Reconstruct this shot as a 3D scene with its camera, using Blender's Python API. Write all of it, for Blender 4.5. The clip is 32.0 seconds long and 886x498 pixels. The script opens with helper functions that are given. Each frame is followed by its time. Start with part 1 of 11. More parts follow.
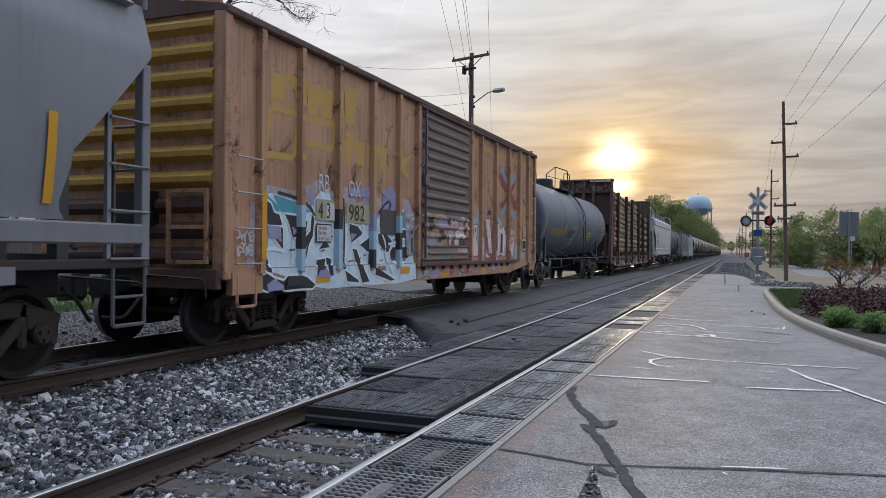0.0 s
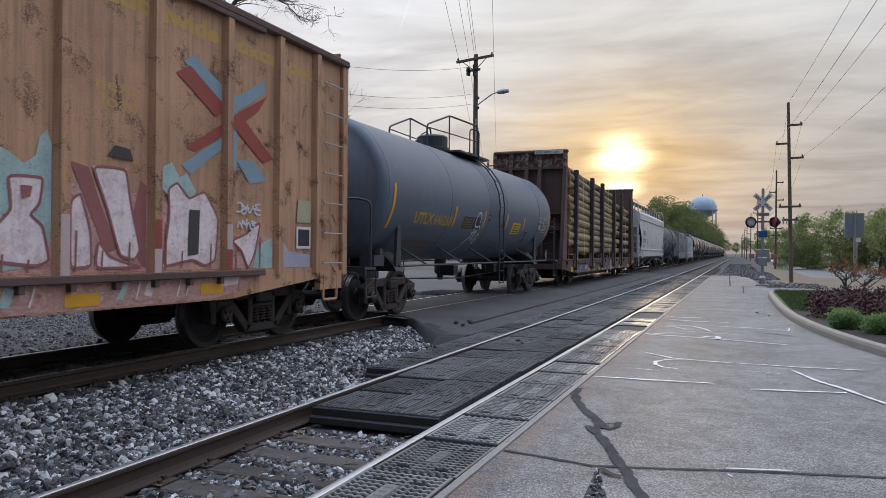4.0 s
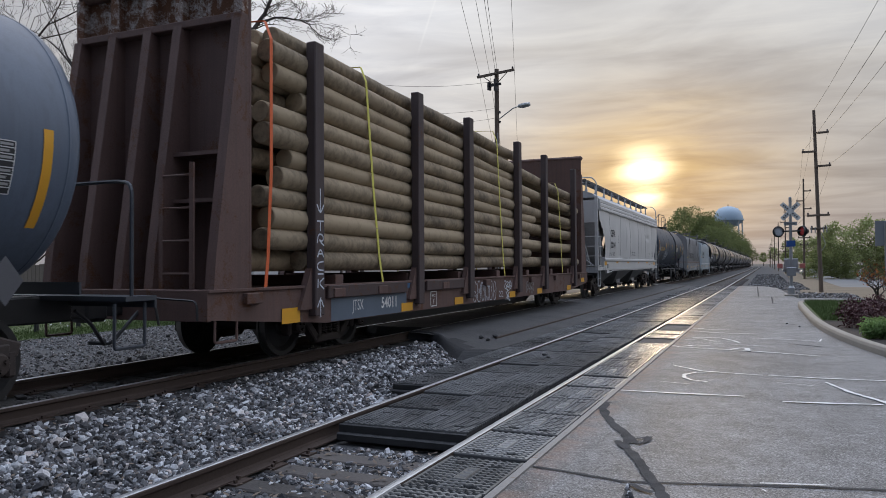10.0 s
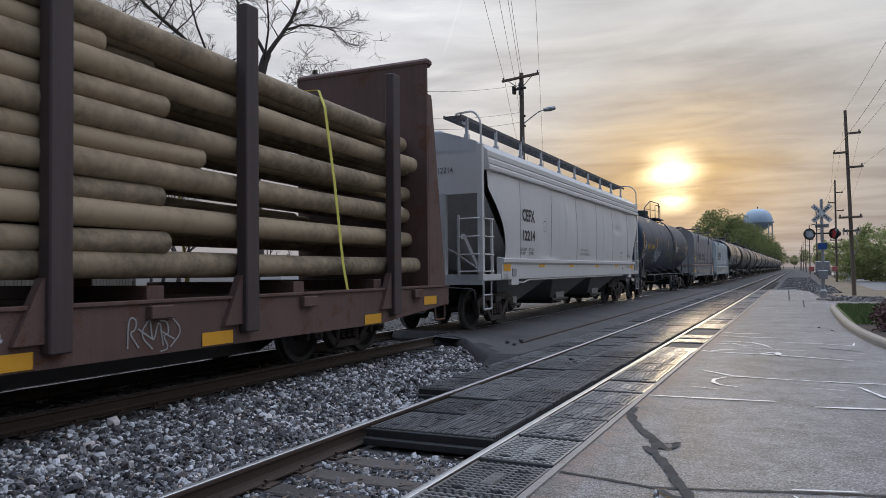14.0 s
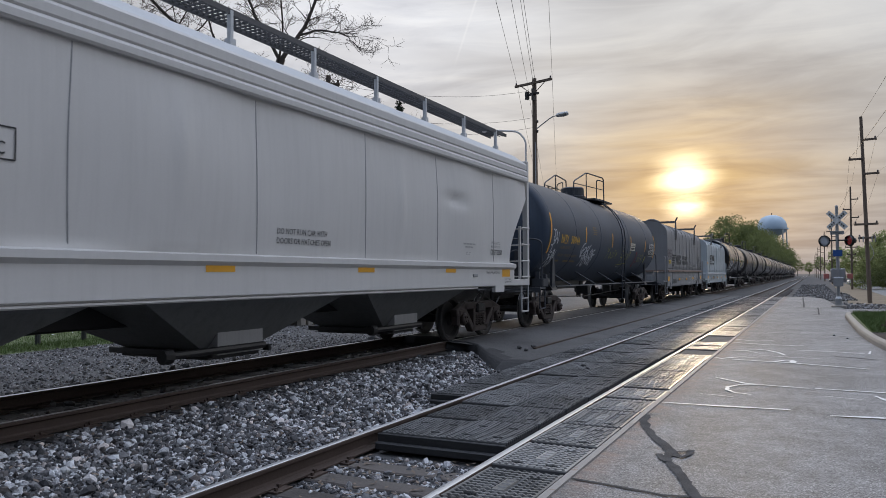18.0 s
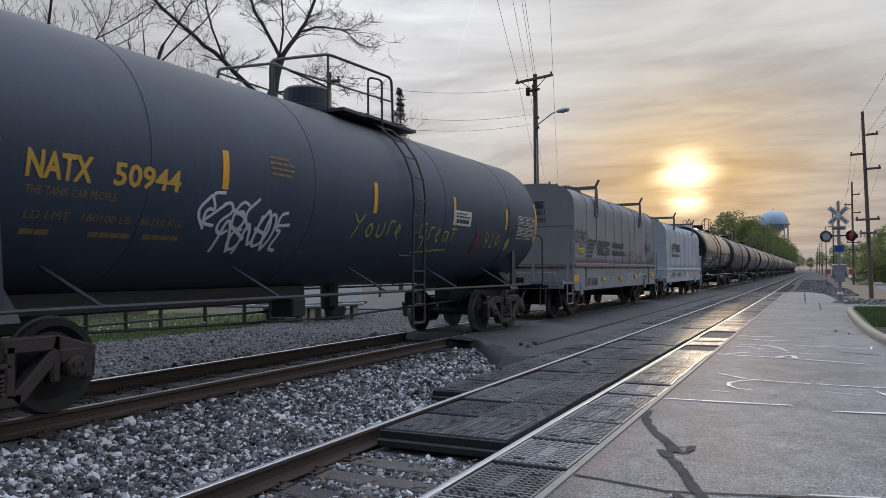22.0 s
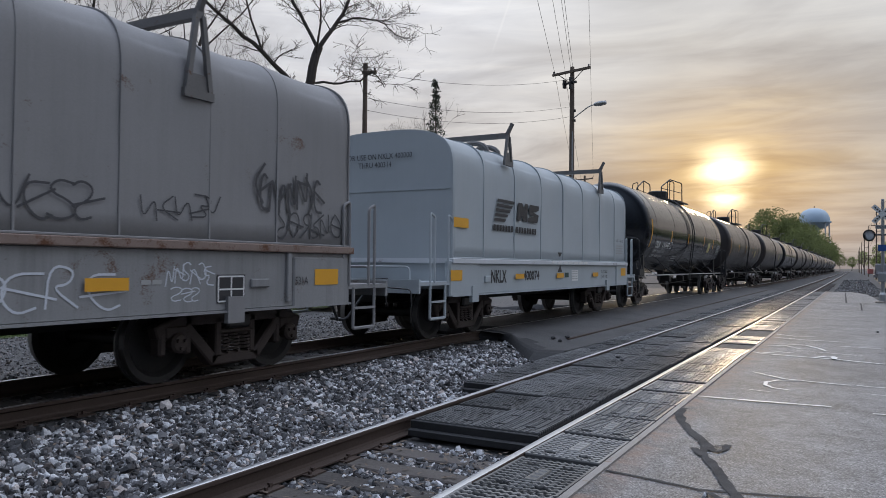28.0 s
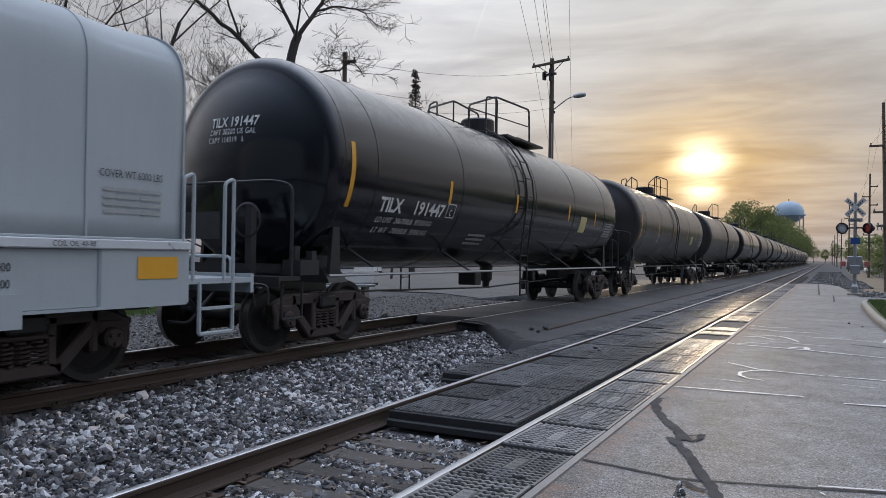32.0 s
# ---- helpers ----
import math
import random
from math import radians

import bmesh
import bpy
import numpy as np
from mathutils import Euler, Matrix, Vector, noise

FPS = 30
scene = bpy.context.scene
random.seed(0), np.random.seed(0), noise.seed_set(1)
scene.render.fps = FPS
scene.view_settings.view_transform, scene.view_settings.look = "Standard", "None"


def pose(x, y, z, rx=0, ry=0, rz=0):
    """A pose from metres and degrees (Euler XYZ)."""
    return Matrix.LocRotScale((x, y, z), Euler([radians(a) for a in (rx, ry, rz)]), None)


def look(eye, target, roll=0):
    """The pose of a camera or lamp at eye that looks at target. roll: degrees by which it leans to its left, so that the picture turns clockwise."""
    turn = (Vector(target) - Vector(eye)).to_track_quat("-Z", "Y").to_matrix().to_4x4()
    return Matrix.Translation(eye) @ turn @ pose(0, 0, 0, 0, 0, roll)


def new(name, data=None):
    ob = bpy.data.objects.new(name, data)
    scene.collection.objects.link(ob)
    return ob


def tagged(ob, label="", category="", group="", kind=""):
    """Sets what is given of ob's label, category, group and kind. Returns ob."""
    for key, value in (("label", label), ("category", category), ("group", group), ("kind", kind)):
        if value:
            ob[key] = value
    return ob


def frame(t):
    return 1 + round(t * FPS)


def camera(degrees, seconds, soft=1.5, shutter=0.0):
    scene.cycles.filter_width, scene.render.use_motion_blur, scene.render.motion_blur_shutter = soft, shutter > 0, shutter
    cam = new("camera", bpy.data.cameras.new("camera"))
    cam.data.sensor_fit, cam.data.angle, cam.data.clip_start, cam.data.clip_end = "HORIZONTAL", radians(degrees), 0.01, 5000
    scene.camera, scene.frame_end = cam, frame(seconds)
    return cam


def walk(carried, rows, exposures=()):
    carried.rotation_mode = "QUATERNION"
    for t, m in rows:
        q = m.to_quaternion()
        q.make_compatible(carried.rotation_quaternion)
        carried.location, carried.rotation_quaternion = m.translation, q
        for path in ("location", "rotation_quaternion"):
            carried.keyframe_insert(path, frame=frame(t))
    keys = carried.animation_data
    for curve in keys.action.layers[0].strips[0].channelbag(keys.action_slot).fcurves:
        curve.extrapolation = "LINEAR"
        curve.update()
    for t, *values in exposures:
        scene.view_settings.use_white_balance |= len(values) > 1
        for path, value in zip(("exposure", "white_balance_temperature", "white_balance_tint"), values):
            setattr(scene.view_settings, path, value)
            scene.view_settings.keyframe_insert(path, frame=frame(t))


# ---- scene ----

# ---- camera ----
cam = camera(61.42, 32.0, soft=0.75, shutter=0.12)
# seconds, x, y, z, tilt, lean, turn
HELD = [
    (0, 0.013, 0.022, 1.468, 90.071, -0.466, 21.308),
    (0.5, 0.013, 0.019, 1.468, 90.102, -0.578, 21.374),
    (1, 0.014, 0.018, 1.467, 90.122, -0.596, 21.651),
    (1.5, 0.014, 0.022, 1.468, 90.124, -0.673, 21.916),
    (2, 0.014, 0.023, 1.467, 90.143, -0.702, 22.048),
    (2.5, 0.012, 0.018, 1.466, 90.182, -0.665, 21.996),
    (3, 0.010, 0.027, 1.467, 90.180, -0.634, 21.849),
    (3.5, 0.012, 0.017, 1.468, 90.174, -0.583, 21.708),
    (5.5, 0.009, 0.018, 1.469, 90.153, -0.037, 21.810),
    (6, 0.011, 0.017, 1.471, 90.344, 0.226, 22.162),
    (6.5, 0.016, 0.010, 1.475, 90.750, 0.466, 22.742),
    (7, 0.015, 0.010, 1.475, 91.220, 0.537, 23.412),
    (7.5, 0.015, -0.000, 1.479, 91.543, 0.550, 23.924),
    (8, 0.012, 0.004, 1.476, 91.741, 0.511, 24.155),
    (8.5, 0.015, -0.009, 1.475, 91.712, 0.540, 24.032),
    (9, 0.012, -0.001, 1.477, 91.539, 0.533, 23.774),
    (9.5, 0.003, 0.014, 1.474, 91.413, 0.490, 23.533),
    (10, 0.002, 0.013, 1.473, 91.287, 0.375, 23.437),
    (10.5, 0.009, 0.009, 1.474, 91.135, 0.289, 23.459),
    (11, 0.006, 0.006, 1.472, 91.034, 0.252, 23.483),
    (11.5, 0.010, 0.010, 1.475, 91.099, 0.465, 23.643),
    (12, 0.015, 0.003, 1.481, 91.346, 0.716, 23.932),
    (12.5, 0.010, 0.009, 1.477, 91.527, 0.901, 24.356),
    (13, 0.009, 0.002, 1.475, 91.621, 0.901, 24.727),
    (13.5, 0.012, 0.002, 1.477, 91.643, 0.852, 25.108),
    (14, 0.008, 0.005, 1.475, 91.648, 0.624, 25.416),
    (14.5, 0.004, 0.003, 1.474, 91.699, 0.406, 25.768),
    (16.5, 0.003, -0.004, 1.478, 91.821, 0.344, 26.380),
    (17, 0.004, -0.008, 1.481, 91.888, 0.353, 26.330),
    (17.5, 0.002, 0.001, 1.478, 91.980, 0.342, 26.316),
    (18, -0.000, 0.000, 1.478, 92.040, 0.300, 26.315),
    (18.5, 0.004, -0.009, 1.480, 91.996, 0.301, 26.266),
    (19, 0.002, -0.001, 1.477, 92.014, 0.446, 26.172),
    (19.5, 0.005, -0.006, 1.479, 91.986, 0.553, 26.081),
    (20, 0.008, -0.006, 1.480, 91.975, 0.608, 26.042),
    (20.5, -0.001, 0.002, 1.477, 91.917, 0.559, 26.068),
    (21, -0.000, 0.002, 1.475, 91.869, 0.583, 26.194),
    (21.5, 0.001, -0.003, 1.477, 91.797, 0.570, 26.328),
    (22, 0.000, -0.004, 1.481, 91.765, 0.464, 26.411),
    (22.5, -0.003, 0.002, 1.477, 91.772, 0.332, 26.459),
    (23, -0.001, 0.002, 1.476, 91.760, 0.245, 26.527),
    (23.5, -0.003, -0.001, 1.477, 91.652, 0.145, 26.740),
    (24, -0.006, 0.007, 1.475, 91.544, 0.162, 27.107),
    (24.5, -0.016, 0.008, 1.474, 91.438, 0.206, 27.605),
    (25, -0.011, 0.004, 1.474, 91.448, 0.203, 28.122),
    (25.5, -0.014, 0.004, 1.477, 91.405, 0.171, 28.597),
    (27.5, -0.013, -0.006, 1.474, 91.263, -0.372, 29.209),
    (28, -0.016, 0.007, 1.472, 91.183, -0.586, 28.914),
    (28.5, -0.016, 0.003, 1.471, 91.112, -0.822, 28.592),
    (29, -0.019, 0.002, 1.471, 91.035, -0.875, 28.423),
    (29.5, -0.020, -0.008, 1.472, 90.943, -0.896, 28.347),
    (30, -0.019, -0.005, 1.473, 90.875, -0.817, 28.227),
    (30.5, -0.015, -0.011, 1.475, 90.777, -0.755, 28.087),
    (31, -0.017, 0.001, 1.473, 90.654, -0.768, 27.869),
    (31.5, -0.016, -0.005, 1.477, 90.496, -0.819, 27.582),
    (32, -0.015, 0.000, 1.472, 90.494, -0.829, 27.305),
]
walk(cam, [(t, pose(x, y, z, rx, ry, rz)) for t, x, y, z, rx, ry, rz in HELD], [(0, 0.14), (3, 0.16), (6, 0.12), (7.5, 0.04), (9, 0.0), (32, 0.0)])

# ---- sky and sun ----
SUN_AZ, SUN_EL = radians(-8.2), radians(6.9)      # from +y towards +x, above the horizon
SUN_WAY = Vector((math.sin(SUN_AZ) * math.cos(SUN_EL), math.cos(SUN_AZ) * math.cos(SUN_EL), math.sin(SUN_EL)))


class Nodes:
    """A short hand for node trees."""

    def __init__(self, tree):
        self.tree = tree
        tree.nodes.clear()

    def add(self, kind, ins=None, **props):
        n = self.tree.nodes.new(kind)
        for k, v in props.items():
            setattr(n, k, v)
        for k, v in (ins or {}).items():
            self.put(n.inputs[k], v)
        return n

    def put(self, socket, v):
        if isinstance(v, bpy.types.NodeSocket):
            self.tree.links.new(v, socket)
        elif isinstance(v, bpy.types.Node):
            self.tree.links.new(v.outputs[0], socket)
        else:
            socket.default_value = v

    def math(self, op, a, b=0.0, c=0.0, clamp=False):
        return self.add("ShaderNodeMath", {0: a, 1: b, 2: c}, operation=op, use_clamp=clamp).outputs[0]

    def ramp(self, fac, stops, mode="LINEAR"):
        n = self.add("ShaderNodeValToRGB", {0: fac})
        n.color_ramp.interpolation = mode
        e = n.color_ramp.elements
        while len(e) < len(stops):
            e.new(0.5)
        for el, (p, c) in zip(e, stops):
            el.position = p
            el.color = (c, c, c, 1) if isinstance(c, (int, float)) else (*c, 1)
        return n.outputs[0]

    def mix(self, fac, a, b, blend="MIX"):
        n = self.add("ShaderNodeMix", data_type="RGBA", blend_type=blend)
        for sock, v in ((n.inputs[0], fac), (n.inputs[6], a), (n.inputs[7], b)):
            if isinstance(v, tuple) and len(v) == 3:
                v = (*v, 1)
            self.put(sock, v)
        return n.outputs[2]

    def noise(self, vec, scale, detail=4.0, rough=0.55, warp=0.0):
        return self.add("ShaderNodeTexNoise", {"Vector": vec, "Scale": scale, "Detail": detail, "Roughness": rough,
                                               "Distortion": warp}).outputs[0]


def make_sky():
    w = bpy.data.worlds.new("evening_sky")
    w.use_nodes = True
    scene.world = w
    k = Nodes(w.node_tree)
    tc = k.add("ShaderNodeTexCoord")
    way = k.add("ShaderNodeVectorMath", {0: tc.outputs["Generated"]}, operation="NORMALIZE").outputs[0]
    sep = k.add("ShaderNodeSeparateXYZ", {0: way})
    up = sep.outputs[2]
    # cloud deck: the way meets a flat layer, streaks run across
    h = k.math("ADD", k.math("MAXIMUM", up, 0.0), 0.09)
    px = k.math("DIVIDE", sep.outputs[0], h)
    py = k.math("DIVIDE", sep.outputs[1], h)
    deck = k.add("ShaderNodeCombineXYZ", {0: k.math("MULTIPLY", px, 0.55), 1: k.math("MULTIPLY", py, 0.95), 2: 0.0}).outputs[0]
    big = k.noise(deck, 0.55, 3.0, 0.5, 0.6)
    fine = k.noise(deck, 1.9, 6.0, 0.55, 0.9)
    cover = k.math("ADD", k.math("MULTIPLY", big, 0.62), k.math("MULTIPLY", fine, 0.38))
    cloud = k.ramp(cover, [(0.40, 0.0), (0.60, 1.0)], "EASE")
    # angle from the sun
    near = k.add("ShaderNodeVectorMath", {0: way, 1: tuple(SUN_WAY)}, operation="DOT_PRODUCT").outputs[1]
    off = k.math("ARCCOSINE", k.math("MINIMUM", near, 0.999999))
    wide = k.math("POWER", k.math("SUBTRACT", 1.0, k.math("DIVIDE", off, 0.85), clamp=True), 2.6)
    # the glow is flattened along the horizon
    elev = k.math("ARCSINE", up)
    azd = k.math("ARCTAN2", sep.outputs[0], sep.outputs[1])
    da = k.math("SUBTRACT", azd, SUN_AZ)
    de = k.math("SUBTRACT", elev, SUN_EL)
    flat = k.math("SQRT", k.math("ADD", k.math("POWER", k.math("MULTIPLY", da, 0.62), 2.0), k.math("POWER", de, 2.0)))
    glow = k.math("POWER", k.math("SUBTRACT", 1.0, k.math("DIVIDE", flat, 0.15), clamp=True), 1.5)
    # long flat cloud streaks low over the horizon
    low = k.add("ShaderNodeCombineXYZ", {0: k.math("MULTIPLY", azd, 5.0), 1: k.math("MULTIPLY", elev, 34.0), 2: 0.0}).outputs[0]
    streak = k.ramp(k.noise(low, 1.0, 5.0, 0.58, 0.7), [(0.34, 0.0), (0.66, 1.0)])
    wob = k.math("MULTIPLY", k.math("SUBTRACT", streak, 0.55), 0.008)
    def blob(drop, flatten, size):
        away = k.math("SQRT", k.math("ADD", k.math("POWER", k.math("MULTIPLY", da, flatten), 2.0), k.math("POWER", k.math("ADD", de, drop), 2.0)))
        return k.math("SUBTRACT", 1.0, k.math("DIVIDE", k.math("SUBTRACT", away, wob), size), clamp=True)
    # the veiled sun: a wide bright patch, a thin bar of cloud, and a smaller patch below it
    bar = k.math("SUBTRACT", 1.0, k.math("DIVIDE", k.math("ABSOLUTE", k.math("ADD", k.math("ADD", de, 0.0235), k.math("MULTIPLY", wob, 1.2))), 0.0055), clamp=True)
    core = k.math("MAXIMUM", k.math("POWER", blob(-0.003, 0.80, 0.047), 2.3), k.math("MULTIPLY", k.math("POWER", blob(0.033, 0.72, 0.028), 1.8), 0.6))
    core = k.math("MULTIPLY", core, k.math("SUBTRACT", 1.0, k.math("MULTIPLY", bar, 0.62)))
    # clear and clouded colours by height
    clear = k.ramp(up, [(0.0, (0.40, 0.385, 0.405)), (0.10, (0.50, 0.485, 0.49)), (0.28, (0.78, 0.80, 0.84)), (0.48, (0.98, 1.02, 1.10)), (0.7, (1.50, 1.64, 1.88)), (1.0, (1.58, 1.78, 2.16))])
    dull = k.ramp(up, [(0.0, (0.35, 0.34, 0.365)), (0.10, (0.36, 0.35, 0.36)), (0.28, (0.56, 0.56, 0.58)), (0.48, (0.82, 0.86, 0.94)), (0.7, (1.36, 1.48, 1.72)), (1.0, (1.45, 1.62, 2.0))])
    col = k.mix(cloud, dull, clear)
    col = k.mix(1.0, col, k.mix(k.ramp(up, [(0.0, 0.75), (0.35, 0.45), (0.7, 0.1)]), (1.0, 1.0, 1.0), k.ramp(streak, [(0.0, (0.76, 0.77, 0.80)), (0.5, (0.95, 0.95, 0.95)), (1.0, (1.16, 1.14, 1.09))])), "MULTIPLY")
    # away from the sun the evening sky is darker and bluer
    level = Vector((SUN_WAY.x, SUN_WAY.y, 0)).normalized()
    face = k.math("ADD", k.math("MULTIPLY", k.add("ShaderNodeVectorMath", {0: way, 1: tuple(level)}, operation="DOT_PRODUCT").outputs[1], 0.5), 0.5)
    col = k.mix(1.0, col, k.ramp(face, [(0.0, (0.09, 0.115, 0.16)), (0.14, (0.28, 0.33, 0.41)), (0.33, (0.72, 0.78, 0.90)), (0.55, (1.34, 1.36, 1.42)), (0.8, (1.06, 1.05, 1.06)), (1.0, (1.0, 1.0, 1.0))]), "MULTIPLY")
    col = k.mix(k.math("MULTIPLY", wide, 0.55), col, k.mix(cloud, (0.40, 0.385, 0.36), (0.84, 0.82, 0.74)))
    col = k.mix(k.math("MULTIPLY", glow, 0.9), col, k.mix(streak, (0.60, 0.38, 0.17), (1.08, 0.74, 0.30)))
    col = k.mix(k.math("MULTIPLY", core, 1.0, clamp=True), col, (4.5, 3.8, 2.5))
    # a paler bank of thin cloud well to the left of the sun
    bank = k.math("SUBTRACT", 1.0, k.math("DIVIDE", k.math("SQRT", k.math("ADD", k.math("POWER", k.math("ADD", da, 0.42), 2.0), k.math("POWER", k.math("SUBTRACT", elev, 0.27), 2.0))), 0.36), clamp=True)
    col = k.mix(bank, col, k.mix(1.0, col, (1.50, 1.50, 1.52), "MULTIPLY"))
    # a thin vapour trail, high over the pole
    side = k.math("ABSOLUTE", k.add("ShaderNodeVectorMath", {0: way, 1: (-0.8168, -0.4847, 0.3129)}, operation="DOT_PRODUCT").outputs[1])
    trail = k.math("MULTIPLY", k.math("SUBTRACT", 1.0, k.math("DIVIDE", side, 0.0022), clamp=True), k.math("MULTIPLY", k.ramp(up, [(0.27, 0.0), (0.31, 1.0), (0.50, 1.0), (0.62, 0.0)]), k.ramp(face, [(0.7, 0.0), (0.8, 1.0)])))
    col = k.mix(k.math("MULTIPLY", trail, 0.45), col, (1.1, 1.1, 1.12))
    sky = k.add("ShaderNodeTexSky", sky_type="NISHITA", sun_disc=False, sun_elevation=SUN_EL, sun_rotation=SUN_AZ, air_density=1.5, dust_density=3.0)
    a = k.add("ShaderNodeBackground", {0: sky.outputs[0], 1: 0.05})
    b = k.add("ShaderNodeBackground", {0: col, 1: 0.84})
    both = k.add("ShaderNodeMixShader", {0: 0.94, 1: a.outputs[0], 2: b.outputs[0]})
    k.add("ShaderNodeOutputWorld", {0: both.outputs[0]})


make_sky()
sun = new("sun", bpy.data.lights.new("sun", "SUN"))
sun.data.energy, sun.data.angle, sun.data.color = 0.55, radians(6.0), (1.0, 0.76, 0.48)
sun.matrix_world = look(SUN_WAY * 50, (0, 0, 0))

# ---- materials ----
MATS = {}


def surface(name, colour, rough=0.6, metal=0.0, grain=60.0, stain=1.5, vary=0.25, dark=None, bump=0.15, streak=0.0, rust=0.0,
            rust_colour=(0.16, 0.07, 0.035), random=0.0, coat=0.0, spec=0.5, wet=0.0, island=0.0, top_dirt_sheen=0.0, top_colour=(0.27, 0.26, 0.25)):
    """A painted, stained, grained surface: two scales of colour change, drips, rust, fine relief."""
    if name in MATS:
        return MATS[name]
    m = bpy.data.materials.new(name)
    m.use_nodes = True
    k = Nodes(m.node_tree)
    vec = k.add("ShaderNodeTexCoord").outputs["Object"]
    big = k.noise(vec, stain, 5.0, 0.6, 0.4)
    small = k.noise(vec, grain, 4.0, 0.65)
    dk = dark or tuple(c * 0.55 for c in colour)
    f = k.math("ADD", k.math("MULTIPLY", k.math("SUBTRACT", big, 0.5), 1.7 * vary), k.math("MULTIPLY", k.math("SUBTRACT", small, 0.5), 1.2 * vary))
    f = k.math("ADD", f, 0.22, clamp=True)
    if random:
        f = k.math("ADD", f, k.math("MULTIPLY", k.math("SUBTRACT", k.add("ShaderNodeObjectInfo").outputs["Random"], 0.5), random), clamp=True)
    if island:
        f = k.math("ADD", f, k.math("MULTIPLY", k.math("SUBTRACT", k.add("ShaderNodeNewGeometry").outputs["Random Per Island"], 0.5), island), clamp=True)
    col = k.mix(f, colour, dk)
    if streak:
        mp = k.add("ShaderNodeMapping", {0: vec, 3: (5.0, 5.0, 0.22)})
        run = k.ramp(k.noise(mp.outputs[0], 2.4, 5.0, 0.65), [(0.46, 0.0), (0.75, 1.0)])
        col = k.mix(k.math("MULTIPLY", run, streak), col, tuple(c * 0.35 + 0.012 for c in colour))
    if top_dirt_sheen:                                        # patchy upward tone: dirt on grey tanks, painted sky sheen on black and brown
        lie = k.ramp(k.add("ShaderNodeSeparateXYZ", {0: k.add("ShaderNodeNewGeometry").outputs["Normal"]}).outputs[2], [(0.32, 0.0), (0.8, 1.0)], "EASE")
        col = k.mix(k.math("MULTIPLY", k.math("MULTIPLY", lie, k.ramp(k.noise(vec, stain * 2.0, 6.0, 0.65, 0.5), [(0.25, 0.35), (0.7, 1.0)])), top_dirt_sheen), col, top_colour)
    rg = k.math("ADD", k.math("MULTIPLY", k.math("SUBTRACT", small, 0.5), 0.25), rough, clamp=True)
    mt = metal
    if rust:
        r = k.ramp(k.math("ADD", k.math("MULTIPLY", k.noise(vec, stain * 2.3, 6.0, 0.7, 0.5), 0.75), k.math("MULTIPLY", small, 0.25)), [(0.62 - rust * 0.25, 0.0), (0.70 - rust * 0.2, 1.0)])
        col = k.mix(r, col, k.mix(small, rust_colour, tuple(c * 0.45 for c in rust_colour)))
        rg = k.math("ADD", rg, k.math("MULTIPLY", r, 0.3), clamp=True)
        mt = k.math("MULTIPLY", k.math("SUBTRACT", 1.0, r), metal)
    if wet:
        rg = k.math("SUBTRACT", rg, k.math("MULTIPLY", k.ramp(big, [(0.4, 0.0), (0.62, 1.0)]), wet), clamp=True)
    b = k.add("ShaderNodeBump", {"Strength": bump, "Distance": 0.01, "Height": k.math("ADD", k.math("MULTIPLY", small, 0.6), k.math("MULTIPLY", big, 0.4))})
    p = k.add("ShaderNodeBsdfPrincipled", {"Base Color": col, "Roughness": rg, "Metallic": mt, "Normal": b.outputs[0], "Coat Weight": coat, "Specular IOR Level": spec})
    k.add("ShaderNodeOutputMaterial", {0: p.outputs[0]})
    MATS[name] = m
    return m


STEEL_TOP = surface("polished rail head", (0.74, 0.75, 0.77), 0.40, 1.0, 80, 3, 0.2, bump=0.05)
RAIL = surface("rusty rail steel", (0.068, 0.045, 0.035), 0.75, 0.2, 45, 2.5, 0.5, dark=(0.035, 0.025, 0.02), bump=0.3)
TIE = surface("weathered tie wood", (0.115, 0.10, 0.09), 0.9, 0, 30, 2.2, 0.7, dark=(0.04, 0.036, 0.033), bump=0.8, random=1.0)
# ties of the train's track, its shade put into the colour
SHADED_TIE = surface("tie wood darkened as train shade", (0.028, 0.025, 0.024), 0.9, 0, 30, 2.2, 0.7, dark=(0.010, 0.009, 0.009), bump=0.8, random=0.6)
LITTER = surface("dead leaf litter", (0.20, 0.15, 0.11), 0.8, 0, 40, 8, 0.4, dark=(0.06, 0.045, 0.035), island=1.0)


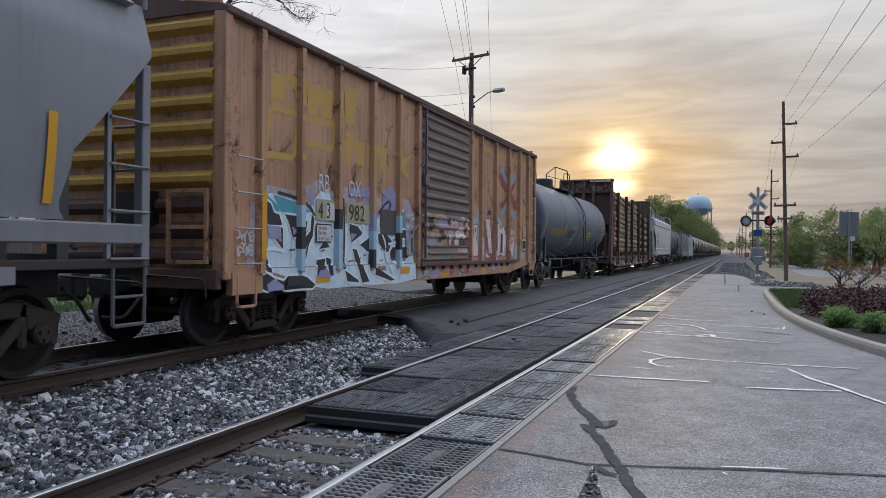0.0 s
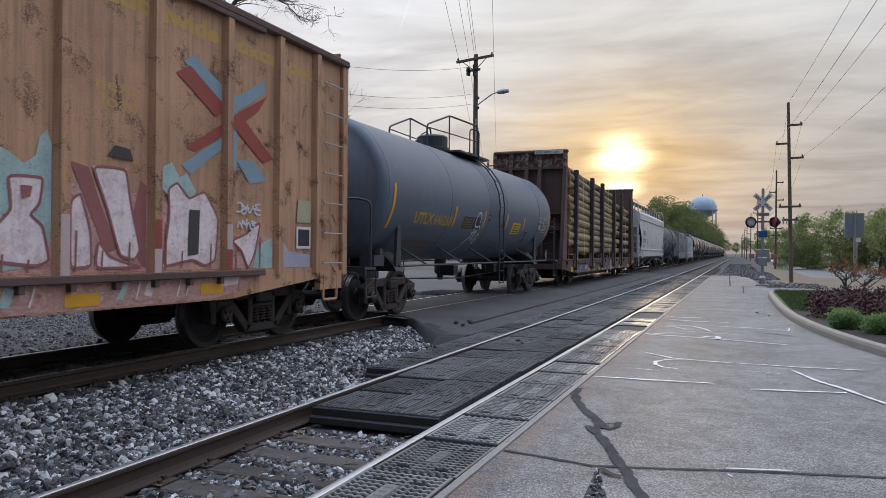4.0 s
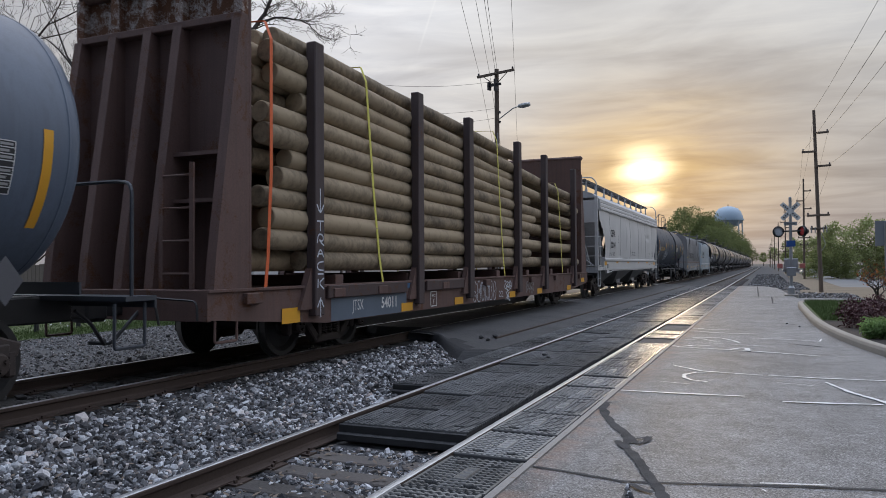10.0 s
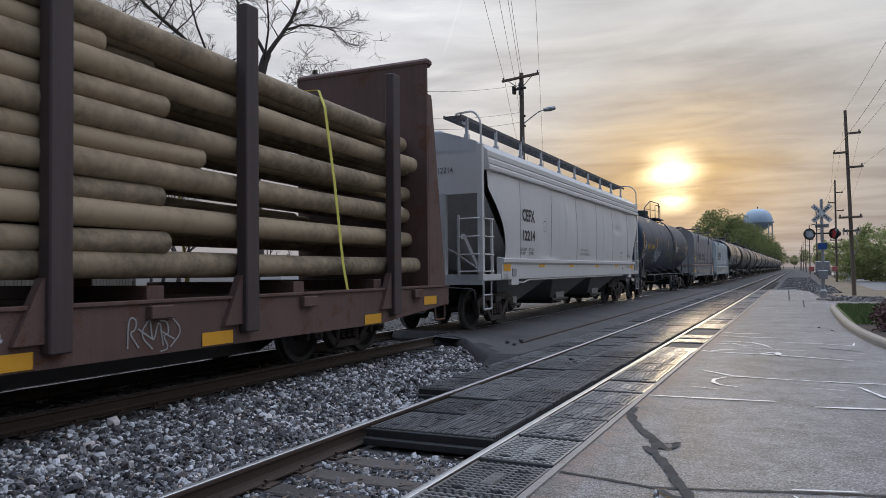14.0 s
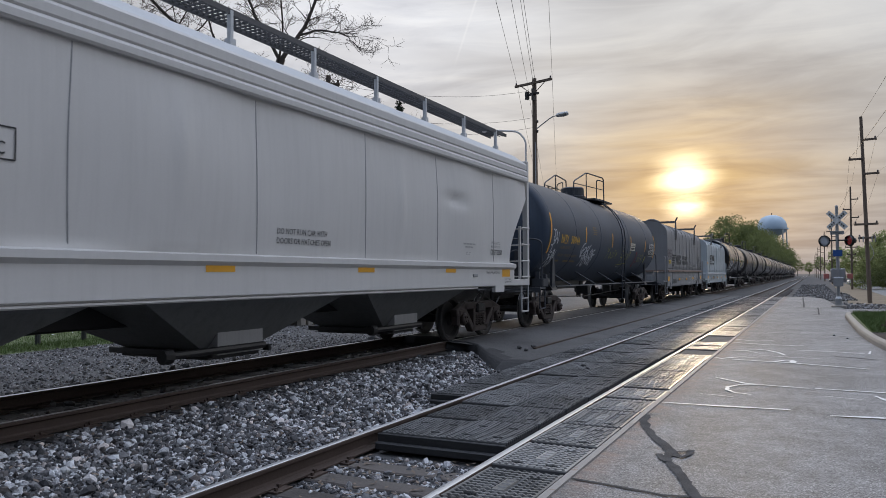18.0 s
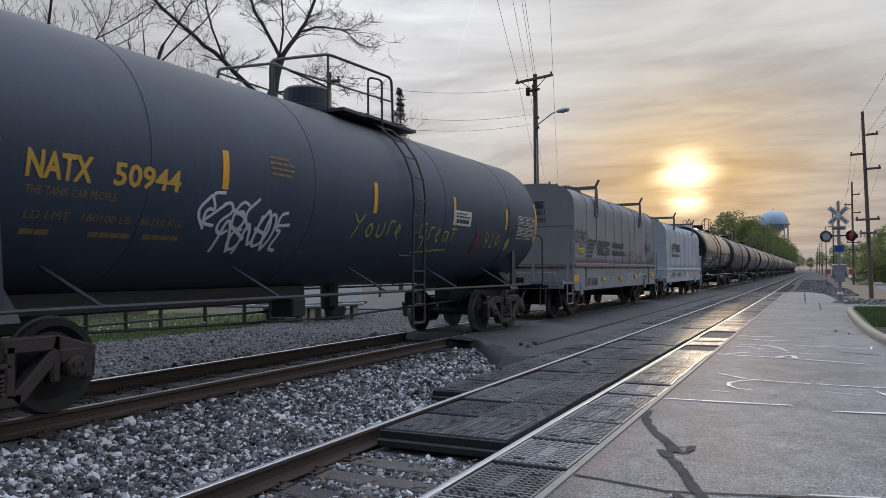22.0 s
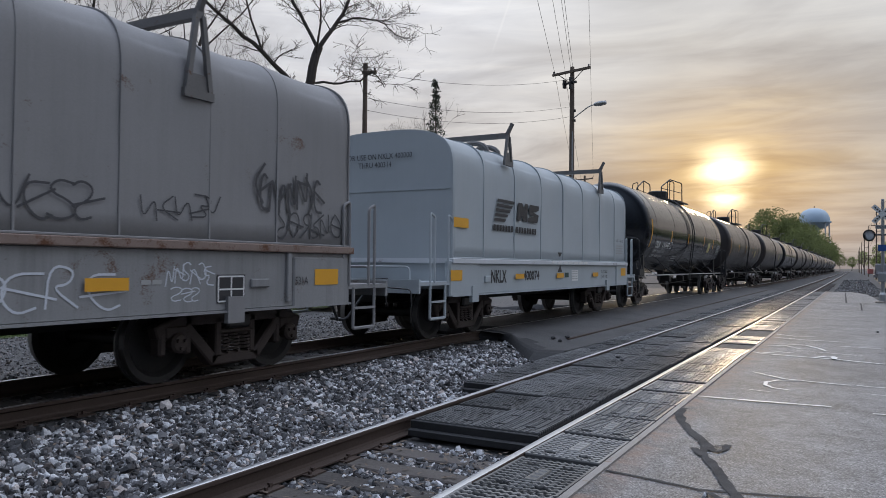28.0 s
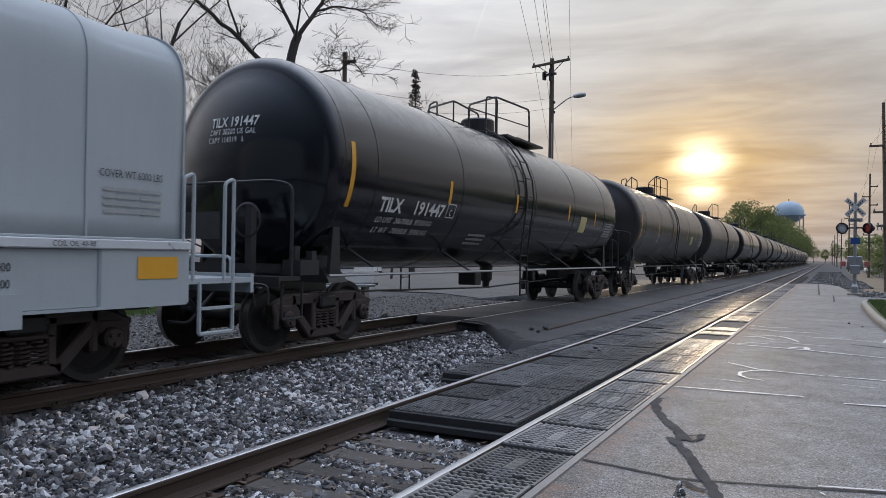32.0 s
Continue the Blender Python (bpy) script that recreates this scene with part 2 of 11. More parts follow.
def stone_material(name, pale, mid, dim):
    """Mixed crushed stone: each piece its own tone, dusty and grained."""
    m = bpy.data.materials.new(name)
    m.use_nodes = True
    k = Nodes(m.node_tree)
    vec = k.add("ShaderNodeTexCoord").outputs["Object"]
    one = k.add("ShaderNodeNewGeometry").outputs["Random Per Island"]
    hue = k.math("FRACT", k.math("MULTIPLY", one, 37.3))
    grain = k.noise(vec, 60.0, 5.0, 0.7)
    patch = k.noise(vec, 1.6, 3.0, 0.6)
    tone = k.math("ADD", one, k.math("ADD", k.math("MULTIPLY", k.math("SUBTRACT", grain, 0.5), 0.5), k.math("MULTIPLY", k.math("SUBTRACT", patch, 0.5), 0.7)), clamp=True)
    col = k.ramp(tone, [(0.0, dim), (0.38, tuple(0.5 * (d + c) for d, c in zip(dim, mid))), (0.66, mid), (0.86, pale), (1.0, tuple(min(0.8, c * 1.25) for c in pale))])
    col = k.mix(k.ramp(hue, [(0.0, 0.0), (0.75, 0.0), (1.0, 0.55)]), col, k.mix(1.0, col, (1.15, 0.86, 0.66), "MULTIPLY"))
    b = k.add("ShaderNodeBump", {"Strength": 0.5, "Distance": 0.006, "Height": grain})
    p = k.add("ShaderNodeBsdfPrincipled", {"Base Color": col, "Roughness": k.math("ADD", k.math("MULTIPLY", hue, 0.4), 0.5), "Normal": b.outputs[0]})
    k.add("ShaderNodeOutputMaterial", {0: p.outputs[0]})
    return m


# near-black tones hold the shade beneath the train
STONE_SHADED = stone_material("ballast stone darkened as train shade", (0.11, 0.104, 0.10), (0.034, 0.032, 0.031), (0.011, 0.010, 0.010))
STONE_YARD = stone_material("grey yard gravel", (0.26, 0.255, 0.255), (0.11, 0.107, 0.107), (0.03, 0.029, 0.028))
STONE = stone_material("ballast stone", (0.53, 0.53, 0.54), (0.155, 0.153, 0.158), (0.018, 0.018, 0.020))
GRAVEL = surface("dirty gravel bed", (0.085, 0.082, 0.082), 0.95, 0, 30, 1.2, 1.3, dark=(0.022, 0.021, 0.02), bump=1.0)
ASPHALT = surface("old asphalt", (0.086, 0.084, 0.084), 0.68, 0, 90, 0.8, 1.1, dark=(0.022, 0.022, 0.023), bump=0.8, spec=0.4)
def concrete_material():
    """Street concrete: mottled, scuffed along the traffic's way, speckled with stone, rust beside the rails."""
    m = bpy.data.materials.new("worn road concrete")
    m.use_nodes = True
    k = Nodes(m.node_tree)
    vec = k.add("ShaderNodeTexCoord").outputs["Object"]
    big = k.noise(vec, 0.45, 4.0, 0.6, 0.6)
    mid = k.noise(vec, 2.6, 6.0, 0.68, 0.8)
    mp = k.add("ShaderNodeMapping", {0: vec, 2: (0, 0, 0.35), 3: (0.7, 9.0, 1.0)})
    scuff = k.noise(mp.outputs[0], 2.2, 6.0, 0.7)
    fine = k.noise(vec, 75.0, 3.0, 0.7)
    cells = k.add("ShaderNodeTexVoronoi", {"Vector": vec, "Scale": 95.0})
    speck = k.ramp(k.add("ShaderNodeSeparateColor", {0: cells.outputs["Color"]}).outputs[0], [(0.0, 0.0), (0.5, 0.45), (0.86, 0.55), (1.0, 1.0)])
    tone = k.math("ADD", k.math("MULTIPLY", big, 0.30), k.math("ADD", k.math("MULTIPLY", mid, 0.42), k.math("MULTIPLY", scuff, 0.24)))
    tone = k.math("ADD", tone, k.math("ADD", k.math("MULTIPLY", k.math("SUBTRACT", fine, 0.5), 0.95), k.math("MULTIPLY", k.math("SUBTRACT", speck, 0.5), 0.36)), clamp=True)
    col = k.ramp(tone, [(0.27, (0.058, 0.055, 0.053)), (0.43, (0.175, 0.169, 0.164)), (0.58, (0.30, 0.291, 0.283)), (0.78, (0.53, 0.515, 0.50))])
    sep = k.add("ShaderNodeSeparateXYZ", {0: vec})
    beside = k.math("SUBTRACT", 1.0, k.math("DIVIDE", k.math("ABSOLUTE", k.math("ADD", sep.outputs[0], 1.60)), 0.26), clamp=True)
    rust = k.math("MULTIPLY", k.math("MULTIPLY", beside, k.ramp(mid, [(0.36, 0.0), (0.62, 1.0)])), 0.65)
    col = k.mix(rust, col, (0.24, 0.125, 0.07))
    rg = k.math("ADD", k.math("MULTIPLY", k.math("SUBTRACT", tone, 0.5), 0.4), 0.66, clamp=True)
    b = k.add("ShaderNodeBump", {"Strength": 0.7, "Distance": 0.006, "Height": k.math("ADD", k.math("ADD", fine, k.math("MULTIPLY", speck, 0.5)), k.math("MULTIPLY", mid, 0.8))})
    p = k.add("ShaderNodeBsdfPrincipled", {"Base Color": col, "Roughness": rg, "Normal": b.outputs[0], "Specular IOR Level": 0.38})
    k.add("ShaderNodeOutputMaterial", {0: p.outputs[0]})
    return m


CONCRETE = concrete_material()
HEADER = surface("pale concrete header", (0.30, 0.28, 0.26), 0.6, 0, 70, 1.5, 0.6, dark=(0.17, 0.155, 0.14), bump=0.3, rust=0.2, rust_colour=(0.30, 0.16, 0.08))
KERB = surface("kerb concrete", (0.34, 0.305, 0.26), 0.8, 0, 60, 2.0, 0.5, bump=0.4)


def rubber_material(name, top, rough):
    """Black crossing rubber: ridge tops polished by tyres, darker matt grooves, each panel worn in its own way."""
    m = bpy.data.materials.new(name)
    m.use_nodes = True
    k = Nodes(m.node_tree)
    vec = k.add("ShaderNodeTexCoord").outputs["Object"]
    worn = k.ramp(k.math("ADD", k.math("MULTIPLY", k.add("ShaderNodeSeparateXYZ", {0: vec}).outputs[2], 40.0), 1.0), [(0.35, 0.0), (0.95, 1.0)])
    big, fine = k.noise(vec, 2.6, 5.0, 0.65, 0.5), k.noise(vec, 60.0, 4.0, 0.7)
    own = k.math("MULTIPLY", k.math("SUBTRACT", k.add("ShaderNodeObjectInfo").outputs["Random"], 0.5), 0.5)
    f = k.math("ADD", k.math("ADD", k.math("MULTIPLY", big, 0.7), k.math("MULTIPLY", fine, 0.4)), own, clamp=True)
    scoured = k.ramp(f, [(0.2, tuple(0.3 * q for q in top)), (0.5, top), (0.85, tuple(1.5 * q for q in top))])
    # colour goes by height: grooves near black, ridge tops paler
    col = k.mix(worn, (0.028, 0.028, 0.029), scoured)
    rg = k.math("SUBTRACT", 0.78, k.math("MULTIPLY", worn, k.math("ADD", 0.70 - rough, k.math("MULTIPLY", big, 0.16))))
    bump = k.add("ShaderNodeBump", {"Strength": 0.25, "Distance": 0.004, "Height": fine})
    p = k.add("ShaderNodeBsdfPrincipled", {"Base Color": col, "Roughness": rg, "Normal": bump.outputs[0], "Specular IOR Level": 0.7})
    k.add("ShaderNodeOutputMaterial", {0: p.outputs[0]})
    return m


RUBBER = rubber_material("black crossing rubber", (0.12, 0.119, 0.117), 0.35)
SCOURED_RUBBER = rubber_material("scoured grey crossing rubber", (0.21, 0.205, 0.195), 0.33)
GREASE_RUBBER = surface("dark torn rubber", (0.025, 0.025, 0.026), 0.6, 0, 40, 3, 0.4, bump=0.5)
DIRT = surface("dark packed dirt", (0.07, 0.066, 0.06), 0.95, 0, 60, 6, 0.7, bump=0.8)
FRESH_ASPHALT = surface("fresh black asphalt", (0.032, 0.032, 0.034), 0.8, 0, 70, 3, 0.6, bump=1.0)
TAR = surface("crack tar", (0.075, 0.074, 0.075), 0.85, 0, 90, 5, 1.1, dark=(0.018, 0.018, 0.019), bump=1.0, spec=0.2)
PAINT = surface("worn white road paint", (0.80, 0.79, 0.76), 0.55, 0, 60, 5, 0.45, dark=(0.45, 0.44, 0.43), bump=0.1)
POLE = surface("weathered pole wood", (0.17, 0.13, 0.10), 0.9, 0, 30, 2, 0.5, bump=0.5, streak=0.5)
GALV = surface("dull galvanised steel", (0.42, 0.43, 0.44), 0.45, 0.7, 50, 3, 0.3, bump=0.1)
BLACK = surface("black painted steel", (0.02, 0.02, 0.022), 0.5, 0, 60, 3, 0.3, bump=0.1)
WIRE = surface("black cable", (0.025, 0.025, 0.025), 0.6, 0, 20, 1, 0.1)
WHITE = surface("weathered white paint", (0.74, 0.74, 0.72), 0.5, 0, 60, 2, 0.2, bump=0.1)

# ---- building helpers ----
def part(name, bm, material, parent=None, label="", at=None, smooth=False):
    """Links a bmesh as one mesh object under a thing or a part."""
    me = bpy.data.meshes.new(name)
    bm.to_mesh(me)
    bm.free()
    me.materials.append(material)
    if smooth:
        me.shade_smooth()
    ob = new(name, me)
    ob.parent = parent
    if at is not None:
        ob.matrix_basis = at
    if label:
        tagged(ob, label)
    return ob


def share(name, mesh, parent, at):
    ob = new(name, mesh)
    ob.parent = parent
    ob.matrix_basis = at
    return ob


def thing(name, at, label, category, group="", kind=""):
    ob = new(name)
    ob.empty_display_size = 0.2
    ob.matrix_basis = at
    return tagged(ob, label, category, group, kind)


def box(bm, x0, x1, y0, y1, z0, z1, bevel=0.0, m=None):
    """Adds a box, its edges bevelled if wanted."""
    vs = [bm.verts.new((x, y, z)) for x in (x0, x1) for y in (y0, y1) for z in (z0, z1)]
    fs = [bm.faces.new([vs[i] for i in q]) for q in ((0, 1, 3, 2), (4, 6, 7, 5), (0, 4, 5, 1), (2, 3, 7, 6), (0, 2, 6, 4), (1, 5, 7, 3))]
    if bevel:
        es = {e for f in fs for e in f.edges}
        r = bmesh.ops.bevel(bm, geom=list(es), offset=bevel, segments=1, affect="EDGES")
        vs = list({v for f in r["faces"] for v in f.verts} | {v for v in vs if v.is_valid})
    if m is not None:
        bmesh.ops.transform(bm, matrix=m, verts=[v for v in vs if v.is_valid])
    return bm


def boxes(*rows, bevel=0.0):
    bm = bmesh.new()
    for r in rows:
        box(bm, *r, bevel=bevel)
    return bm


def tube(bm, points, radius, sides=8, close=True):
    """A pipe along points; radius one number, or one a point."""
    pts = [Vector(p) for p in points]
    rings = []
    ref = None
    for i, p in enumerate(pts):
        d = (pts[min(i + 1, len(pts) - 1)] - pts[max(i - 1, 0)]).normalized()
        if ref is None:
            ref = d.orthogonal().normalized()
        u = (ref - d * ref.dot(d))
        u = u.normalized() if u.length > 1e-5 else d.orthogonal().normalized()
        ref = u
        v = d.cross(u)
        r = radius if isinstance(radius, (int, float)) else radius[i]
        rings.append([bm.verts.new(p + (u * math.cos(a) + v * math.sin(a)) * r) for a in (2 * math.pi * j / sides for j in range(sides))])
    for a, b in zip(rings, rings[1:]):
        for j in range(sides):
            bm.faces.new((a[j], a[(j + 1) % sides], b[(j + 1) % sides], b[j]))
    if close:
        bm.faces.new(rings[0][::-1])
        bm.faces.new(rings[-1])
    return bm


def bent(points, radius, sides=8, turn=0.08, steps=4):
    """Points of a pipe with rounded corners."""
    pts = [Vector(p) for p in points]
    out = [pts[0]]
    for a, b, c in zip(pts, pts[1:], pts[2:]):
        u, v = (a - b), (c - b)
        r = min(turn, u.length * 0.45, v.length * 0.45)
        p, q = b + u.normalized() * r, b + v.normalized() * r
        for i in range(steps + 1):
            s = i / steps
            out.append(p * (1 - s) ** 2 + b * 2 * s * (1 - s) + q * s * s)
    out.append(pts[-1])
    return tube(bmesh.new(), out, radius, sides)


def lathe(bm, profile, sides=32, axis="Z", m=None):
    """Turns (radius, along) pairs round an axis."""
    rings = []
    made = []
    for r, h in profile:
        ring = []
        for j in range(sides if r > 1e-6 else 1):
            a = 2 * math.pi * j / sides
            c, s = r * math.cos(a), r * math.sin(a)
            ring.append(bm.verts.new({"Z": (c, s, h), "X": (h, c, s), "Y": (s, h, c)}[axis]))
        rings.append(ring)
        made += ring
    for a, b in zip(rings, rings[1:]):
        for j in range(sides):
            q = [a[j % len(a)], a[(j + 1) % len(a)], b[(j + 1) % len(b)], b[j % len(b)]]
            q = list(dict.fromkeys(q))
            if len(q) > 2:
                bm.faces.new(q)
    if m is not None:
        bmesh.ops.transform(bm, matrix=m, verts=made)
    return bm


def prism(bm, outline, y0, y1, axis="Y", m=None):
    """Extrudes an outline of (a, b) pairs along an axis: Y: (x, z), X: (y, z), Z: (x, y)."""
    f = {"Y": lambda a, b, h: (a, h, b), "X": lambda a, b, h: (h, a, b), "Z": lambda a, b, h: (a, b, h)}[axis]
    lo = [bm.verts.new(f(a, b, y0)) for a, b in outline]
    hi = [bm.verts.new(f(a, b, y1)) for a, b in outline]
    n = len(outline)
    for i in range(n):
        bm.faces.new((lo[i], lo[(i + 1) % n], hi[(i + 1) % n], hi[i]))
    bm.faces.new(lo[::-1])
    bm.faces.new(hi)
    if m is not None:
        bmesh.ops.transform(bm, matrix=m, verts=lo + hi)
    return bm


def fix(bm):
    bmesh.ops.recalc_face_normals(bm, faces=bm.faces)
    return bm


def mesh_of(name, verts, faces, material, smooth=False):
    me = bpy.data.meshes.new(name)
    me.from_pydata(verts, [], faces)
    me.materials.append(material)
    if smooth:
        me.shade_smooth()
    me.update()
    return me


# ---- ground and tracks ----
TRACK_A, TRACK_B, RISE_B = -3.092, -7.452, 0.147     # track centres, and how much higher the far track lies
RAIL_H, HALF = 0.172, 0.7525
ROAD_NEAR, ROAD_FAR = 12.5, 54.0


def make_ground():
    prof = [(-3000, -1.0), (-300, -0.5), (-40, -0.15), (-15, -0.10), (-10.6, -0.08), (-9.4, -0.05), (-9.0, -0.045), (-6.2, -0.05), (-5.7, -0.08), (-4.7, -0.2),
            (-1.9, -0.22), (-1.5, -0.30), (8, -0.30), (60, -0.35), (300, -0.5), (3000, -1.0)]
    ys = [-1000, -60, -20, 0, 10, 20, 40, 80, 150, 300, 800, 3500]
    verts = [(x, y, z) for y in ys for x, z in prof]
    n = len(prof)
    faces = [(j * n + i, j * n + i + 1, (j + 1) * n + i + 1, (j + 1) * n + i) for j in range(len(ys) - 1) for i in range(n - 1)]
    tagged(new("ground", mesh_of("ground", verts, faces, GRAVEL)), "grey gravelly ground along the railway", "ground", kind="structure")


make_ground()


def rail_mesh(name, y0, y1):
    h, w = RAIL_H, 0.0365
    o = [(-0.075, 0), (0.075, 0), (0.075, 0.012), (0.02, 0.03), (0.010, 0.05), (0.010, 0.12), (w, 0.135), (w, h - 0.014), (w - 0.005, h - 0.006), (w - 0.015, h - 0.002), (0, h), (-w + 0.015, h - 0.002), (-w + 0.005, h - 0.006), (-w, h - 0.014),
         (-w, 0.135), (-0.010, 0.12), (-0.010, 0.05), (-0.02, 0.03), (-0.075, 0.012)]
    bm = prism(bmesh.new(), o, y0, y1)
    fix(bm)
    me = bpy.data.meshes.new(name)
    bm.to_mesh(me)
    bm.free()
    me.materials.append(RAIL)
    me.materials.append(STEEL_TOP)
    for p in me.polygons:
        if p.center.z > h - 0.008 and p.normal.z > 0.5:
            p.material_index = 1
    return me


def make_tracks():
    rail = rail_mesh("rail", -150, 420)
    for label, x, z in (("nearer railway track, shiny rails, wooden ties", TRACK_A, 0.0), ("railway track under the train on wooden ties", TRACK_B, RISE_B)):
        t = thing("railway_track", pose(x, 0, z - RAIL_H), label, "railway track", kind="structure")
        for s in (-HALF, HALF):
            share("rail", rail, t, pose(s, 0, 0))
        yield t


TRACKS = list(make_tracks())


def slab(name, material, outline, z, thick, label, category, bevel=0.0):
    bm = prism(bmesh.new(), outline, z - thick, z, "Z")
    fix(bm)
    if bevel:
        bmesh.ops.bevel(bm, geom=[e for e in bm.edges if all(v.co.z > z - 1e-4 for v in e.verts)], offset=bevel, segments=2, affect="EDGES")
    return tagged(part(name, bm, material), label, category, kind="structure")


# concrete street on the camera's side
slab("pavement", CONCRETE, [(-1.63, -25), (14, -25), (14, 6), (6.0, 7.0), (4.3, 8.2), (3.3, 9.7), (2.6, 11.2), (2.18, 12.3), (1.79, 13.95), (1.49, 15.75), (1.27, 17.75), (1.16, 19.6), (1.1, 21.9), (1.05, 29.6), (1.4, 31.2), (2.5, 32), (14, 33),
                              (14, 36), (1.2, 36), (0.6, 50), (-0.2, ROAD_FAR), (-1.63, ROAD_FAR)], -0.03, 0.25, "worn grey concrete street surface with joints and cracks", "pavement")
slab("concrete_header", HEADER, [(-1.688, -25), (-1.63, -25), (-1.63, ROAD_FAR), (-1.688, ROAD_FAR)], -0.015, 0.25, "pale concrete edge beam beside the crossing panels", "edge beam")


def make_asphalt():
    """Asphalt of the street between and beyond the tracks, ramped up to the far track; flangeways stay open."""
    b, r = TRACK_B, RISE_B
    strips = [([(-4.37, -0.012), (-4.8, 0.0), (-5.6, 0.06), (b + HALF + 0.04, r - 0.008)], "between the tracks", ROAD_NEAR),
              ([(b + HALF - 0.10, r - 0.008), (b - HALF + 0.10, r - 0.008)], "between the rails", 13.4),
              ([(b - HALF - 0.04, r - 0.008), (-9.6, 0.10), (-10.8, -0.02), (-11.2, -0.06)], "beside the far rail", 23.0)]
    for prof, where, start in strips:
        ys = [start + d for d in (0, 0.03, 0.07, 0.12, 0.2, 0.3, 0.42, 0.6, 0.85, 1.1, 1.3)] + [y for y in (14.2, 15, 16, 20, 26, 34, 44, ROAD_FAR) if y > start + 1.35]
        bm = bmesh.new()
        rows = []
        fine = []
        for (xa, za), (xb, zb) in zip(prof, prof[1:]):
            n = max(1, int(abs(xb - xa) / 0.3)) if abs(xb - xa) < 4 else 1
            fine += [(xa + (xb - xa) * i / n, za + (zb - za) * i / n) for i in range(n)]
        fine.append(prof[-1])
        for y in ys:
            row = []
            for x, z in fine:
                # the near edge is ragged and droops into the ballast
                k = max(0.0, 1 - (y - start) / 1.1) if x > -12 else 0.0
                lip = max(0.0, 1 - (y - start) / 0.3) if x > -12 else 0.0
                reach = float(np.interp(x, [-7.0, -6.5, -6.0, -5.4, -4.8, -4.4], [0.9, 1.25, 0.95, -0.1, -0.85, -0.7]))
                yy = y + (0.35 * noise.noise(Vector((x * 2.3, 3.1, 0))) + reach) * (k ** 0.5 if k > 0 else 0)
                row.append(bm.verts.new((x, yy, z + 0.02 * noise.noise(Vector((x * 0.9, y * 0.7, 5))) * (0 if abs(x - b) < 0.95 else 1) + 0.03 * k - 0.15 * lip ** 1.6)))
            rows.append(row)
        for j, (ra, rb) in enumerate(zip(rows, rows[1:])):
            for i in range(len(fine) - 1):
                bm.faces.new((ra[i], ra[i + 1], rb[i + 1], rb[i])).material_index = 1 if j < 6 + (i % 3) else 0
        fix(bm)
        for f in bm.faces:
            if f.normal.z < 0:
                f.normal_flip()
        ex = bmesh.ops.extrude_face_region(bm, geom=list(bm.faces))
        for v in ex["geom"]:
            if isinstance(v, bmesh.types.BMVert):
                v.co.z -= 0.35
        fix(bm)
        ob = tagged(part("road", bm, ASPHALT, smooth=False), "dark old asphalt of the level crossing " + where, "road", kind="structure")
        ob.data.materials.append(FRESH_ASPHALT)


make_asphalt()
slab("road", ASPHALT, [(-60, 28), (-14, 27), (-11.0, 24.5), (-11.0, ROAD_FAR), (-60, ROAD_FAR)], -0.055, 0.3, "dark old asphalt street beyond the tracks", "road")


PANELS = {}


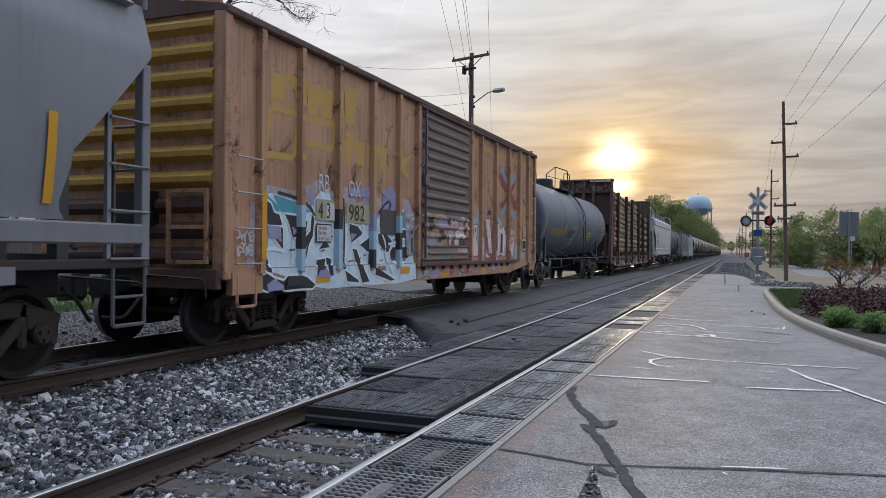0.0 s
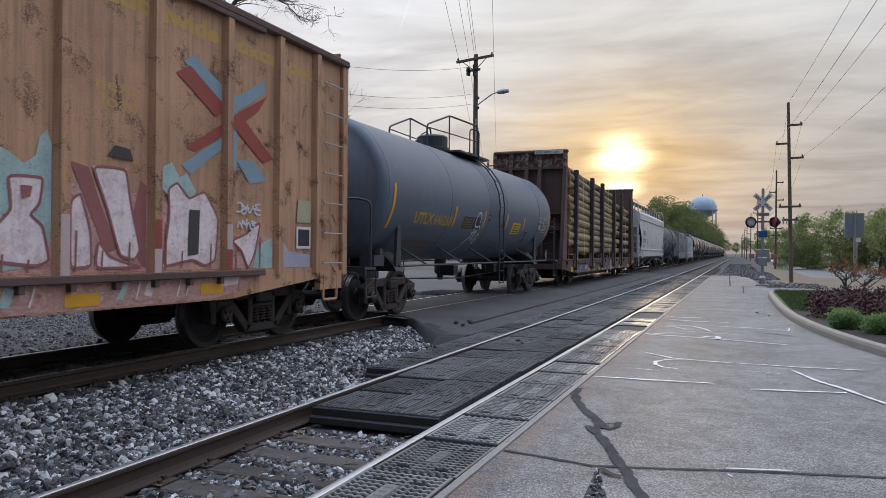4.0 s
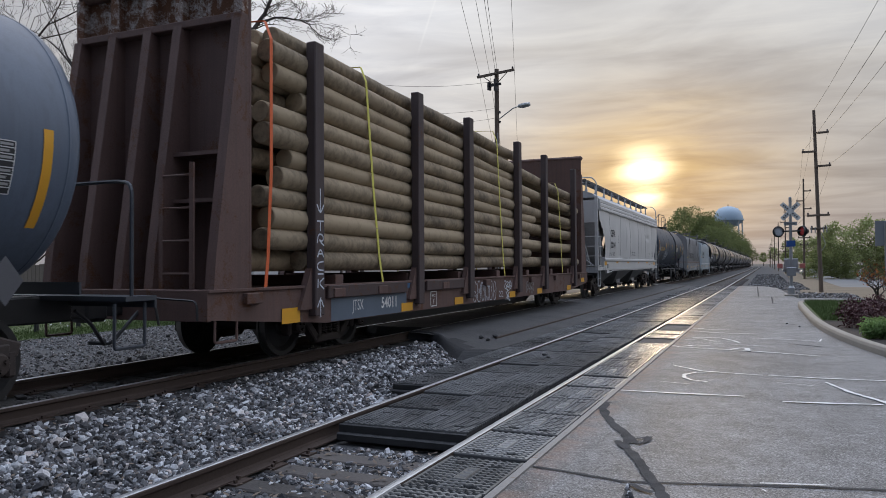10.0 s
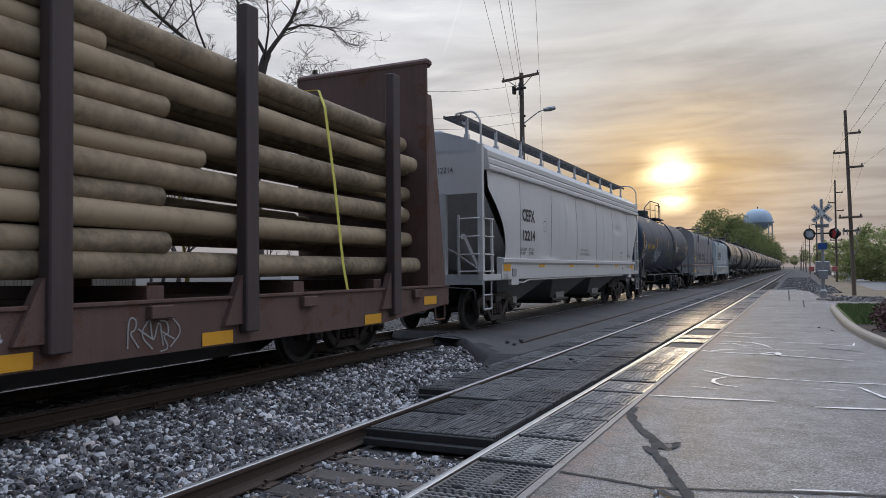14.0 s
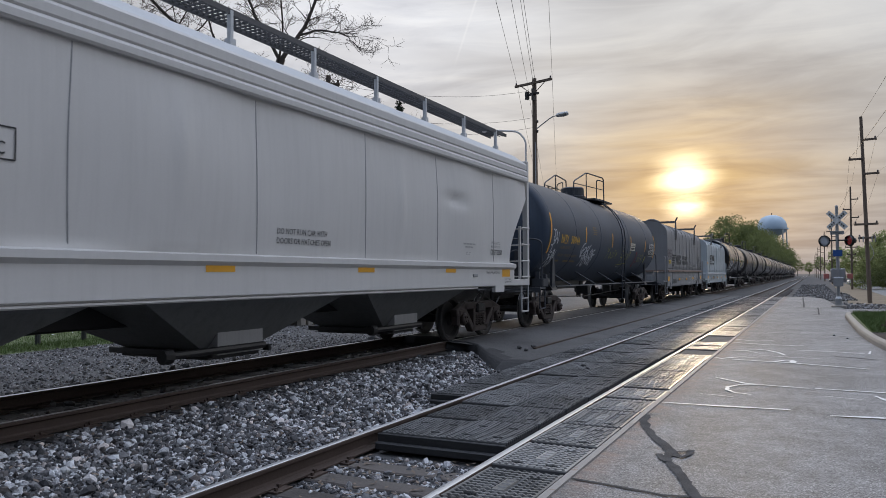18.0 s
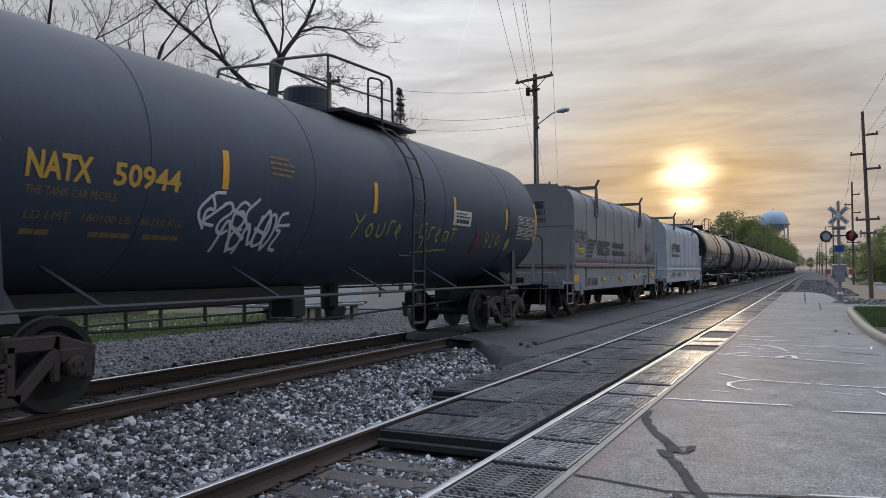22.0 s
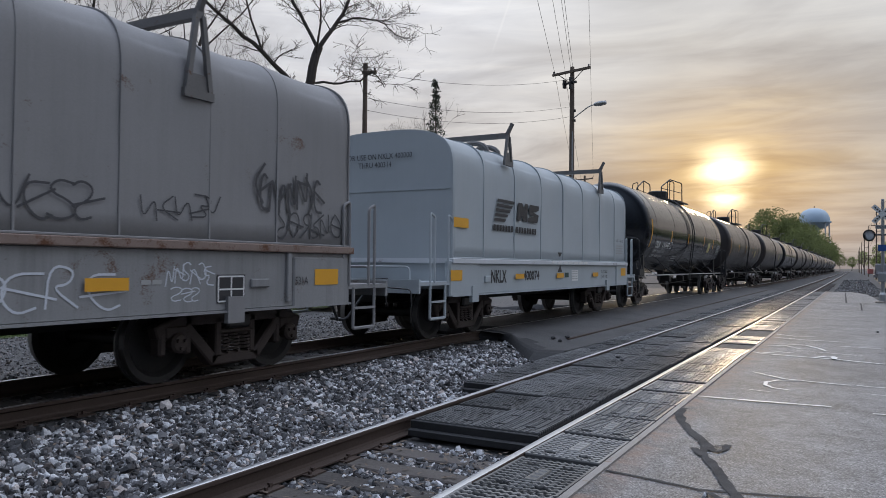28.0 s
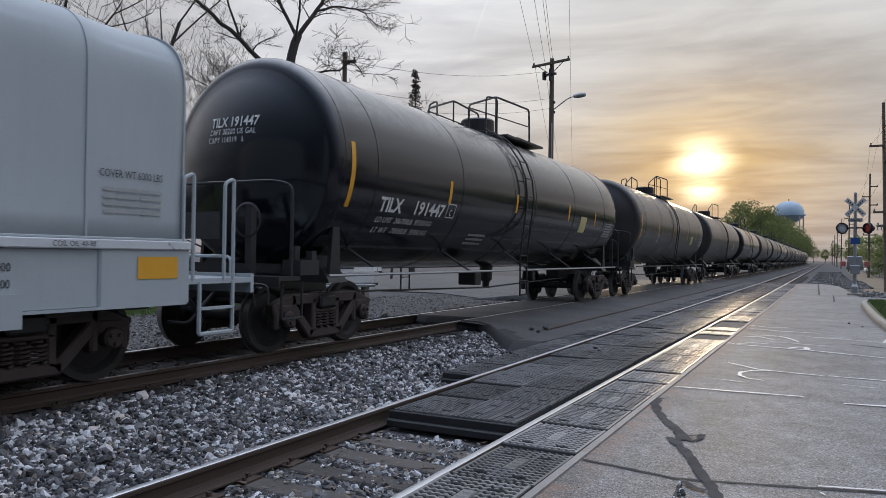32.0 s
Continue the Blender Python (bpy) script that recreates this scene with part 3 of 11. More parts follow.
def panel_mesh(w, l, ribs, pitch, pads, kind):
    """A rubber crossing panel: raised zigzag ribs, bolt pockets, plain pads, hanging rim."""
    key = (round(w, 3), round(l, 3), ribs, pitch, pads, kind)
    if key in PANELS:
        return PANELS[key]
    rng = np.random.default_rng(kind + 3)
    nx, ny = (max(8, int(w / 0.0097)), max(8, int(l / (pitch / 7.0)))) if ribs == 2 else (10, int(l / (pitch / 4.0)))
    x, y = np.meshgrid(np.linspace(0, w, nx + 1), np.linspace(0, l, ny + 1))
    z = np.zeros_like(x)
    if ribs == 1:                                    # far off: plain cross ridges
        z = -0.030 * ((y / pitch) % 1.0 < 0.5)
    else:
        zig = np.abs((x / 0.058) % 1.0 - 0.5) * 0.05
        wave = ((y + zig) / pitch) % 1.0
        z = -0.034 * np.clip(np.abs(wave - 0.5) * 7.0 - 1.75, 0, 1)
        wear = np.sin(x * 9 + kind) * np.sin(y * 4.1 + kind * 2) + rng.normal(0, 0.12, x.shape)
        z *= np.where(wear > 1.0, 0.45, 1.0)
        if pads:
            z = np.where((x < 0.022) | (x > w - 0.022), 0.0, z)
        for py in ((0.24, 0.68) if not pads else (0.16, 0.76)):
            for pxx in (0.16, w - 0.16):
                z = np.where((np.abs(x - pxx) < 0.045) & (np.abs(y - py * l) < 0.026), -0.035, z)
        if pads:
            in_x, in_y = np.abs(x - w * 0.5), np.abs(y - l * 0.5)
            z = np.where((in_x < 0.060) & (in_y < 0.17), np.where((in_x > 0.046) | (in_y > 0.155), -0.014, 0.002), z)
            for k in (-0.08, 0.0, 0.08):
                z = np.where((in_x < 0.03) & (np.abs(y - l * 0.5 - k) < 0.02), -0.005, z)
    edge = np.minimum(y, l - y)
    z = np.where(edge < 0.012, -0.034, z)
    verts = np.stack([x, y, z], -1).reshape(-1, 3)
    n = nx + 1
    i, j = np.meshgrid(np.arange(nx), np.arange(ny))
    q = (j * n + i).reshape(-1)
    faces = np.stack([q, q + 1, q + 1 + n, q + n], 1).tolist()
    ring = [(0, i) for i in range(n)] + [(j, nx) for j in range(1, ny + 1)] + [(ny, i) for i in range(nx - 1, -1, -1)] + [(j, 0) for j in range(ny - 1, 0, -1)]
    base = len(verts)
    rim = [(verts[j * n + i][0], verts[j * n + i][1], -0.10) for j, i in ring]
    for k in range(len(ring)):
        c, d = ring[k], ring[(k + 1) % len(ring)]
        faces.append((c[0] * n + c[1], base + k, base + (k + 1) % len(ring), d[0] * n + d[1]))
    PANELS[key] = mesh_of("rubber_panel", verts.tolist() + rim, faces, SCOURED_RUBBER if pads else RUBBER)
    return PANELS[key]


def make_crossing():
    c = thing("level_crossing", pose(0, 0, -0.006), "worn black rubber crossing panels set round the rails", "level crossing", kind="structure")
    a = TRACK_A
    rnd = random.Random(4)
    # gauge panels in two columns, outer panels both sides
    for x0, x1, start, end, pads in ((a - HALF + 0.115, a - 0.004, 6.17, 53.0, False), (a + 0.004, a + HALF - 0.115, 6.17, 53.0, False),
                                     (a + HALF + 0.045, -1.695, -6.42, 53.0, True), (-4.36, a - HALF - 0.045, 8.50, 53.0, False)):
        y, n = start, 0
        step = 0.915
        while y < end - 0.2:
            gone = pads and (14.4 < y + 0.45 < 15.4 or 17.4 < y + 0.45 < 18.9)
            if gone:
                # a lost panel, filled with asphalt
                part("asphalt_patch", box(bmesh.new(), x0, x1, y + 0.01, y + step - 0.01, -0.12, -0.022, 0.004), ASPHALT, c, "dark asphalt fill where a panel is gone")
            else:
                me = panel_mesh(x1 - x0, step - 0.026, 2 if 1.5 < y < 24 else 1, 0.062 if pads else 0.050, pads, n % 3 if 1.5 < y < 24 else 0)
                share("rubber_panel", me, c, pose(x0, y + 0.013, rnd.uniform(-0.008, 0.004), rnd.uniform(-0.8, 0.8), rnd.uniform(-0.4, 0.4), 0))
            y += step
            n += 1
    # hanging end pieces in front of the first panels, steel edge strip by the asphalt
    part("end_piece", boxes((a - HALF + 0.10, a + HALF - 0.10, 6.09, 6.168, -0.16, -0.085), bevel=0.012), GREASE_RUBBER, c)
    part("end_lip", boxes((a - HALF + 0.10, a + HALF - 0.10, 6.14, 6.168, -0.12, -0.010), bevel=0.008), GREASE_RUBBER, c, "torn black rubber lip")
    part("end_lip", boxes((-4.37, a - HALF - 0.05, 8.46, 8.497, -0.12, -0.010), bevel=0.008), GREASE_RUBBER, c, "torn black rubber lip")
    part("end_piece", boxes((-4.36, a - HALF - 0.05, 8.40, 8.497, -0.16, -0.08), bevel=0.012), GREASE_RUBBER, c)
    part("edge_strip", boxes((-5.03, -4.97, 14.2, 53.0, -0.03, 0.040), bevel=0.004), RAIL, c, "rusty steel strip along the asphalt edge")
    return c


make_crossing()


def stones(name, areas, seed, size, label, height=None, material=None):
    """Broken stones scattered over areas (x0, x1, y0, y1, count); height(x, y) gives the bed."""
    rng = np.random.default_rng(seed)
    g = (1 + 5 ** 0.5) / 2
    base = np.array([(-1, g, 0), (1, g, 0), (-1, -g, 0), (1, -g, 0), (0, -1, g), (0, 1, g), (0, -1, -g), (0, 1, -g), (g, 0, -1), (g, 0, 1), (-g, 0, -1), (-g, 0, 1)], float) / 1.9
    tri = np.array([(0, 11, 5), (0, 5, 1), (0, 1, 7), (0, 7, 10), (0, 10, 11), (1, 5, 9), (5, 11, 4), (11, 10, 2), (10, 7, 6), (7, 1, 8), (3, 9, 4), (3, 4, 2), (3, 2, 6), (3, 6, 8), (3, 8, 9), (4, 9, 5), (2, 4, 11), (6, 2, 10), (8, 6, 7), (9, 8, 1)])
    vs, fs, off = [], [], 0
    for x0, x1, y0, y1, count in areas:
        x, y = rng.uniform(x0, x1, count), rng.uniform(y0, y1, count)
        s = size * np.exp(rng.normal(0, 0.33, count))
        v = base[None] * rng.uniform(0.62, 1.25, (count, 12, 1)) * np.stack([s * rng.uniform(0.8, 1.35, count), s * rng.uniform(0.8, 1.2, count), s * rng.uniform(0.5, 0.9, count)], 1)[:, None, :]
        q = rng.normal(size=(count, 4))
        q /= np.linalg.norm(q, axis=1)[:, None]
        w, a, b, c = q.T
        rot = np.stack([np.stack([1 - 2 * (b * b + c * c), 2 * (a * b - c * w), 2 * (a * c + b * w)], 1), np.stack([2 * (a * b + c * w), 1 - 2 * (a * a + c * c), 2 * (b * c - a * w)], 1),
                        np.stack([2 * (a * c - b * w), 2 * (b * c + a * w), 1 - 2 * (a * a + b * b)], 1)], 1)
        v = np.einsum("nij,nkj->nki", rot, v)
        z = height(x, y) + s * rng.uniform(0.1, 0.75, count)
        v += np.stack([x, y, z], 1)[:, None, :]
        vs.append(v.reshape(-1, 3))
        fs.append((tri[None] + (np.arange(count) * 12)[:, None, None] + off).reshape(-1, 3))
        off += count * 12
    me = mesh_of(name, np.concatenate(vs).tolist(), np.concatenate(fs).tolist(), material or STONE)
    return tagged(new(name, me), label, "gravel", kind="stuff")


def bed(x, y):
    """Height of the ballast bed."""
    return np.interp(x, [-11, -9.4, -8.8, -6.2, -5.7, -4.7, -3.75], [-0.1, -0.05, -0.06, -0.06, -0.06, -0.17, -0.222]) + 0.012 * np.sin(x * 5 + y * 2.1) * np.cos(y * 3.3 - x)


stones("ballast", [(-6.25, -3.95, 1.5, 7.0, 26000), (-6.25, -4.05, 7.0, 9.5, 10500), (-6.3, -4.4, 9.5, 13.4, 11000), (-6.6, -6.2, 1.5, 12.6, 1500), (-6.4, -3.95, -8, 1.5, 4500), (-3.78, -2.42, -8, 2.5, 2500)], 1, 0.0208, "loose grey crushed-stone ballast between the tracks", bed)
stones("ballast", [(-3.78, -2.42, 2.5, 6.0, 10000)], 7, 0.019, "dirty crushed stone between the nearer rails", lambda x, y: bed(x, y) - 0.004 - 0.030 * (np.abs((y + 7.99 + 0.235) % 0.47 - 0.235) < 0.12) * (np.sin(np.floor((y + 8.225) / 0.47) * 2.4 + x * 0.8) > -0.1))
stones("ballast", [(-8.15, -6.75, 1.0, 14.5, 3300), (-9.6, -8.25, 2.0, 24.0, 4500)], 2, 0.030, "dark crushed-stone ballast under the train's track", lambda x, y: bed(x, y) - 0.03, STONE_SHADED)
stones("gravel", [(-14.8, -9.5, 2.0, 16.0, 15000), (-14.8, -9.5, 16.0, 30.0, 5000)], 3, 0.017, "loose gravel on the yard beside the tracks", lambda x, y: np.interp(x, [-15, -10.6, -9.4], [-0.1, -0.08, -0.05]) - 0.008, STONE_YARD)


def make_ties():
    rng = random.Random(8)
    for track, centre, ys in ((TRACKS[0], TRACK_A, [0.47 * i - 8.0 + 0.01 for i in range(30)] + [55 + 0.55 * i for i in range(60)]), (TRACKS[1], TRACK_B, [0.55 * i - 8.5 for i in range(40)])):
        bm = box(bmesh.new(), -1.3, 1.3, -0.115, 0.115, -0.17, 0.0, bevel=0.012)
        bmesh.ops.subdivide_edges(bm, edges=[e for e in bm.edges if abs(e.verts[0].co.x - e.verts[1].co.x) > 1], cuts=9)
        for v in bm.verts:
            v.co += Vector((0, 0.012, 0.010)) * noise.noise(v.co * 3.0)
        me = bpy.data.meshes.new("tie")
        bm.to_mesh(me)
        bm.free()
        me.materials.append(TIE if track is TRACKS[0] else SHADED_TIE)
        plate = bpy.data.meshes.new("tie_plate")
        pb = boxes((-0.17, 0.17, -0.10, 0.10, 0.0, 0.016), (-0.105, -0.08, -0.03, 0.0, 0.0, 0.045), (0.08, 0.105, 0.01, 0.04, 0.0, 0.045), (-0.14, -0.12, 0.05, 0.075, 0.0, 0.04), (0.12, 0.14, -0.07, -0.045, 0.0, 0.04))
        pb.to_mesh(plate)
        pb.free()
        plate.materials.append(RAIL)
        for y in ys:
            # ties sit just under the rails, plates between
            t = share("tie", me, track, pose(rng.uniform(-0.05, 0.05), y + rng.uniform(-0.03, 0.03), -0.014, 0, 0, rng.uniform(-1.2, 1.2)))
            if y < 8:
                for s in (-HALF, HALF):
                    share("tie_plate", plate, t, pose(s, 0, 0.0))


make_ties()


# ---- joints, cracks and paint on the concrete ----
def ribbon(bm, pts, width, z, wobble=0.0, seed=0, taper=False):
    """A flat strip along (x, y) points on the pavement, its edges uneven."""
    rng = random.Random(seed)
    p = [Vector(q) for q in pts]
    fine = []
    for a, b in zip(p, p[1:]):
        n = max(1, int((b - a).length / 0.07))
        fine += [a.lerp(b, i / n) for i in range(n)]
    fine.append(p[-1])
    prev = None
    for i, c in enumerate(fine):
        d = fine[min(i + 1, len(fine) - 1)] - fine[max(i - 1, 0)]
        n = Vector((-d.y, d.x)).normalized()
        w = width / 2 * (1 + rng.uniform(-wobble, wobble))
        if taper:
            w *= 0.35 + 0.65 * math.sin(math.pi * (0.12 + 0.76 * i / max(1, len(fine) - 1)))
        off = n * rng.uniform(-wobble, wobble) * width * 0.3
        cur = (bm.verts.new((c.x + n.x * w + off.x, c.y + n.y * w + off.y, z)), bm.verts.new((c.x - n.x * w + off.x, c.y - n.y * w + off.y, z)))
        if prev:
            bm.faces.new((prev[0], prev[1], cur[1], cur[0]))
        prev = cur
    for f in bm.faces:
        f.normal_update()
        if f.normal.z < 0:
            f.normal_flip()
    return bm


def marks():
    z = -0.03
    # tar-filled joints and wandering cracks
    tar = [([(-1.62, 5.41), (-1.33, 5.36), (-0.94, 5.27), (-0.6, 5.36), (-0.06, 5.52), (0.39, 5.64), (0.92, 5.77), (3.5, 6.4)], 0.042), ([(-1.61, 8.2), (-1.59, 7.85), (-1.48, 7.48), (-1.33, 7.08), (-1.17, 6.74), (-1.04, 6.44)], 0.085),
           ([(-1.19, 6.45), (-1.10, 6.28), (-1.0, 6.08), (-0.85, 5.67), (-0.77, 5.4), (-0.68, 5.2), (-0.60, 4.9), (-0.51, 4.67), (-0.4, 4.3), (-0.33, 3.6)], 0.075),
           ([(-1.08, 6.45), (-0.99, 6.40), (-0.955, 6.5), (-0.955, 6.70)], 0.05), ([(-1.12, 6.55), (-1.07, 6.2)], 0.06), ([(-1.05, 6.56), (-0.95, 6.66)], 0.03), ([(-0.86, 5.21), (-0.78, 5.10), (-0.70, 5.06)], 0.05)]
    for i, (pts, w) in enumerate(tar):
        tagged(part("crack_seal", ribbon(bmesh.new(), pts, w, z + 0.005 + 0.0015 * i, 0.28, i + 1), TAR), "black tar-filled crack in the concrete", "crack seal", kind="structure")
    for i, (a, b, w) in enumerate((((-1.55, 21.0), (1.0, 20.15), 0.022), ((-1.62, 24.6), (0.88, 24.3), 0.03), ((-1.62, 31.0), (0.95, 30.6), 0.035), ((-1.62, 37.2), (1.15, 36.8), 0.04), ((-0.35, 37), (-0.55, 53), 0.04), ((0.2, 30.7), (0.2, 36.9), 0.03), ((0.35, 15.4), (0.98, 15.0), 0.03))):
        tagged(part("pavement_joint", ribbon(bmesh.new(), (a, b), w * 1.7, z + 0.004, 0.35, i + 20), TAR), "dark joint between concrete slabs", "joint", kind="structure")
    # a lost slab corner, filled with dirt and small stones
    hole = bmesh.new()
    hole.faces.new([hole.verts.new((x, y, z + 0.004)) for x, y in ((-0.89, 5.21), (-0.80, 3.4), (-0.44, 3.6))])
    for f in hole.faces:
        f.normal_update()
        if f.normal.z < 0:
            f.normal_flip()
    tagged(part("slab_gap", hole, DIRT), "dirt-filled gap where a slab corner broke away", "gap", kind="structure")
    # worn white survey and lane paint
    paint = [([(-1.61, 9.03), (-1.04, 9.06), (-0.24, 9.12)], 0.045), ([(0.14, 8.91), (0.6, 8.99), (1.11, 9.1)], 0.05), ([(0.67, 10.55), (0.87, 9.85), (1.13, 9.31), (1.37, 8.66), (1.6, 8.1)], 0.045),
             ([(-1.3, 11.55), (-0.85, 11.06), (-0.45, 10.97), (-0.06, 10.91)], 0.04), ([(0.0, 10.94), (0.73, 10.9), (1.51, 10.96)], 0.04), ([(-0.64, 11.02), (-0.92, 10.88), (-1.04, 10.62), (-1.02, 10.35), (-0.9, 10.15), (-0.71, 10.07)], 0.04),
             ([(-1.6, 14.3), (-1.45, 14.1), (-0.9, 14.0), (-0.38, 13.91), (0.2, 13.7), (0.78, 13.47)], 0.05), ([(-0.6, 14.0), (-0.45, 14.3), (-0.34, 14.3), (-0.3, 13.85)], 0.07), ([(-1.45, 14.2), (-1.2, 14.55), (-0.9, 14.5)], 0.04),
             ([(-1.58, 17.57), (-0.9, 17.25), (-0.17, 17.25)], 0.045), ([(-1.4, 16.0), (-1.1, 16.12), (-0.84, 16.05), (-0.6, 15.6), (-0.47, 15.16)], 0.045), ([(-1.5, 15.5), (-1.2, 15.8), (-0.9, 15.3)], 0.03), ([(-1.6, 18.4), (-1.2, 18.1), (-0.8, 18.3)], 0.035),
             ([(-0.35, 16.3), (0.32, 16.21), (0.92, 15.99), (0.98, 16.6)], 0.03), ([(-0.06, 5.565), (0.16, 5.625), (0.37, 5.68)], 0.02), ([(-0.05, 5.42), (-0.02, 5.37)], 0.025), ([(-0.95, 15.0), (-0.5, 14.85), (0.1, 14.75)], 0.02), ([(-1.3, 9.9), (-0.9, 9.8)], 0.015), ([(0.1, 10.3), (0.5, 10.2)], 0.015)]
    for i, (pts, w) in enumerate(paint):
        tagged(part("paint_line", ribbon(bmesh.new(), pts, w * 1.35, z + 0.010, 0.35, i + 40, True), PAINT), "worn white paint line on the concrete", "paint line", "paint lines on the street", kind="structure")
    # dead leaves and grit
    rng = np.random.default_rng(5)
    v, f = [], []
    for i in range(260):
        x, y = rng.uniform(-1.6, 1.0), rng.uniform(3.5, 30)
        s = rng.uniform(0.004, 0.011)
        a = rng.uniform(0, 6.28)
        k = len(v)
        v += [(x + s * math.cos(a + q), y + s * math.sin(a + q), z + 0.006 + rng.uniform(0, 0.008)) for q in (0, 1.5, 3.3, 4.6)]
        f.append((k, k + 1, k + 2, k + 3))
    tagged(new("grit", mesh_of("grit", v, f, TAR)), "small dark grit and leaf scraps", "grit", kind="stuff")


marks()
stones("gravel", [(-0.885 + 0.002 * i - 0.01 * (i > 20), -0.885 + 0.0115 * i + 0.01, 5.16 - 0.045 * i, 5.2 - 0.045 * i, 3 + i // 3) for i in range(30)], 9, 0.012, "small stones and dirt in the broken slab corner", lambda x, y: -0.028 + 0 * x)


def loose_bits():
    """Clods and lumps lying on the crossing, dead leaves on the ballast."""
    rng = random.Random(21)
    for x, y, z, r in ((-3.35, 11.9, -0.004, 0.035), (-3.2, 11.6, -0.004, 0.032), (-4.3, 10.6, -0.004, 0.03), (-5.2, 13.9, 0.03, 0.05), (-5.05, 14.3, 0.02, 0.06), (-4.95, 13.6, 0.02, 0.045), (-5.5, 12.9, -0.02, 0.07), (-4.9, 12.2, -0.1, 0.09), (0.45, 20.4, -0.03, 0.03), (0.7, 19.6, -0.03, 0.025)):
        bm = bmesh.new()
        bmesh.ops.create_icosphere(bm, subdivisions=2, radius=r)
        for v in bm.verts:
            v.co *= 1 + 0.5 * noise.noise(v.co * 20 + Vector((x, y, 0)))
            v.co.z *= 0.7
        tagged(part("clod", bm, ASPHALT, at=pose(x, y, z + r * 0.5, 0, 0, rng.uniform(0, 360))), "dark broken lump of asphalt lying loose", "clod", "loose clods on the crossing")
    g = np.random.default_rng(31)
    v, f = [], []
    for _ in range(700):
        x, y = (g.uniform(-3.75, -2.45), g.uniform(2.6, 6.0)) if g.random() < 0.55 else (g.uniform(-6.3, -4.0), g.uniform(2.5, 9.0))
        z0 = float(bed(x, y)) + g.uniform(0.035, 0.06)
        s, a, tilt = g.uniform(0.012, 0.032), g.uniform(0, 6.28), g.uniform(-0.5, 0.5)
        k = len(v)
        v += [(x + s * math.cos(a + q) * m, y + s * math.sin(a + q) * m, z0 + s * tilt * math.cos(q)) for q, m in ((0, 1.4), (1.5, 0.6), (3.1, 1.2), (4.6, 0.6))]
        f.append((k, k + 1, k + 2, k + 3))
    tagged(new("leaf_litter", mesh_of("leaf_litter", v, f, LITTER)), "dead brown leaves and twigs among the stones", "leaf litter", kind="stuff")


loose_bits()

# ---- train ----
def run(t):
    """How far the train has come since the start, in metres."""
    return 3.0673 * t + 0.022553 * t * t - 0.00011782 * t ** 3


IRON = surface("brown grimy cast steel", (0.058, 0.042, 0.036), 0.7, 0.1, 50, 3, 0.6, dark=(0.022, 0.018, 0.017), bump=0.4)
WHEEL = surface("dark wheel steel", (0.028, 0.026, 0.025), 0.55, 0.3, 40, 4, 0.4, bump=0.2)
TREAD = surface("bright worn wheel tread", (0.3, 0.29, 0.28), 0.45, 1.0, 60, 6, 0.2)
GREASE = surface("black greasy steel", (0.016, 0.015, 0.015), 0.45, 0, 40, 3, 0.4, bump=0.3)
YELLOW = surface("reflective yellow sheeting", (0.78, 0.38, 0.025), 0.45, 0, 120, 5, 0.2)
TANK_GREY = surface("blue-grey tank paint", (0.115, 0.145, 0.195), 0.42, 0, 60, 0.8, 0.4, dark=(0.065, 0.078, 0.102), streak=0.4, bump=0.06, top_dirt_sheen=0.45, top_colour=(0.10, 0.095, 0.10))
TANK_DARK = surface("dark slate tank paint", (0.036, 0.055, 0.088), 0.50, 0, 60, 0.9, 0.8, dark=(0.018, 0.025, 0.038), streak=0.5, bump=0.06, top_dirt_sheen=0.85, top_colour=(0.038, 0.034, 0.036))
# on these two the pale upward tone paints in the sky's reflection
TANK_BROWN = surface("brown-black tank paint", (0.040, 0.033, 0.032), 0.30, 0, 60, 0.9, 0.4, bump=0.03, streak=0.3, coat=0.15, top_dirt_sheen=0.4)
TANK_BLACK = surface("glossy black tank paint", (0.005, 0.007, 0.011), 0.15, 0, 60, 0.9, 0.3, bump=0.01, spec=0.6, top_dirt_sheen=0.95, top_colour=(0.36, 0.34, 0.31))
BOX_BROWN = surface("faded orange-brown boxcar paint", (0.56, 0.315, 0.18), 0.6, 0, 50, 0.9, 0.9, dark=(0.30, 0.14, 0.085), streak=0.75, rust=0.34, rust_colour=(0.11, 0.048, 0.03), bump=0.2)
BOX_YELLOW = surface("faded yellow boxcar paint", (0.52, 0.30, 0.05), 0.6, 0, 50, 1.2, 0.4, dark=(0.28, 0.14, 0.03), streak=0.4, bump=0.15)
DOOR_BROWN = surface("dark brown door paint", (0.18, 0.14, 0.133), 0.42, 0, 50, 1.2, 0.6, dark=(0.10, 0.072, 0.066), streak=0.5, rust=0.18, bump=0.2)
FLAT_BROWN = surface("rusty brown flatcar paint", (0.14, 0.08, 0.066), 0.75, 0, 50, 1.0, 0.5, dark=(0.045, 0.028, 0.024), streak=0.4, rust=0.3, bump=0.3)
HOP_GREY = surface("pale grey hopper paint", (0.60, 0.585, 0.565), 0.5, 0, 60, 0.7, 0.25, dark=(0.44, 0.425, 0.405), streak=0.10, bump=0.06)
HOP_SHADE = surface("dark grey hopper paint", (0.13, 0.13, 0.135), 0.6, 0, 60, 0.9, 0.3, streak=0.3, bump=0.1)
COIL_GREY = surface("dusty grey hood paint", (0.255, 0.25, 0.25), 0.62, 0, 60, 0.8, 0.35, streak=0.12, bump=0.06, rust=0.04)
COIL_PALE = surface("pale blue-grey hood paint", (0.42, 0.46, 0.48), 0.55, 0, 60, 0.8, 0.3, streak=0.06, bump=0.06)
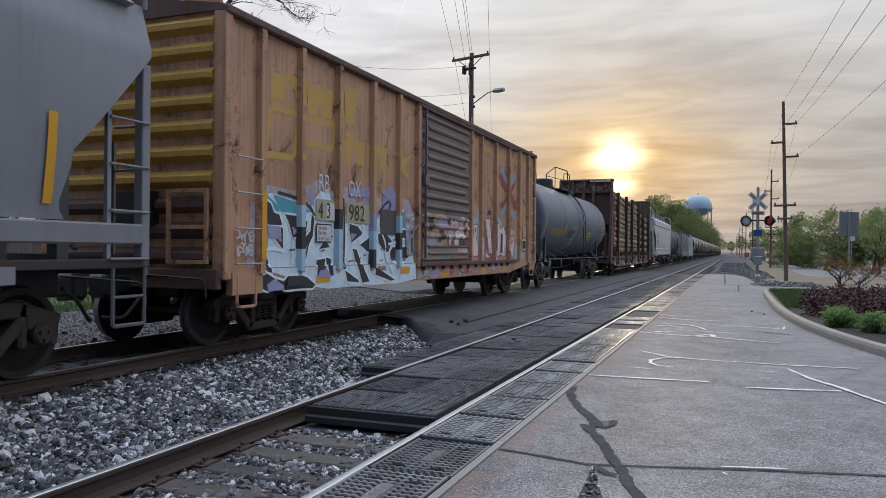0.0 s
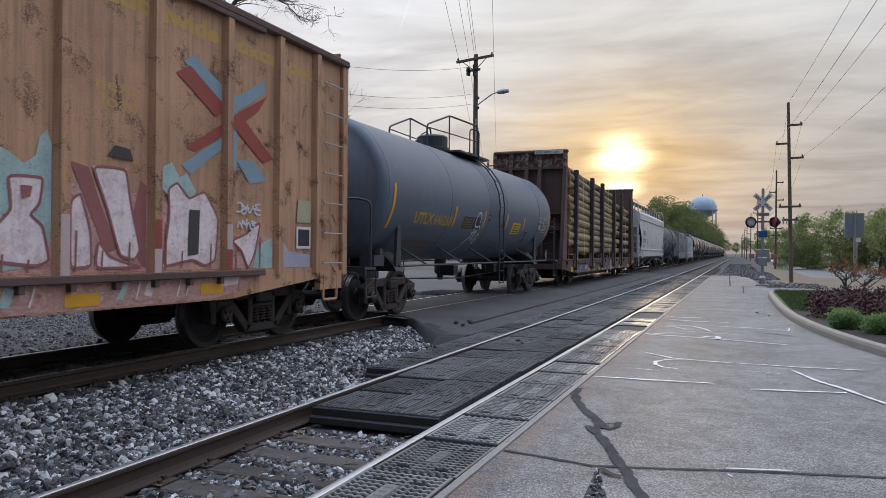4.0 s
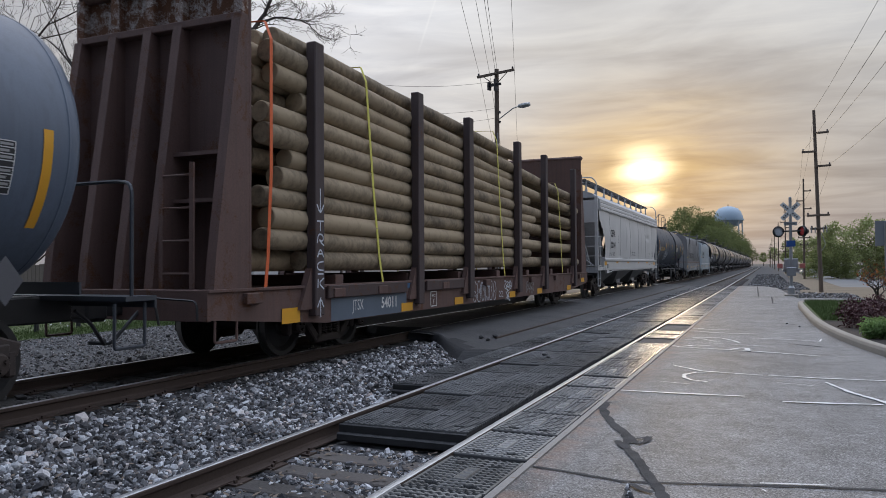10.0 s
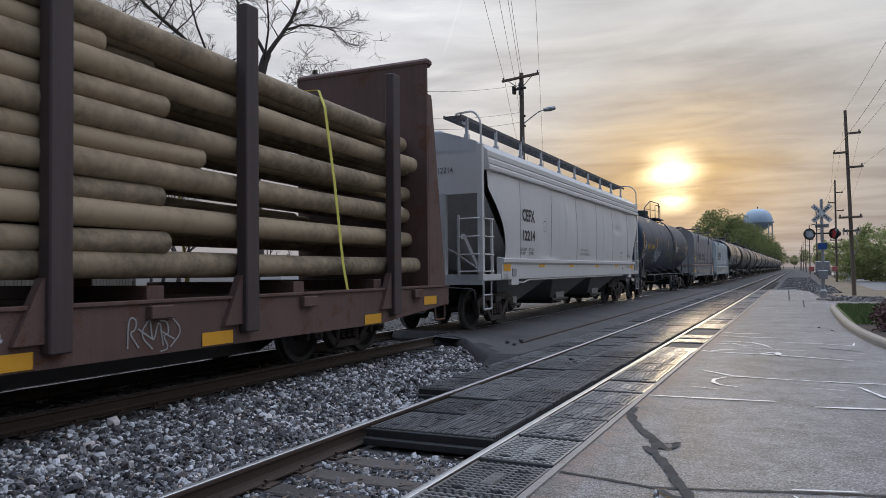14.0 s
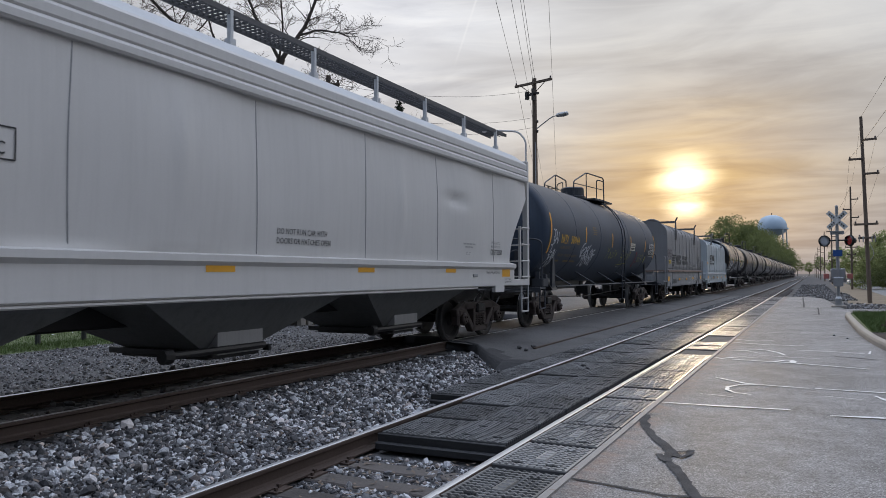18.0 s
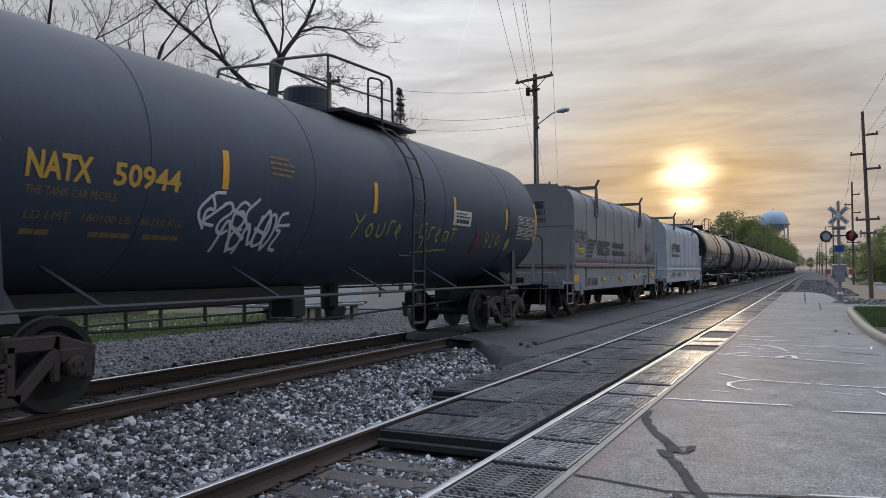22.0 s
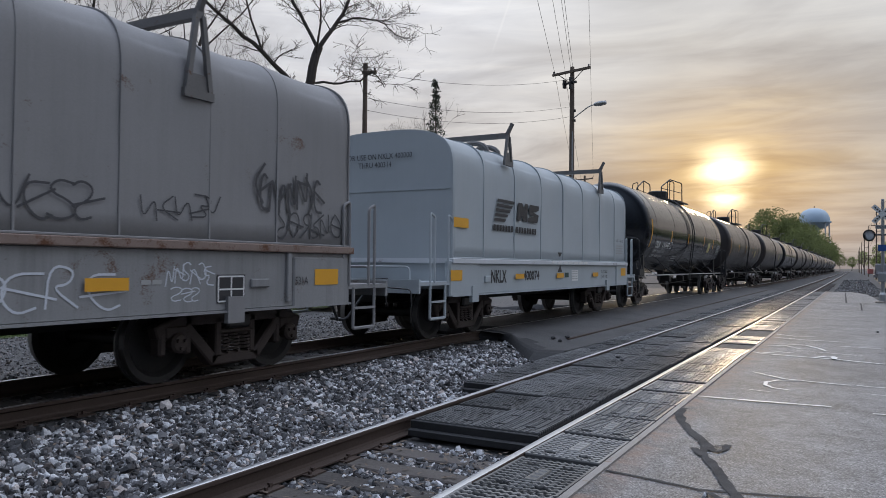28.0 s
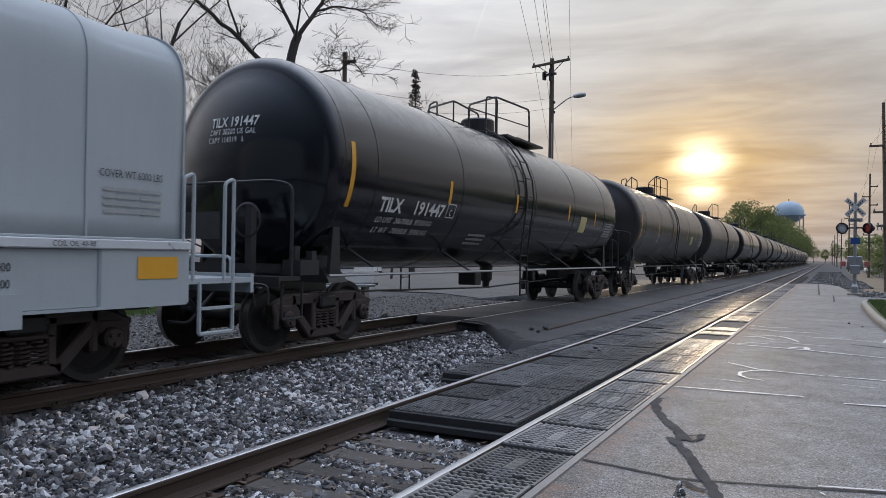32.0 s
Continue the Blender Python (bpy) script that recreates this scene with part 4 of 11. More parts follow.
LOG = surface("treated pole timber", (0.43, 0.33, 0.21), 0.8, 0, 9, 1.3, 1.0, dark=(0.085, 0.064, 0.042), bump=0.2, island=0.35, random=0.7)


def wheel_mesh():
    """Axle and two wheels turned as one piece."""
    r = 0.457
    wheel = [(0.10, -0.09), (0.13, -0.075), (0.16, -0.03), (0.33, 0.0), (0.385, -0.062), (r - 0.005, -0.066), (r, -0.05), (r + 0.003, 0.02), (r + 0.027, 0.03), (r + 0.027, 0.055), (r - 0.05, 0.062), (0.38, 0.05), (0.32, 0.02), (0.15, 0.03), (0.12, 0.07), (0.10, 0.08)]
    prof = [(0.0, -1.15), (0.075, -1.15), (0.075, -0.95)] + [(q, -HALF + h) for q, h in wheel] + [(0.085, -0.6), (0.08, 0.0), (0.085, 0.6)] + [(q, HALF - h) for q, h in wheel[::-1]] + [(0.075, 0.95), (0.075, 1.15), (0.0, 1.15)]
    bm = lathe(bmesh.new(), prof, 40, "X")
    # a few rivet marks and a weld bead show that the wheel turns
    for s in (-1, 1):
        box(bm, s * HALF + s * 0.058 - 0.004, s * HALF + s * 0.058 + 0.012, 0.40, 0.43, -0.05, 0.05, 0.0)
    fix(bm)
    me = bpy.data.meshes.new("wheelset")
    bm.to_mesh(me)
    bm.free()
    me.materials.append(WHEEL)
    me.materials.append(TREAD)
    for p in me.polygons:
        q = math.hypot(p.center.y, p.center.z)
        if q > r - 0.006 and abs(p.normal.x) < 0.5:
            p.material_index = 1
    return me


def made(name, bm, material):
    """A mesh to be shared."""
    fix(bm)
    me = bpy.data.meshes.new(name)
    bm.to_mesh(me)
    bm.free()
    me.materials.append(material)
    return me


def side_frame():
    """A cast truck side: arched top chord, sloping struts, two window holes, journal jaws."""
    bm = bmesh.new()
    d = 0.075

    def strut(pts, w):
        for (ya, za), (yb, zb) in zip(pts, pts[1:]):
            L = math.hypot(yb - ya, zb - za)
            m = Matrix.Translation((0, (ya + yb) / 2, (za + zb) / 2)) @ Matrix.Rotation(math.atan2(zb - za, yb - ya), 4, "X")
            box(bm, -d, d, -L / 2 - w * 0.3, L / 2 + w * 0.3, -w / 2, w / 2, 0.018, m)
    strut([(-1.10, 0.58), (-0.72, 0.70), (0.72, 0.70), (1.10, 0.58)], 0.15)
    strut([(-0.74, 0.62), (-0.34, 0.22), (0.34, 0.22), (0.74, 0.62)], 0.13)
    strut([(-0.27, 0.68), (-0.27, 0.26)], 0.10)
    strut([(0.27, 0.68), (0.27, 0.26)], 0.10)
    strut([(-0.27, 0.53), (0.27, 0.53)], 0.06)
    for y in (-0.889, 0.889):
        box(bm, -0.09, 0.09, y - 0.17, y + 0.17, 0.48, 0.66, 0.04)
        box(bm, -0.08, 0.08, y - 0.22, y - 0.12, 0.32, 0.58, 0.025)
        box(bm, -0.08, 0.08, y + 0.12, y + 0.22, 0.32, 0.58, 0.025)
    return made("side_frame", bm, IRON)


def bolster():
    bm = bmesh.new()
    box(bm, -1.13, 1.13, -0.19, 0.19, 0.56, 0.74, 0.03)
    box(bm, -0.45, 0.45, -0.24, 0.24, 0.72, 0.80, 0.02)
    for s in (-1, 1):                               # brake beams and hangers
        tube(bm, [(-0.8, s * 0.42, 0.40), (0, s * 0.36, 0.40), (0.8, s * 0.42, 0.40)], 0.045, 6)
        box(bm, -0.06, 0.06, s * 0.36 - 0.03, s * 0.36 + 0.03, 0.38, 0.60)
        box(bm, -0.05, 0.05, min(0, s * 0.4), max(0, s * 0.4), 0.56, 0.62)
    return made("bolster", bm, GREASE)


def coil():
    pts = [(0.072 * math.cos(a), 0.072 * math.sin(a), 0.29 + 0.2 * a / (10 * math.pi)) for a in (2 * math.pi * i / 10 for i in range(51))]
    return made("spring", tube(bmesh.new(), pts, 0.016, 5), IRON)


def axle_cap():
    bm = lathe(bmesh.new(), [(0, -0.06), (0.105, -0.06), (0.11, 0.03), (0.088, 0.055), (0, 0.06)], 16, "X")
    for k in range(3):
        a = k * 2.094 + 0.5
        lathe(bm, [(0, 0.05), (0.022, 0.05), (0.022, 0.085), (0, 0.085)], 6, "X", pose(0, 0.055 * math.cos(a), 0.055 * math.sin(a)))
    return made("axle_cap", bm, surface("rusty axle cap", (0.055, 0.040, 0.034), 0.6, 0.2, 50, 4, 0.5))


WHEEL_ME, FRAME_ME, BOLSTER_ME, SPRING_ME, CAP_ME = wheel_mesh(), side_frame(), bolster(), coil(), axle_cap()
SPINNING = []


def truck(car, y, near=True):
    """A two-axle truck under a car; the far ones do without springs and caps."""
    t = share("truck", BOLSTER_ME, car, pose(0, y, 0))
    for s in (-1, 1):
        share("side_frame", FRAME_ME, t, pose(s * 1.0, 0, 0))
        if near:
            for d in (-0.16, 0.0, 0.16):
                share("spring", SPRING_ME, t, pose(s * 1.02, d, 0))
    for d in (-0.889, 0.889):
        w = share("wheelset", WHEEL_ME, t, pose(0, d, 0.457))
        if near:
            SPINNING.append(w)
            for s in (-1, 1):
                share("axle_cap", CAP_ME, t, pose(s * 1.10, d, 0.457, 0, 0, 0 if s > 0 else 180))
    return t


CARS = []


def new_car(name, y0, y1, label, category="freight car", group="cars of the freight train"):
    """A car whose body spans y0 to y1 at the start; its origin is at its middle on the rail tops."""
    c = thing(name, pose(TRACK_B, (y0 + y1) / 2, RISE_B), label, category, group)
    CARS.append((c, (y0 + y1) / 2))
    return c, (y1 - y0) / 2


def flat_side(x):
    return lambda y, z: (x, y, z)


def flat_end(y0):
    """For writing on an end that faces the camera: across runs along x."""
    return lambda u, z: (u, y0, z)


def round_side(R, zc, off=0.006):
    return lambda y, z: (math.sqrt(max(0.0, (R + off) ** 2 - (z - zc) ** 2)), y, z)


def glyphs(body, size, wide=1.0, slant=0.0, bold=0.0):
    """A flat mesh of letters, in (x, y), from the built-in font."""
    c = bpy.data.curves.new("writing", "FONT")
    c.body, c.size, c.resolution_u, c.offset, c.shear = body, size, 2, bold, slant
    o = bpy.data.objects.new("writing", c)
    me = bpy.data.meshes.new_from_object(o)
    bm = bmesh.new()
    bm.from_mesh(me)
    bpy.data.objects.remove(o)
    bpy.data.meshes.remove(me)
    bpy.data.curves.remove(c)
    for v in bm.verts:
        v.co.x *= wide
    return bm


def laid(bm, put, y, z, cuts=0.05):
    """Lays a flat (x, y) mesh on a surface, at y along and z up; cut so that it can bend."""
    if cuts:
        zs = [v.co.y for v in bm.verts]
        h = min(zs) + cuts
        while h < max(zs):
            bmesh.ops.bisect_plane(bm, geom=bm.verts[:] + bm.edges[:] + bm.faces[:], plane_co=(0, h, 0), plane_no=(0, 1, 0))
            h += cuts
    for v in bm.verts:
        v.co = Vector(put(y + v.co.x, z + v.co.y))
    return bm


def lettering(parent, body, y, z, height, put, material, wide=1.0, cuts=0.06, label="", slant=0.0, bold=0.0):
    """Writing whose capitals are height tall, its left foot at (y, z)."""
    bm = laid(glyphs(body, height / 0.70, wide, slant, bold), put, y, z, cuts)
    return part("lettering", bm, material, parent, label)


def fitted(parent, body, y, z, height, length, put, material, cuts=0.06, slant=0.0, bold=0.0):
    """Writing stretched to a length."""
    bm = glyphs(body, height / 0.70, 1.0, slant, bold)
    xs = [v.co.x for v in bm.verts]
    bm.free()
    return lettering(parent, body, y, z, height, put, material, length / (max(xs) - min(xs)), cuts, "", slant, bold)


def bars(parent, rows, put, material, name="small_print"):
    """Small print that cannot be read: bars (y, z, length, height)."""
    for y, z, l, h in rows:
        bm = bmesh.new()
        n = max(1, int(l / 0.12)) if l > 0.25 else 1
        w = 0.88 if n > 1 else 1.0
        for i in range(n):
            a, b = y + l * i / n, y + l * (i + w) / n
            bm.faces.new([bm.verts.new(put(*p)) for p in ((a, z), (b, z), (b, z + h), (a, z + h))])
        tagged(part(name, bm, material, parent), kind="stuff")


def grid_panel(parent, y, z, w, h, rows, cols, inner, outer):
    """A black test-date panel with fine white rules and small print in its cells."""
    patch(parent, "test_panel", oblong(y, z, w, h), inner, LETTER_BLACK)
    rules = [[(y, z + h * i / rows), (y + w, z + h * i / rows)] for i in range(rows + 1)] + [[(y + w * q, z), (y + w * q, z + h)] for q in cols]
    strokes(parent, "panel_rules", rules, 0.009, outer, LETTER_WHITE)
    bars(parent, [(y + w * a + 0.02, z + h * (i + 0.3) / rows, w * (b - a) * (0.75 if i % 2 else 0.55), 0.4 * h / rows) for i in range(rows) for a, b in zip(cols, cols[1:]) if (i * 3 + int(a * 10)) % 4], outer, LETTER_DIM)


def patch(parent, name, outline, put, material, label="", cuts=0.06):
    """A flat painted or glued shape, outline of (y, z)."""
    bm = bmesh.new()
    bm.faces.new([bm.verts.new((a, b, 0)) for a, b in outline])
    return part(name, laid(bm, put, 0, 0, cuts), material, parent, label)


def oblong(y, z, w, h):
    return [(y, z), (y + w, z), (y + w, z + h), (y, z + h)]


def strokes(parent, name, lines, width, put, material, label=""):
    """Sprayed lines: ribbons of (y, z) points."""
    bm = bmesh.new()
    for pts in lines:
        p = [Vector((a, b)) for a, b in pts]
        # smooth the line
        for _ in range(2):
            q = [p[0]]
            for a, b in zip(p, p[1:]):
                q += [a * 0.75 + b * 0.25, a * 0.25 + b * 0.75]
            p = q + [p[-1]]
        prev = None
        for i, c in enumerate(p):
            d = (p[min(i + 1, len(p) - 1)] - p[max(i - 1, 0)])
            n = Vector((-d.y, d.x)).normalized() * width / 2
            cur = (bm.verts.new(put(*(c + n))), bm.verts.new(put(*(c - n))))
            if prev:
                bm.faces.new((prev[0], prev[1], cur[1], cur[0]))
            prev = cur
    ob = part(name, bm, material, parent, label)
    return tagged(ob, kind="stuff") if len(lines) > 4 else ob


SWEEPS = ([(.9, .85), (.5, 1), (.1, .6), (.2, .1), (.9, .1)], [(.1, 0), (.15, 1), (.8, .9), (.7, .55), (.2, .5), (.95, 0)], [(.9, 1), (.15, .95), (.1, .5), (.7, .55), (.1, .05), (.95, 0)], [(.05, 0), (.15, 1), (.8, .0), (.95, 1)],
          [(.9, 1), (.15, .5), (1, 0)], [(.5, 1), (.05, .6), (.2, .05), (.8, .1), (.95, .6), (.5, 1)], [(0, 0), (.5, 1), (1, 0)], [(.9, .9), (.4, 1), (.1, .7), (.8, .45), (.9, .15), (.4, 0), (.05, .15)])


def scrawl(parent, y0, y1, z0, z1, n, seed, width, put, material, label):
    """A sprayed tangle that cannot be read: n overlapping sweeps in a box."""
    rng = random.Random(seed)
    w = (y1 - y0) / n
    for i in range(n):
        line = rng.choice(SWEEPS)
        fy, fz, lean = rng.random() < 0.5, rng.random() < 0.5, rng.uniform(-0.25, 0.25)
        grow, lift = rng.uniform(1.0, 1.5), rng.uniform(-0.15, 0.15)
        pts = [(y0 + w * (i + grow * ((1 - a if fy else a) + lean * b)), z0 + (z1 - z0) * (lift + (1 - b if fz else b))) for a, b in line]
        strokes(parent, "graffiti", [pts] + ([[(y0 + w * i, z0 + (z1 - z0) * rng.uniform(0.2, 0.8)), (y0 + w * (i + 1.4), z0 + (z1 - z0) * rng.uniform(0.2, 0.8))]] if i % 2 else []), width, put, material, label)


def ladder(parent, x, y0, y1, zs, rails, material, stand=0.0, r=0.013):
    """Rungs between two uprights on a car side; rails: (low, high) or none."""
    for z in zs:
        bm = tube(bmesh.new(), [(x, y0, z), (x, y1, z)], r, 6)
        if stand:
            for y in (y0, y1):
                tube(bm, [(x - stand, y, z), (x + 0.004, y, z)], r, 5)
        part("rung", bm, material, parent)
    if rails:
        for y in (y0, y1):
            part("ladder_rail", box(bmesh.new(), x - 0.02, x + 0.02, y - 0.02, y + 0.02, rails[0], rails[1]), material, parent)


def coupler(parent, y, s):
    """The coupler head and draft gear at an end, and the brake hose."""
    bm = bmesh.new()
    box(bm, -0.11, 0.11, min(y - s * 0.5, y + s * 0.28), max(y - s * 0.5, y + s * 0.28), 0.74, 0.96, 0.02)
    box(bm, -0.16, 0.14, min(y + s * 0.22, y + s * 0.50), max(y + s * 0.22, y + s * 0.50), 0.68, 1.00, 0.05)
    part("coupler", bm, GREASE, parent)
    part("brake_hose", bent([(0.35, y - s * 0.1, 0.85), (0.36, y + s * 0.1, 0.70), (0.30, y + s * 0.35, 0.42), (0.12, y + s * 0.52, 0.45)], 0.022, 6), BLACK, parent)
    part("cut_lever", bent([(0.15, y + s * 0.05, 0.98), (0.9, y + s * 0.08, 0.95), (1.35, y + s * 0.08, 0.93), (1.38, y + s * 0.1, 0.70)], 0.014, 6), GREASE, parent)


def under_gear(car, L, z=0.85):
    """Centre sill, brake rigging and reservoir below the floor."""
    part("centre_sill", box(bmesh.new(), -0.17, 0.17, -L, L, z - 0.28, z + 0.12, 0.02), GREASE, car)
    part("brake_rod", tube(bmesh.new(), [(0.42, -L + 3, z - 0.22), (0.40, 0, z - 0.30), (0.42, L - 3, z - 0.22)], 0.02, 6), GREASE, car)
    part("air_reservoir", lathe(bmesh.new(), [(0, -0.5), (0.14, -0.48), (0.17, -0.4), (0.17, 0.4), (0.14, 0.48), (0, 0.5)], 14, "Y", pose(-0.6, 0.8, z - 0.22)), GREASE, car, smooth=True)


# ---- tank cars ----
LETTER_YELLOW = surface("faded yellow stencil paint", (0.55, 0.33, 0.05), 0.6, 0, 80, 3, 0.3)
LETTER_WHITE = surface("white stencil paint", (0.72, 0.72, 0.70), 0.55, 0, 80, 3, 0.25)
LETTER_DIM = surface("dull white print", (0.38, 0.38, 0.37), 0.6, 0, 80, 3, 0.3)
LETTER_BLACK = surface("black stencil paint", (0.03, 0.03, 0.033), 0.55, 0, 80, 3, 0.3)
SPRAY_DARK_GREY = surface("dark spray paint on the tank", (0.012, 0.012, 0.014), 0.6, 0, 60, 3, 0.3)
SPRAY_WHITE = surface("white spray paint", (0.62, 0.65, 0.70), 0.6, 0, 60, 3, 0.3)


def head_depth(r, R, dish):
    """How far a dished head stands out at radius r: a shallow crown inside a short rounded knuckle."""
    knuckle = 0.20
    q = min(r, R)
    edge = math.sqrt(max(0.0, 1 - (max(0.0, q - (R - knuckle)) / knuckle) ** 2))
    crown = 1 - (min(q, R - knuckle) / (R - knuckle)) ** 2
    return dish * (0.36 * edge + 0.64 * crown)


def tank_shell(R, zc, L, dish):
    """A closed shell with dished heads, in rings along y."""
    rs = [R * 0.86 * i / 8 for i in range(1, 9)] + [R * (0.86 + 0.14 * math.sin(math.pi / 2 * i / 8)) for i in range(1, 8)]
    near = [(0.0, -L - dish)] + [(r, -L - head_depth(r, R, dish)) for r in rs] + [(R, -L)]
    n = 14
    prof = near + [(R, -L + 2 * L * i / n) for i in range(1, n)] + [(r, -y) for r, y in near[::-1]]
    return fix(lathe(bmesh.new(), prof, 72, "Y", pose(0, 0, zc)))


def head_side(R, zc, half, off=0.012):
    """Puts a print on the dished head that faces the camera's way."""
    return lambda u, z: (u, -half - head_depth(math.hypot(u, z - zc), R, 0.56) - off, z)


def tank_car(y0, y1, label, paint, R, zc, shell, trucks, dome, ladder_y, seams, gear, stakes=(), near=True, group="cars of the freight train"):
    """A stub-sill tank car. shell, dome, ladder and seams are y at the start of the clip."""
    c, L = new_car("tank_car", y0, y1, label, "tank car")
    m = (y0 + y1) / 2
    dish = 0.56
    cy, half = (shell[0] + shell[1]) / 2 - m, (shell[1] - shell[0]) / 2
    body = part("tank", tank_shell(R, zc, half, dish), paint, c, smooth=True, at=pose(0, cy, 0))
    for y in trucks:
        truck(c, y - m, near)
    if near:
        for s in (*seams, shell[0] + 0.02, shell[1] - 0.02):                             # girth welds stand slightly proud
            part("weld_seam", lathe(bmesh.new(), [(R - 0.01, -0.012), (R + 0.006, -0.008), (R + 0.006, 0.008), (R - 0.01, 0.012)], 72, "Y", pose(0, s - m, zc)), paint, c, smooth=True)
    # bolster saddles, stub sills and end platforms
    for s, ty in ((-1, trucks[0] - m), (1, trucks[1] - m)):
        part("saddle", fix(prism(bmesh.new(), [(-1.28, 0.92), (1.28, 0.92), (1.22, 1.02), (0.95, zc - R * 0.86), (0.4, zc - R * 0.95), (-0.4, zc - R * 0.95), (-0.95, zc - R * 0.86), (-1.22, 1.02)], ty - 0.22, ty + 0.22)), GREASE, c)
        e = s * L
        part("stub_sill", box(bmesh.new(), -0.2, 0.2, min(e, ty - s * 1.2), max(e, ty - s * 1.2), 0.72, 1.02, 0.02), GREASE, c)
        if near:
            part("end_platform", boxes((-1.45, 1.45, min(e, e - s * 0.42), max(e, e - s * 0.42), 0.98, 1.03), (-1.45, 1.45, min(e, e - s * 0.03), max(e, e - s * 0.03), 0.90, 1.03)), gear, c)
            part("head_shield", box(bmesh.new(), -0.9, 0.9, cy + s * (half + dish * 0.98) - 0.012, cy + s * (half + dish * 0.98) + 0.012, 1.05, 1.18, 0.0), gear, c)
            for sx in (-1, 1):
                xr = sx * 1.40
                part("end_rail", bent([(xr, e - s * 0.30, 1.03), (xr, e - s * 0.30, 2.20), (xr * 0.82, e - s * 0.22, 2.25), (0.0, e - s * 0.22, 2.25)], 0.021, 7, turn=0.14), gear, c)
                part("step", bent([(xr, e - s * 0.12, 0.96), (xr, e - s * 0.12, 0.50), (xr, e - s * 0.52, 0.50), (xr, e - s * 0.52, 0.96)], 0.018, 6, turn=0.03), gear, c)
                part("saddle_plate", fix(prism(bmesh.new(), [(ty - s * 0.10, 1.0), (ty + s * 0.16, 1.0), (ty + s * 0.06, zc - 0.55), (ty - s * 0.04, zc - 0.55)], sx * 1.18, sx * 1.24, "X")), gear, c)
            coupler(c, e, s)
    # running rail along both sides, on sloping brackets
    for sx in (-1, 1) if near else (1,):
        x = sx * 1.47
        part("side_rail", tube(bmesh.new(), [(x, trucks[0] - m - 0.5, 1.03), (x, trucks[1] - m + 0.5, 1.03)], 0.022, 7), GALV if near and paint is TANK_BLACK else gear, c)
        if near:
            n = 5
            for i in range(n):
                y = trucks[0] - m + 0.9 + (trucks[1] - trucks[0] - 1.8) * i / (n - 1)
                part("bracket", tube(bmesh.new(), [(sx * math.sqrt(R * R - (zc - 1.42) ** 2), y - 0.24, 1.42), (x, y, 1.03)], 0.022, 6), gear, c)
    # top fittings: walkway, dome, rails, ladder
    top = zc + R
    d = dome - m
    part("dome", fix(lathe(bmesh.new(), [(0.0, top + 0.40), (0.36, top + 0.38), (0.40, top + 0.34), (0.40, top + 0.08), (0.46, top + 0.06), (0.46, top - 0.08)], 24, "Z", pose(0, d, 0))), gear, c, smooth=False)
    part("walkway", boxes((-0.85, 0.85, d + 0.45, d + 2.2, top - 0.06, top - 0.01), (-0.85, -0.4, d - 1.5, d + 0.45, top - 0.08, top - 0.03), (0.4, 0.85, d - 0.2, d + 0.45, top - 0.08, top - 0.03)), gear, c)
    for sx in (-1, 1):
        part("top_rail", bent([(sx * 0.5, d - 1.55, top - 0.1), (sx * 0.5, d - 1.55, top + 0.42), (sx * 0.55, d - 0.2, top + 0.85), (sx * 0.7, d + 1.55, top + 0.85), (sx * 0.7, d + 1.6, top - 0.05)], 0.024, 7, turn=0.12), gear, c)
        part("rail_post", tube(bmesh.new(), [(sx * 0.55, d - 0.2, top - 0.05), (sx * 0.55, d - 0.2, top + 0.84)], 0.02, 6), gear, c)
        if near:
            part("mid_rail", tube(bmesh.new(), [(sx * 0.5, d - 1.5, top + 0.36), (sx * 0.7, d + 1.58, top + 0.42)], 0.016, 6), gear, c)
    part("valve", lathe(bmesh.new(), [(0, top + 0.16), (0.08, top + 0.15), (0.09, top + 0.05), (0.13, top + 0.02), (0.13, top - 0.05)], 12, "Z", pose(0.0, d - 0.9, 0)), gear, c)
    ly = ladder_y - m
    for sx in (-1, 1) if near else (1,):
        pts = lambda off: [(sx * (R + 0.10) * math.cos(a), ly + off, zc + (R + 0.10) * math.sin(a)) for a in (math.radians(g) for g in (68, 55, 42, 28, 14, 0, -10))] + [(sx * 1.50, ly + off, 1.35), (sx * 1.50, ly + off, 0.48)]
        bm = bmesh.new()
        for off in (-0.20, 0.20):
            tube(bm, pts(off), 0.02, 6)
        for a, b in zip(pts(-0.2), pts(0.2)):
            tube(bm, [a, b], 0.013, 5)
        for z in (0.5, 0.80, 1.12, 1.62, 2.0):
            xx = 1.5 if z < 1.4 else sx * 0 + math.sqrt(max(0.01, (R + 0.1) ** 2 - (z - zc) ** 2))
            tube(bm, [(sx * xx, ly - 0.2, z), (sx * xx, ly + 0.2, z)], 0.013, 5)
        part("ladder", bm, gear, c)
        if near:
            part("top_hoop", bent([(sx * 0.62, ly - 0.16, top - 0.1), (sx * 0.62, ly - 0.16, top + 0.72), (sx * 0.86, ly - 0.10, top + 0.66), (sx * 0.86, ly - 0.10, top - 0.22)], 0.02, 6, turn=0.08), gear, c)
    if near:
        part("bottom_outlet", fix(lathe(bmesh.new(), [(0.0, 0.56), (0.08, 0.56), (0.09, 0.70), (0.15, 0.76), (0.16, zc - R + 0.05)], 14, "Z", pose(0, d + 0.6, 0))), GREASE, c)
        part("valve_box", boxes((0.55, 0.95, -1.75, -1.45, 0.72, 0.98), bevel=0.02), GREASE, c)
        part("brake_cylinder", boxes((0.35, 0.65, 2.45, 2.65, 0.7, 0.95), bevel=0.03), GREASE, c)
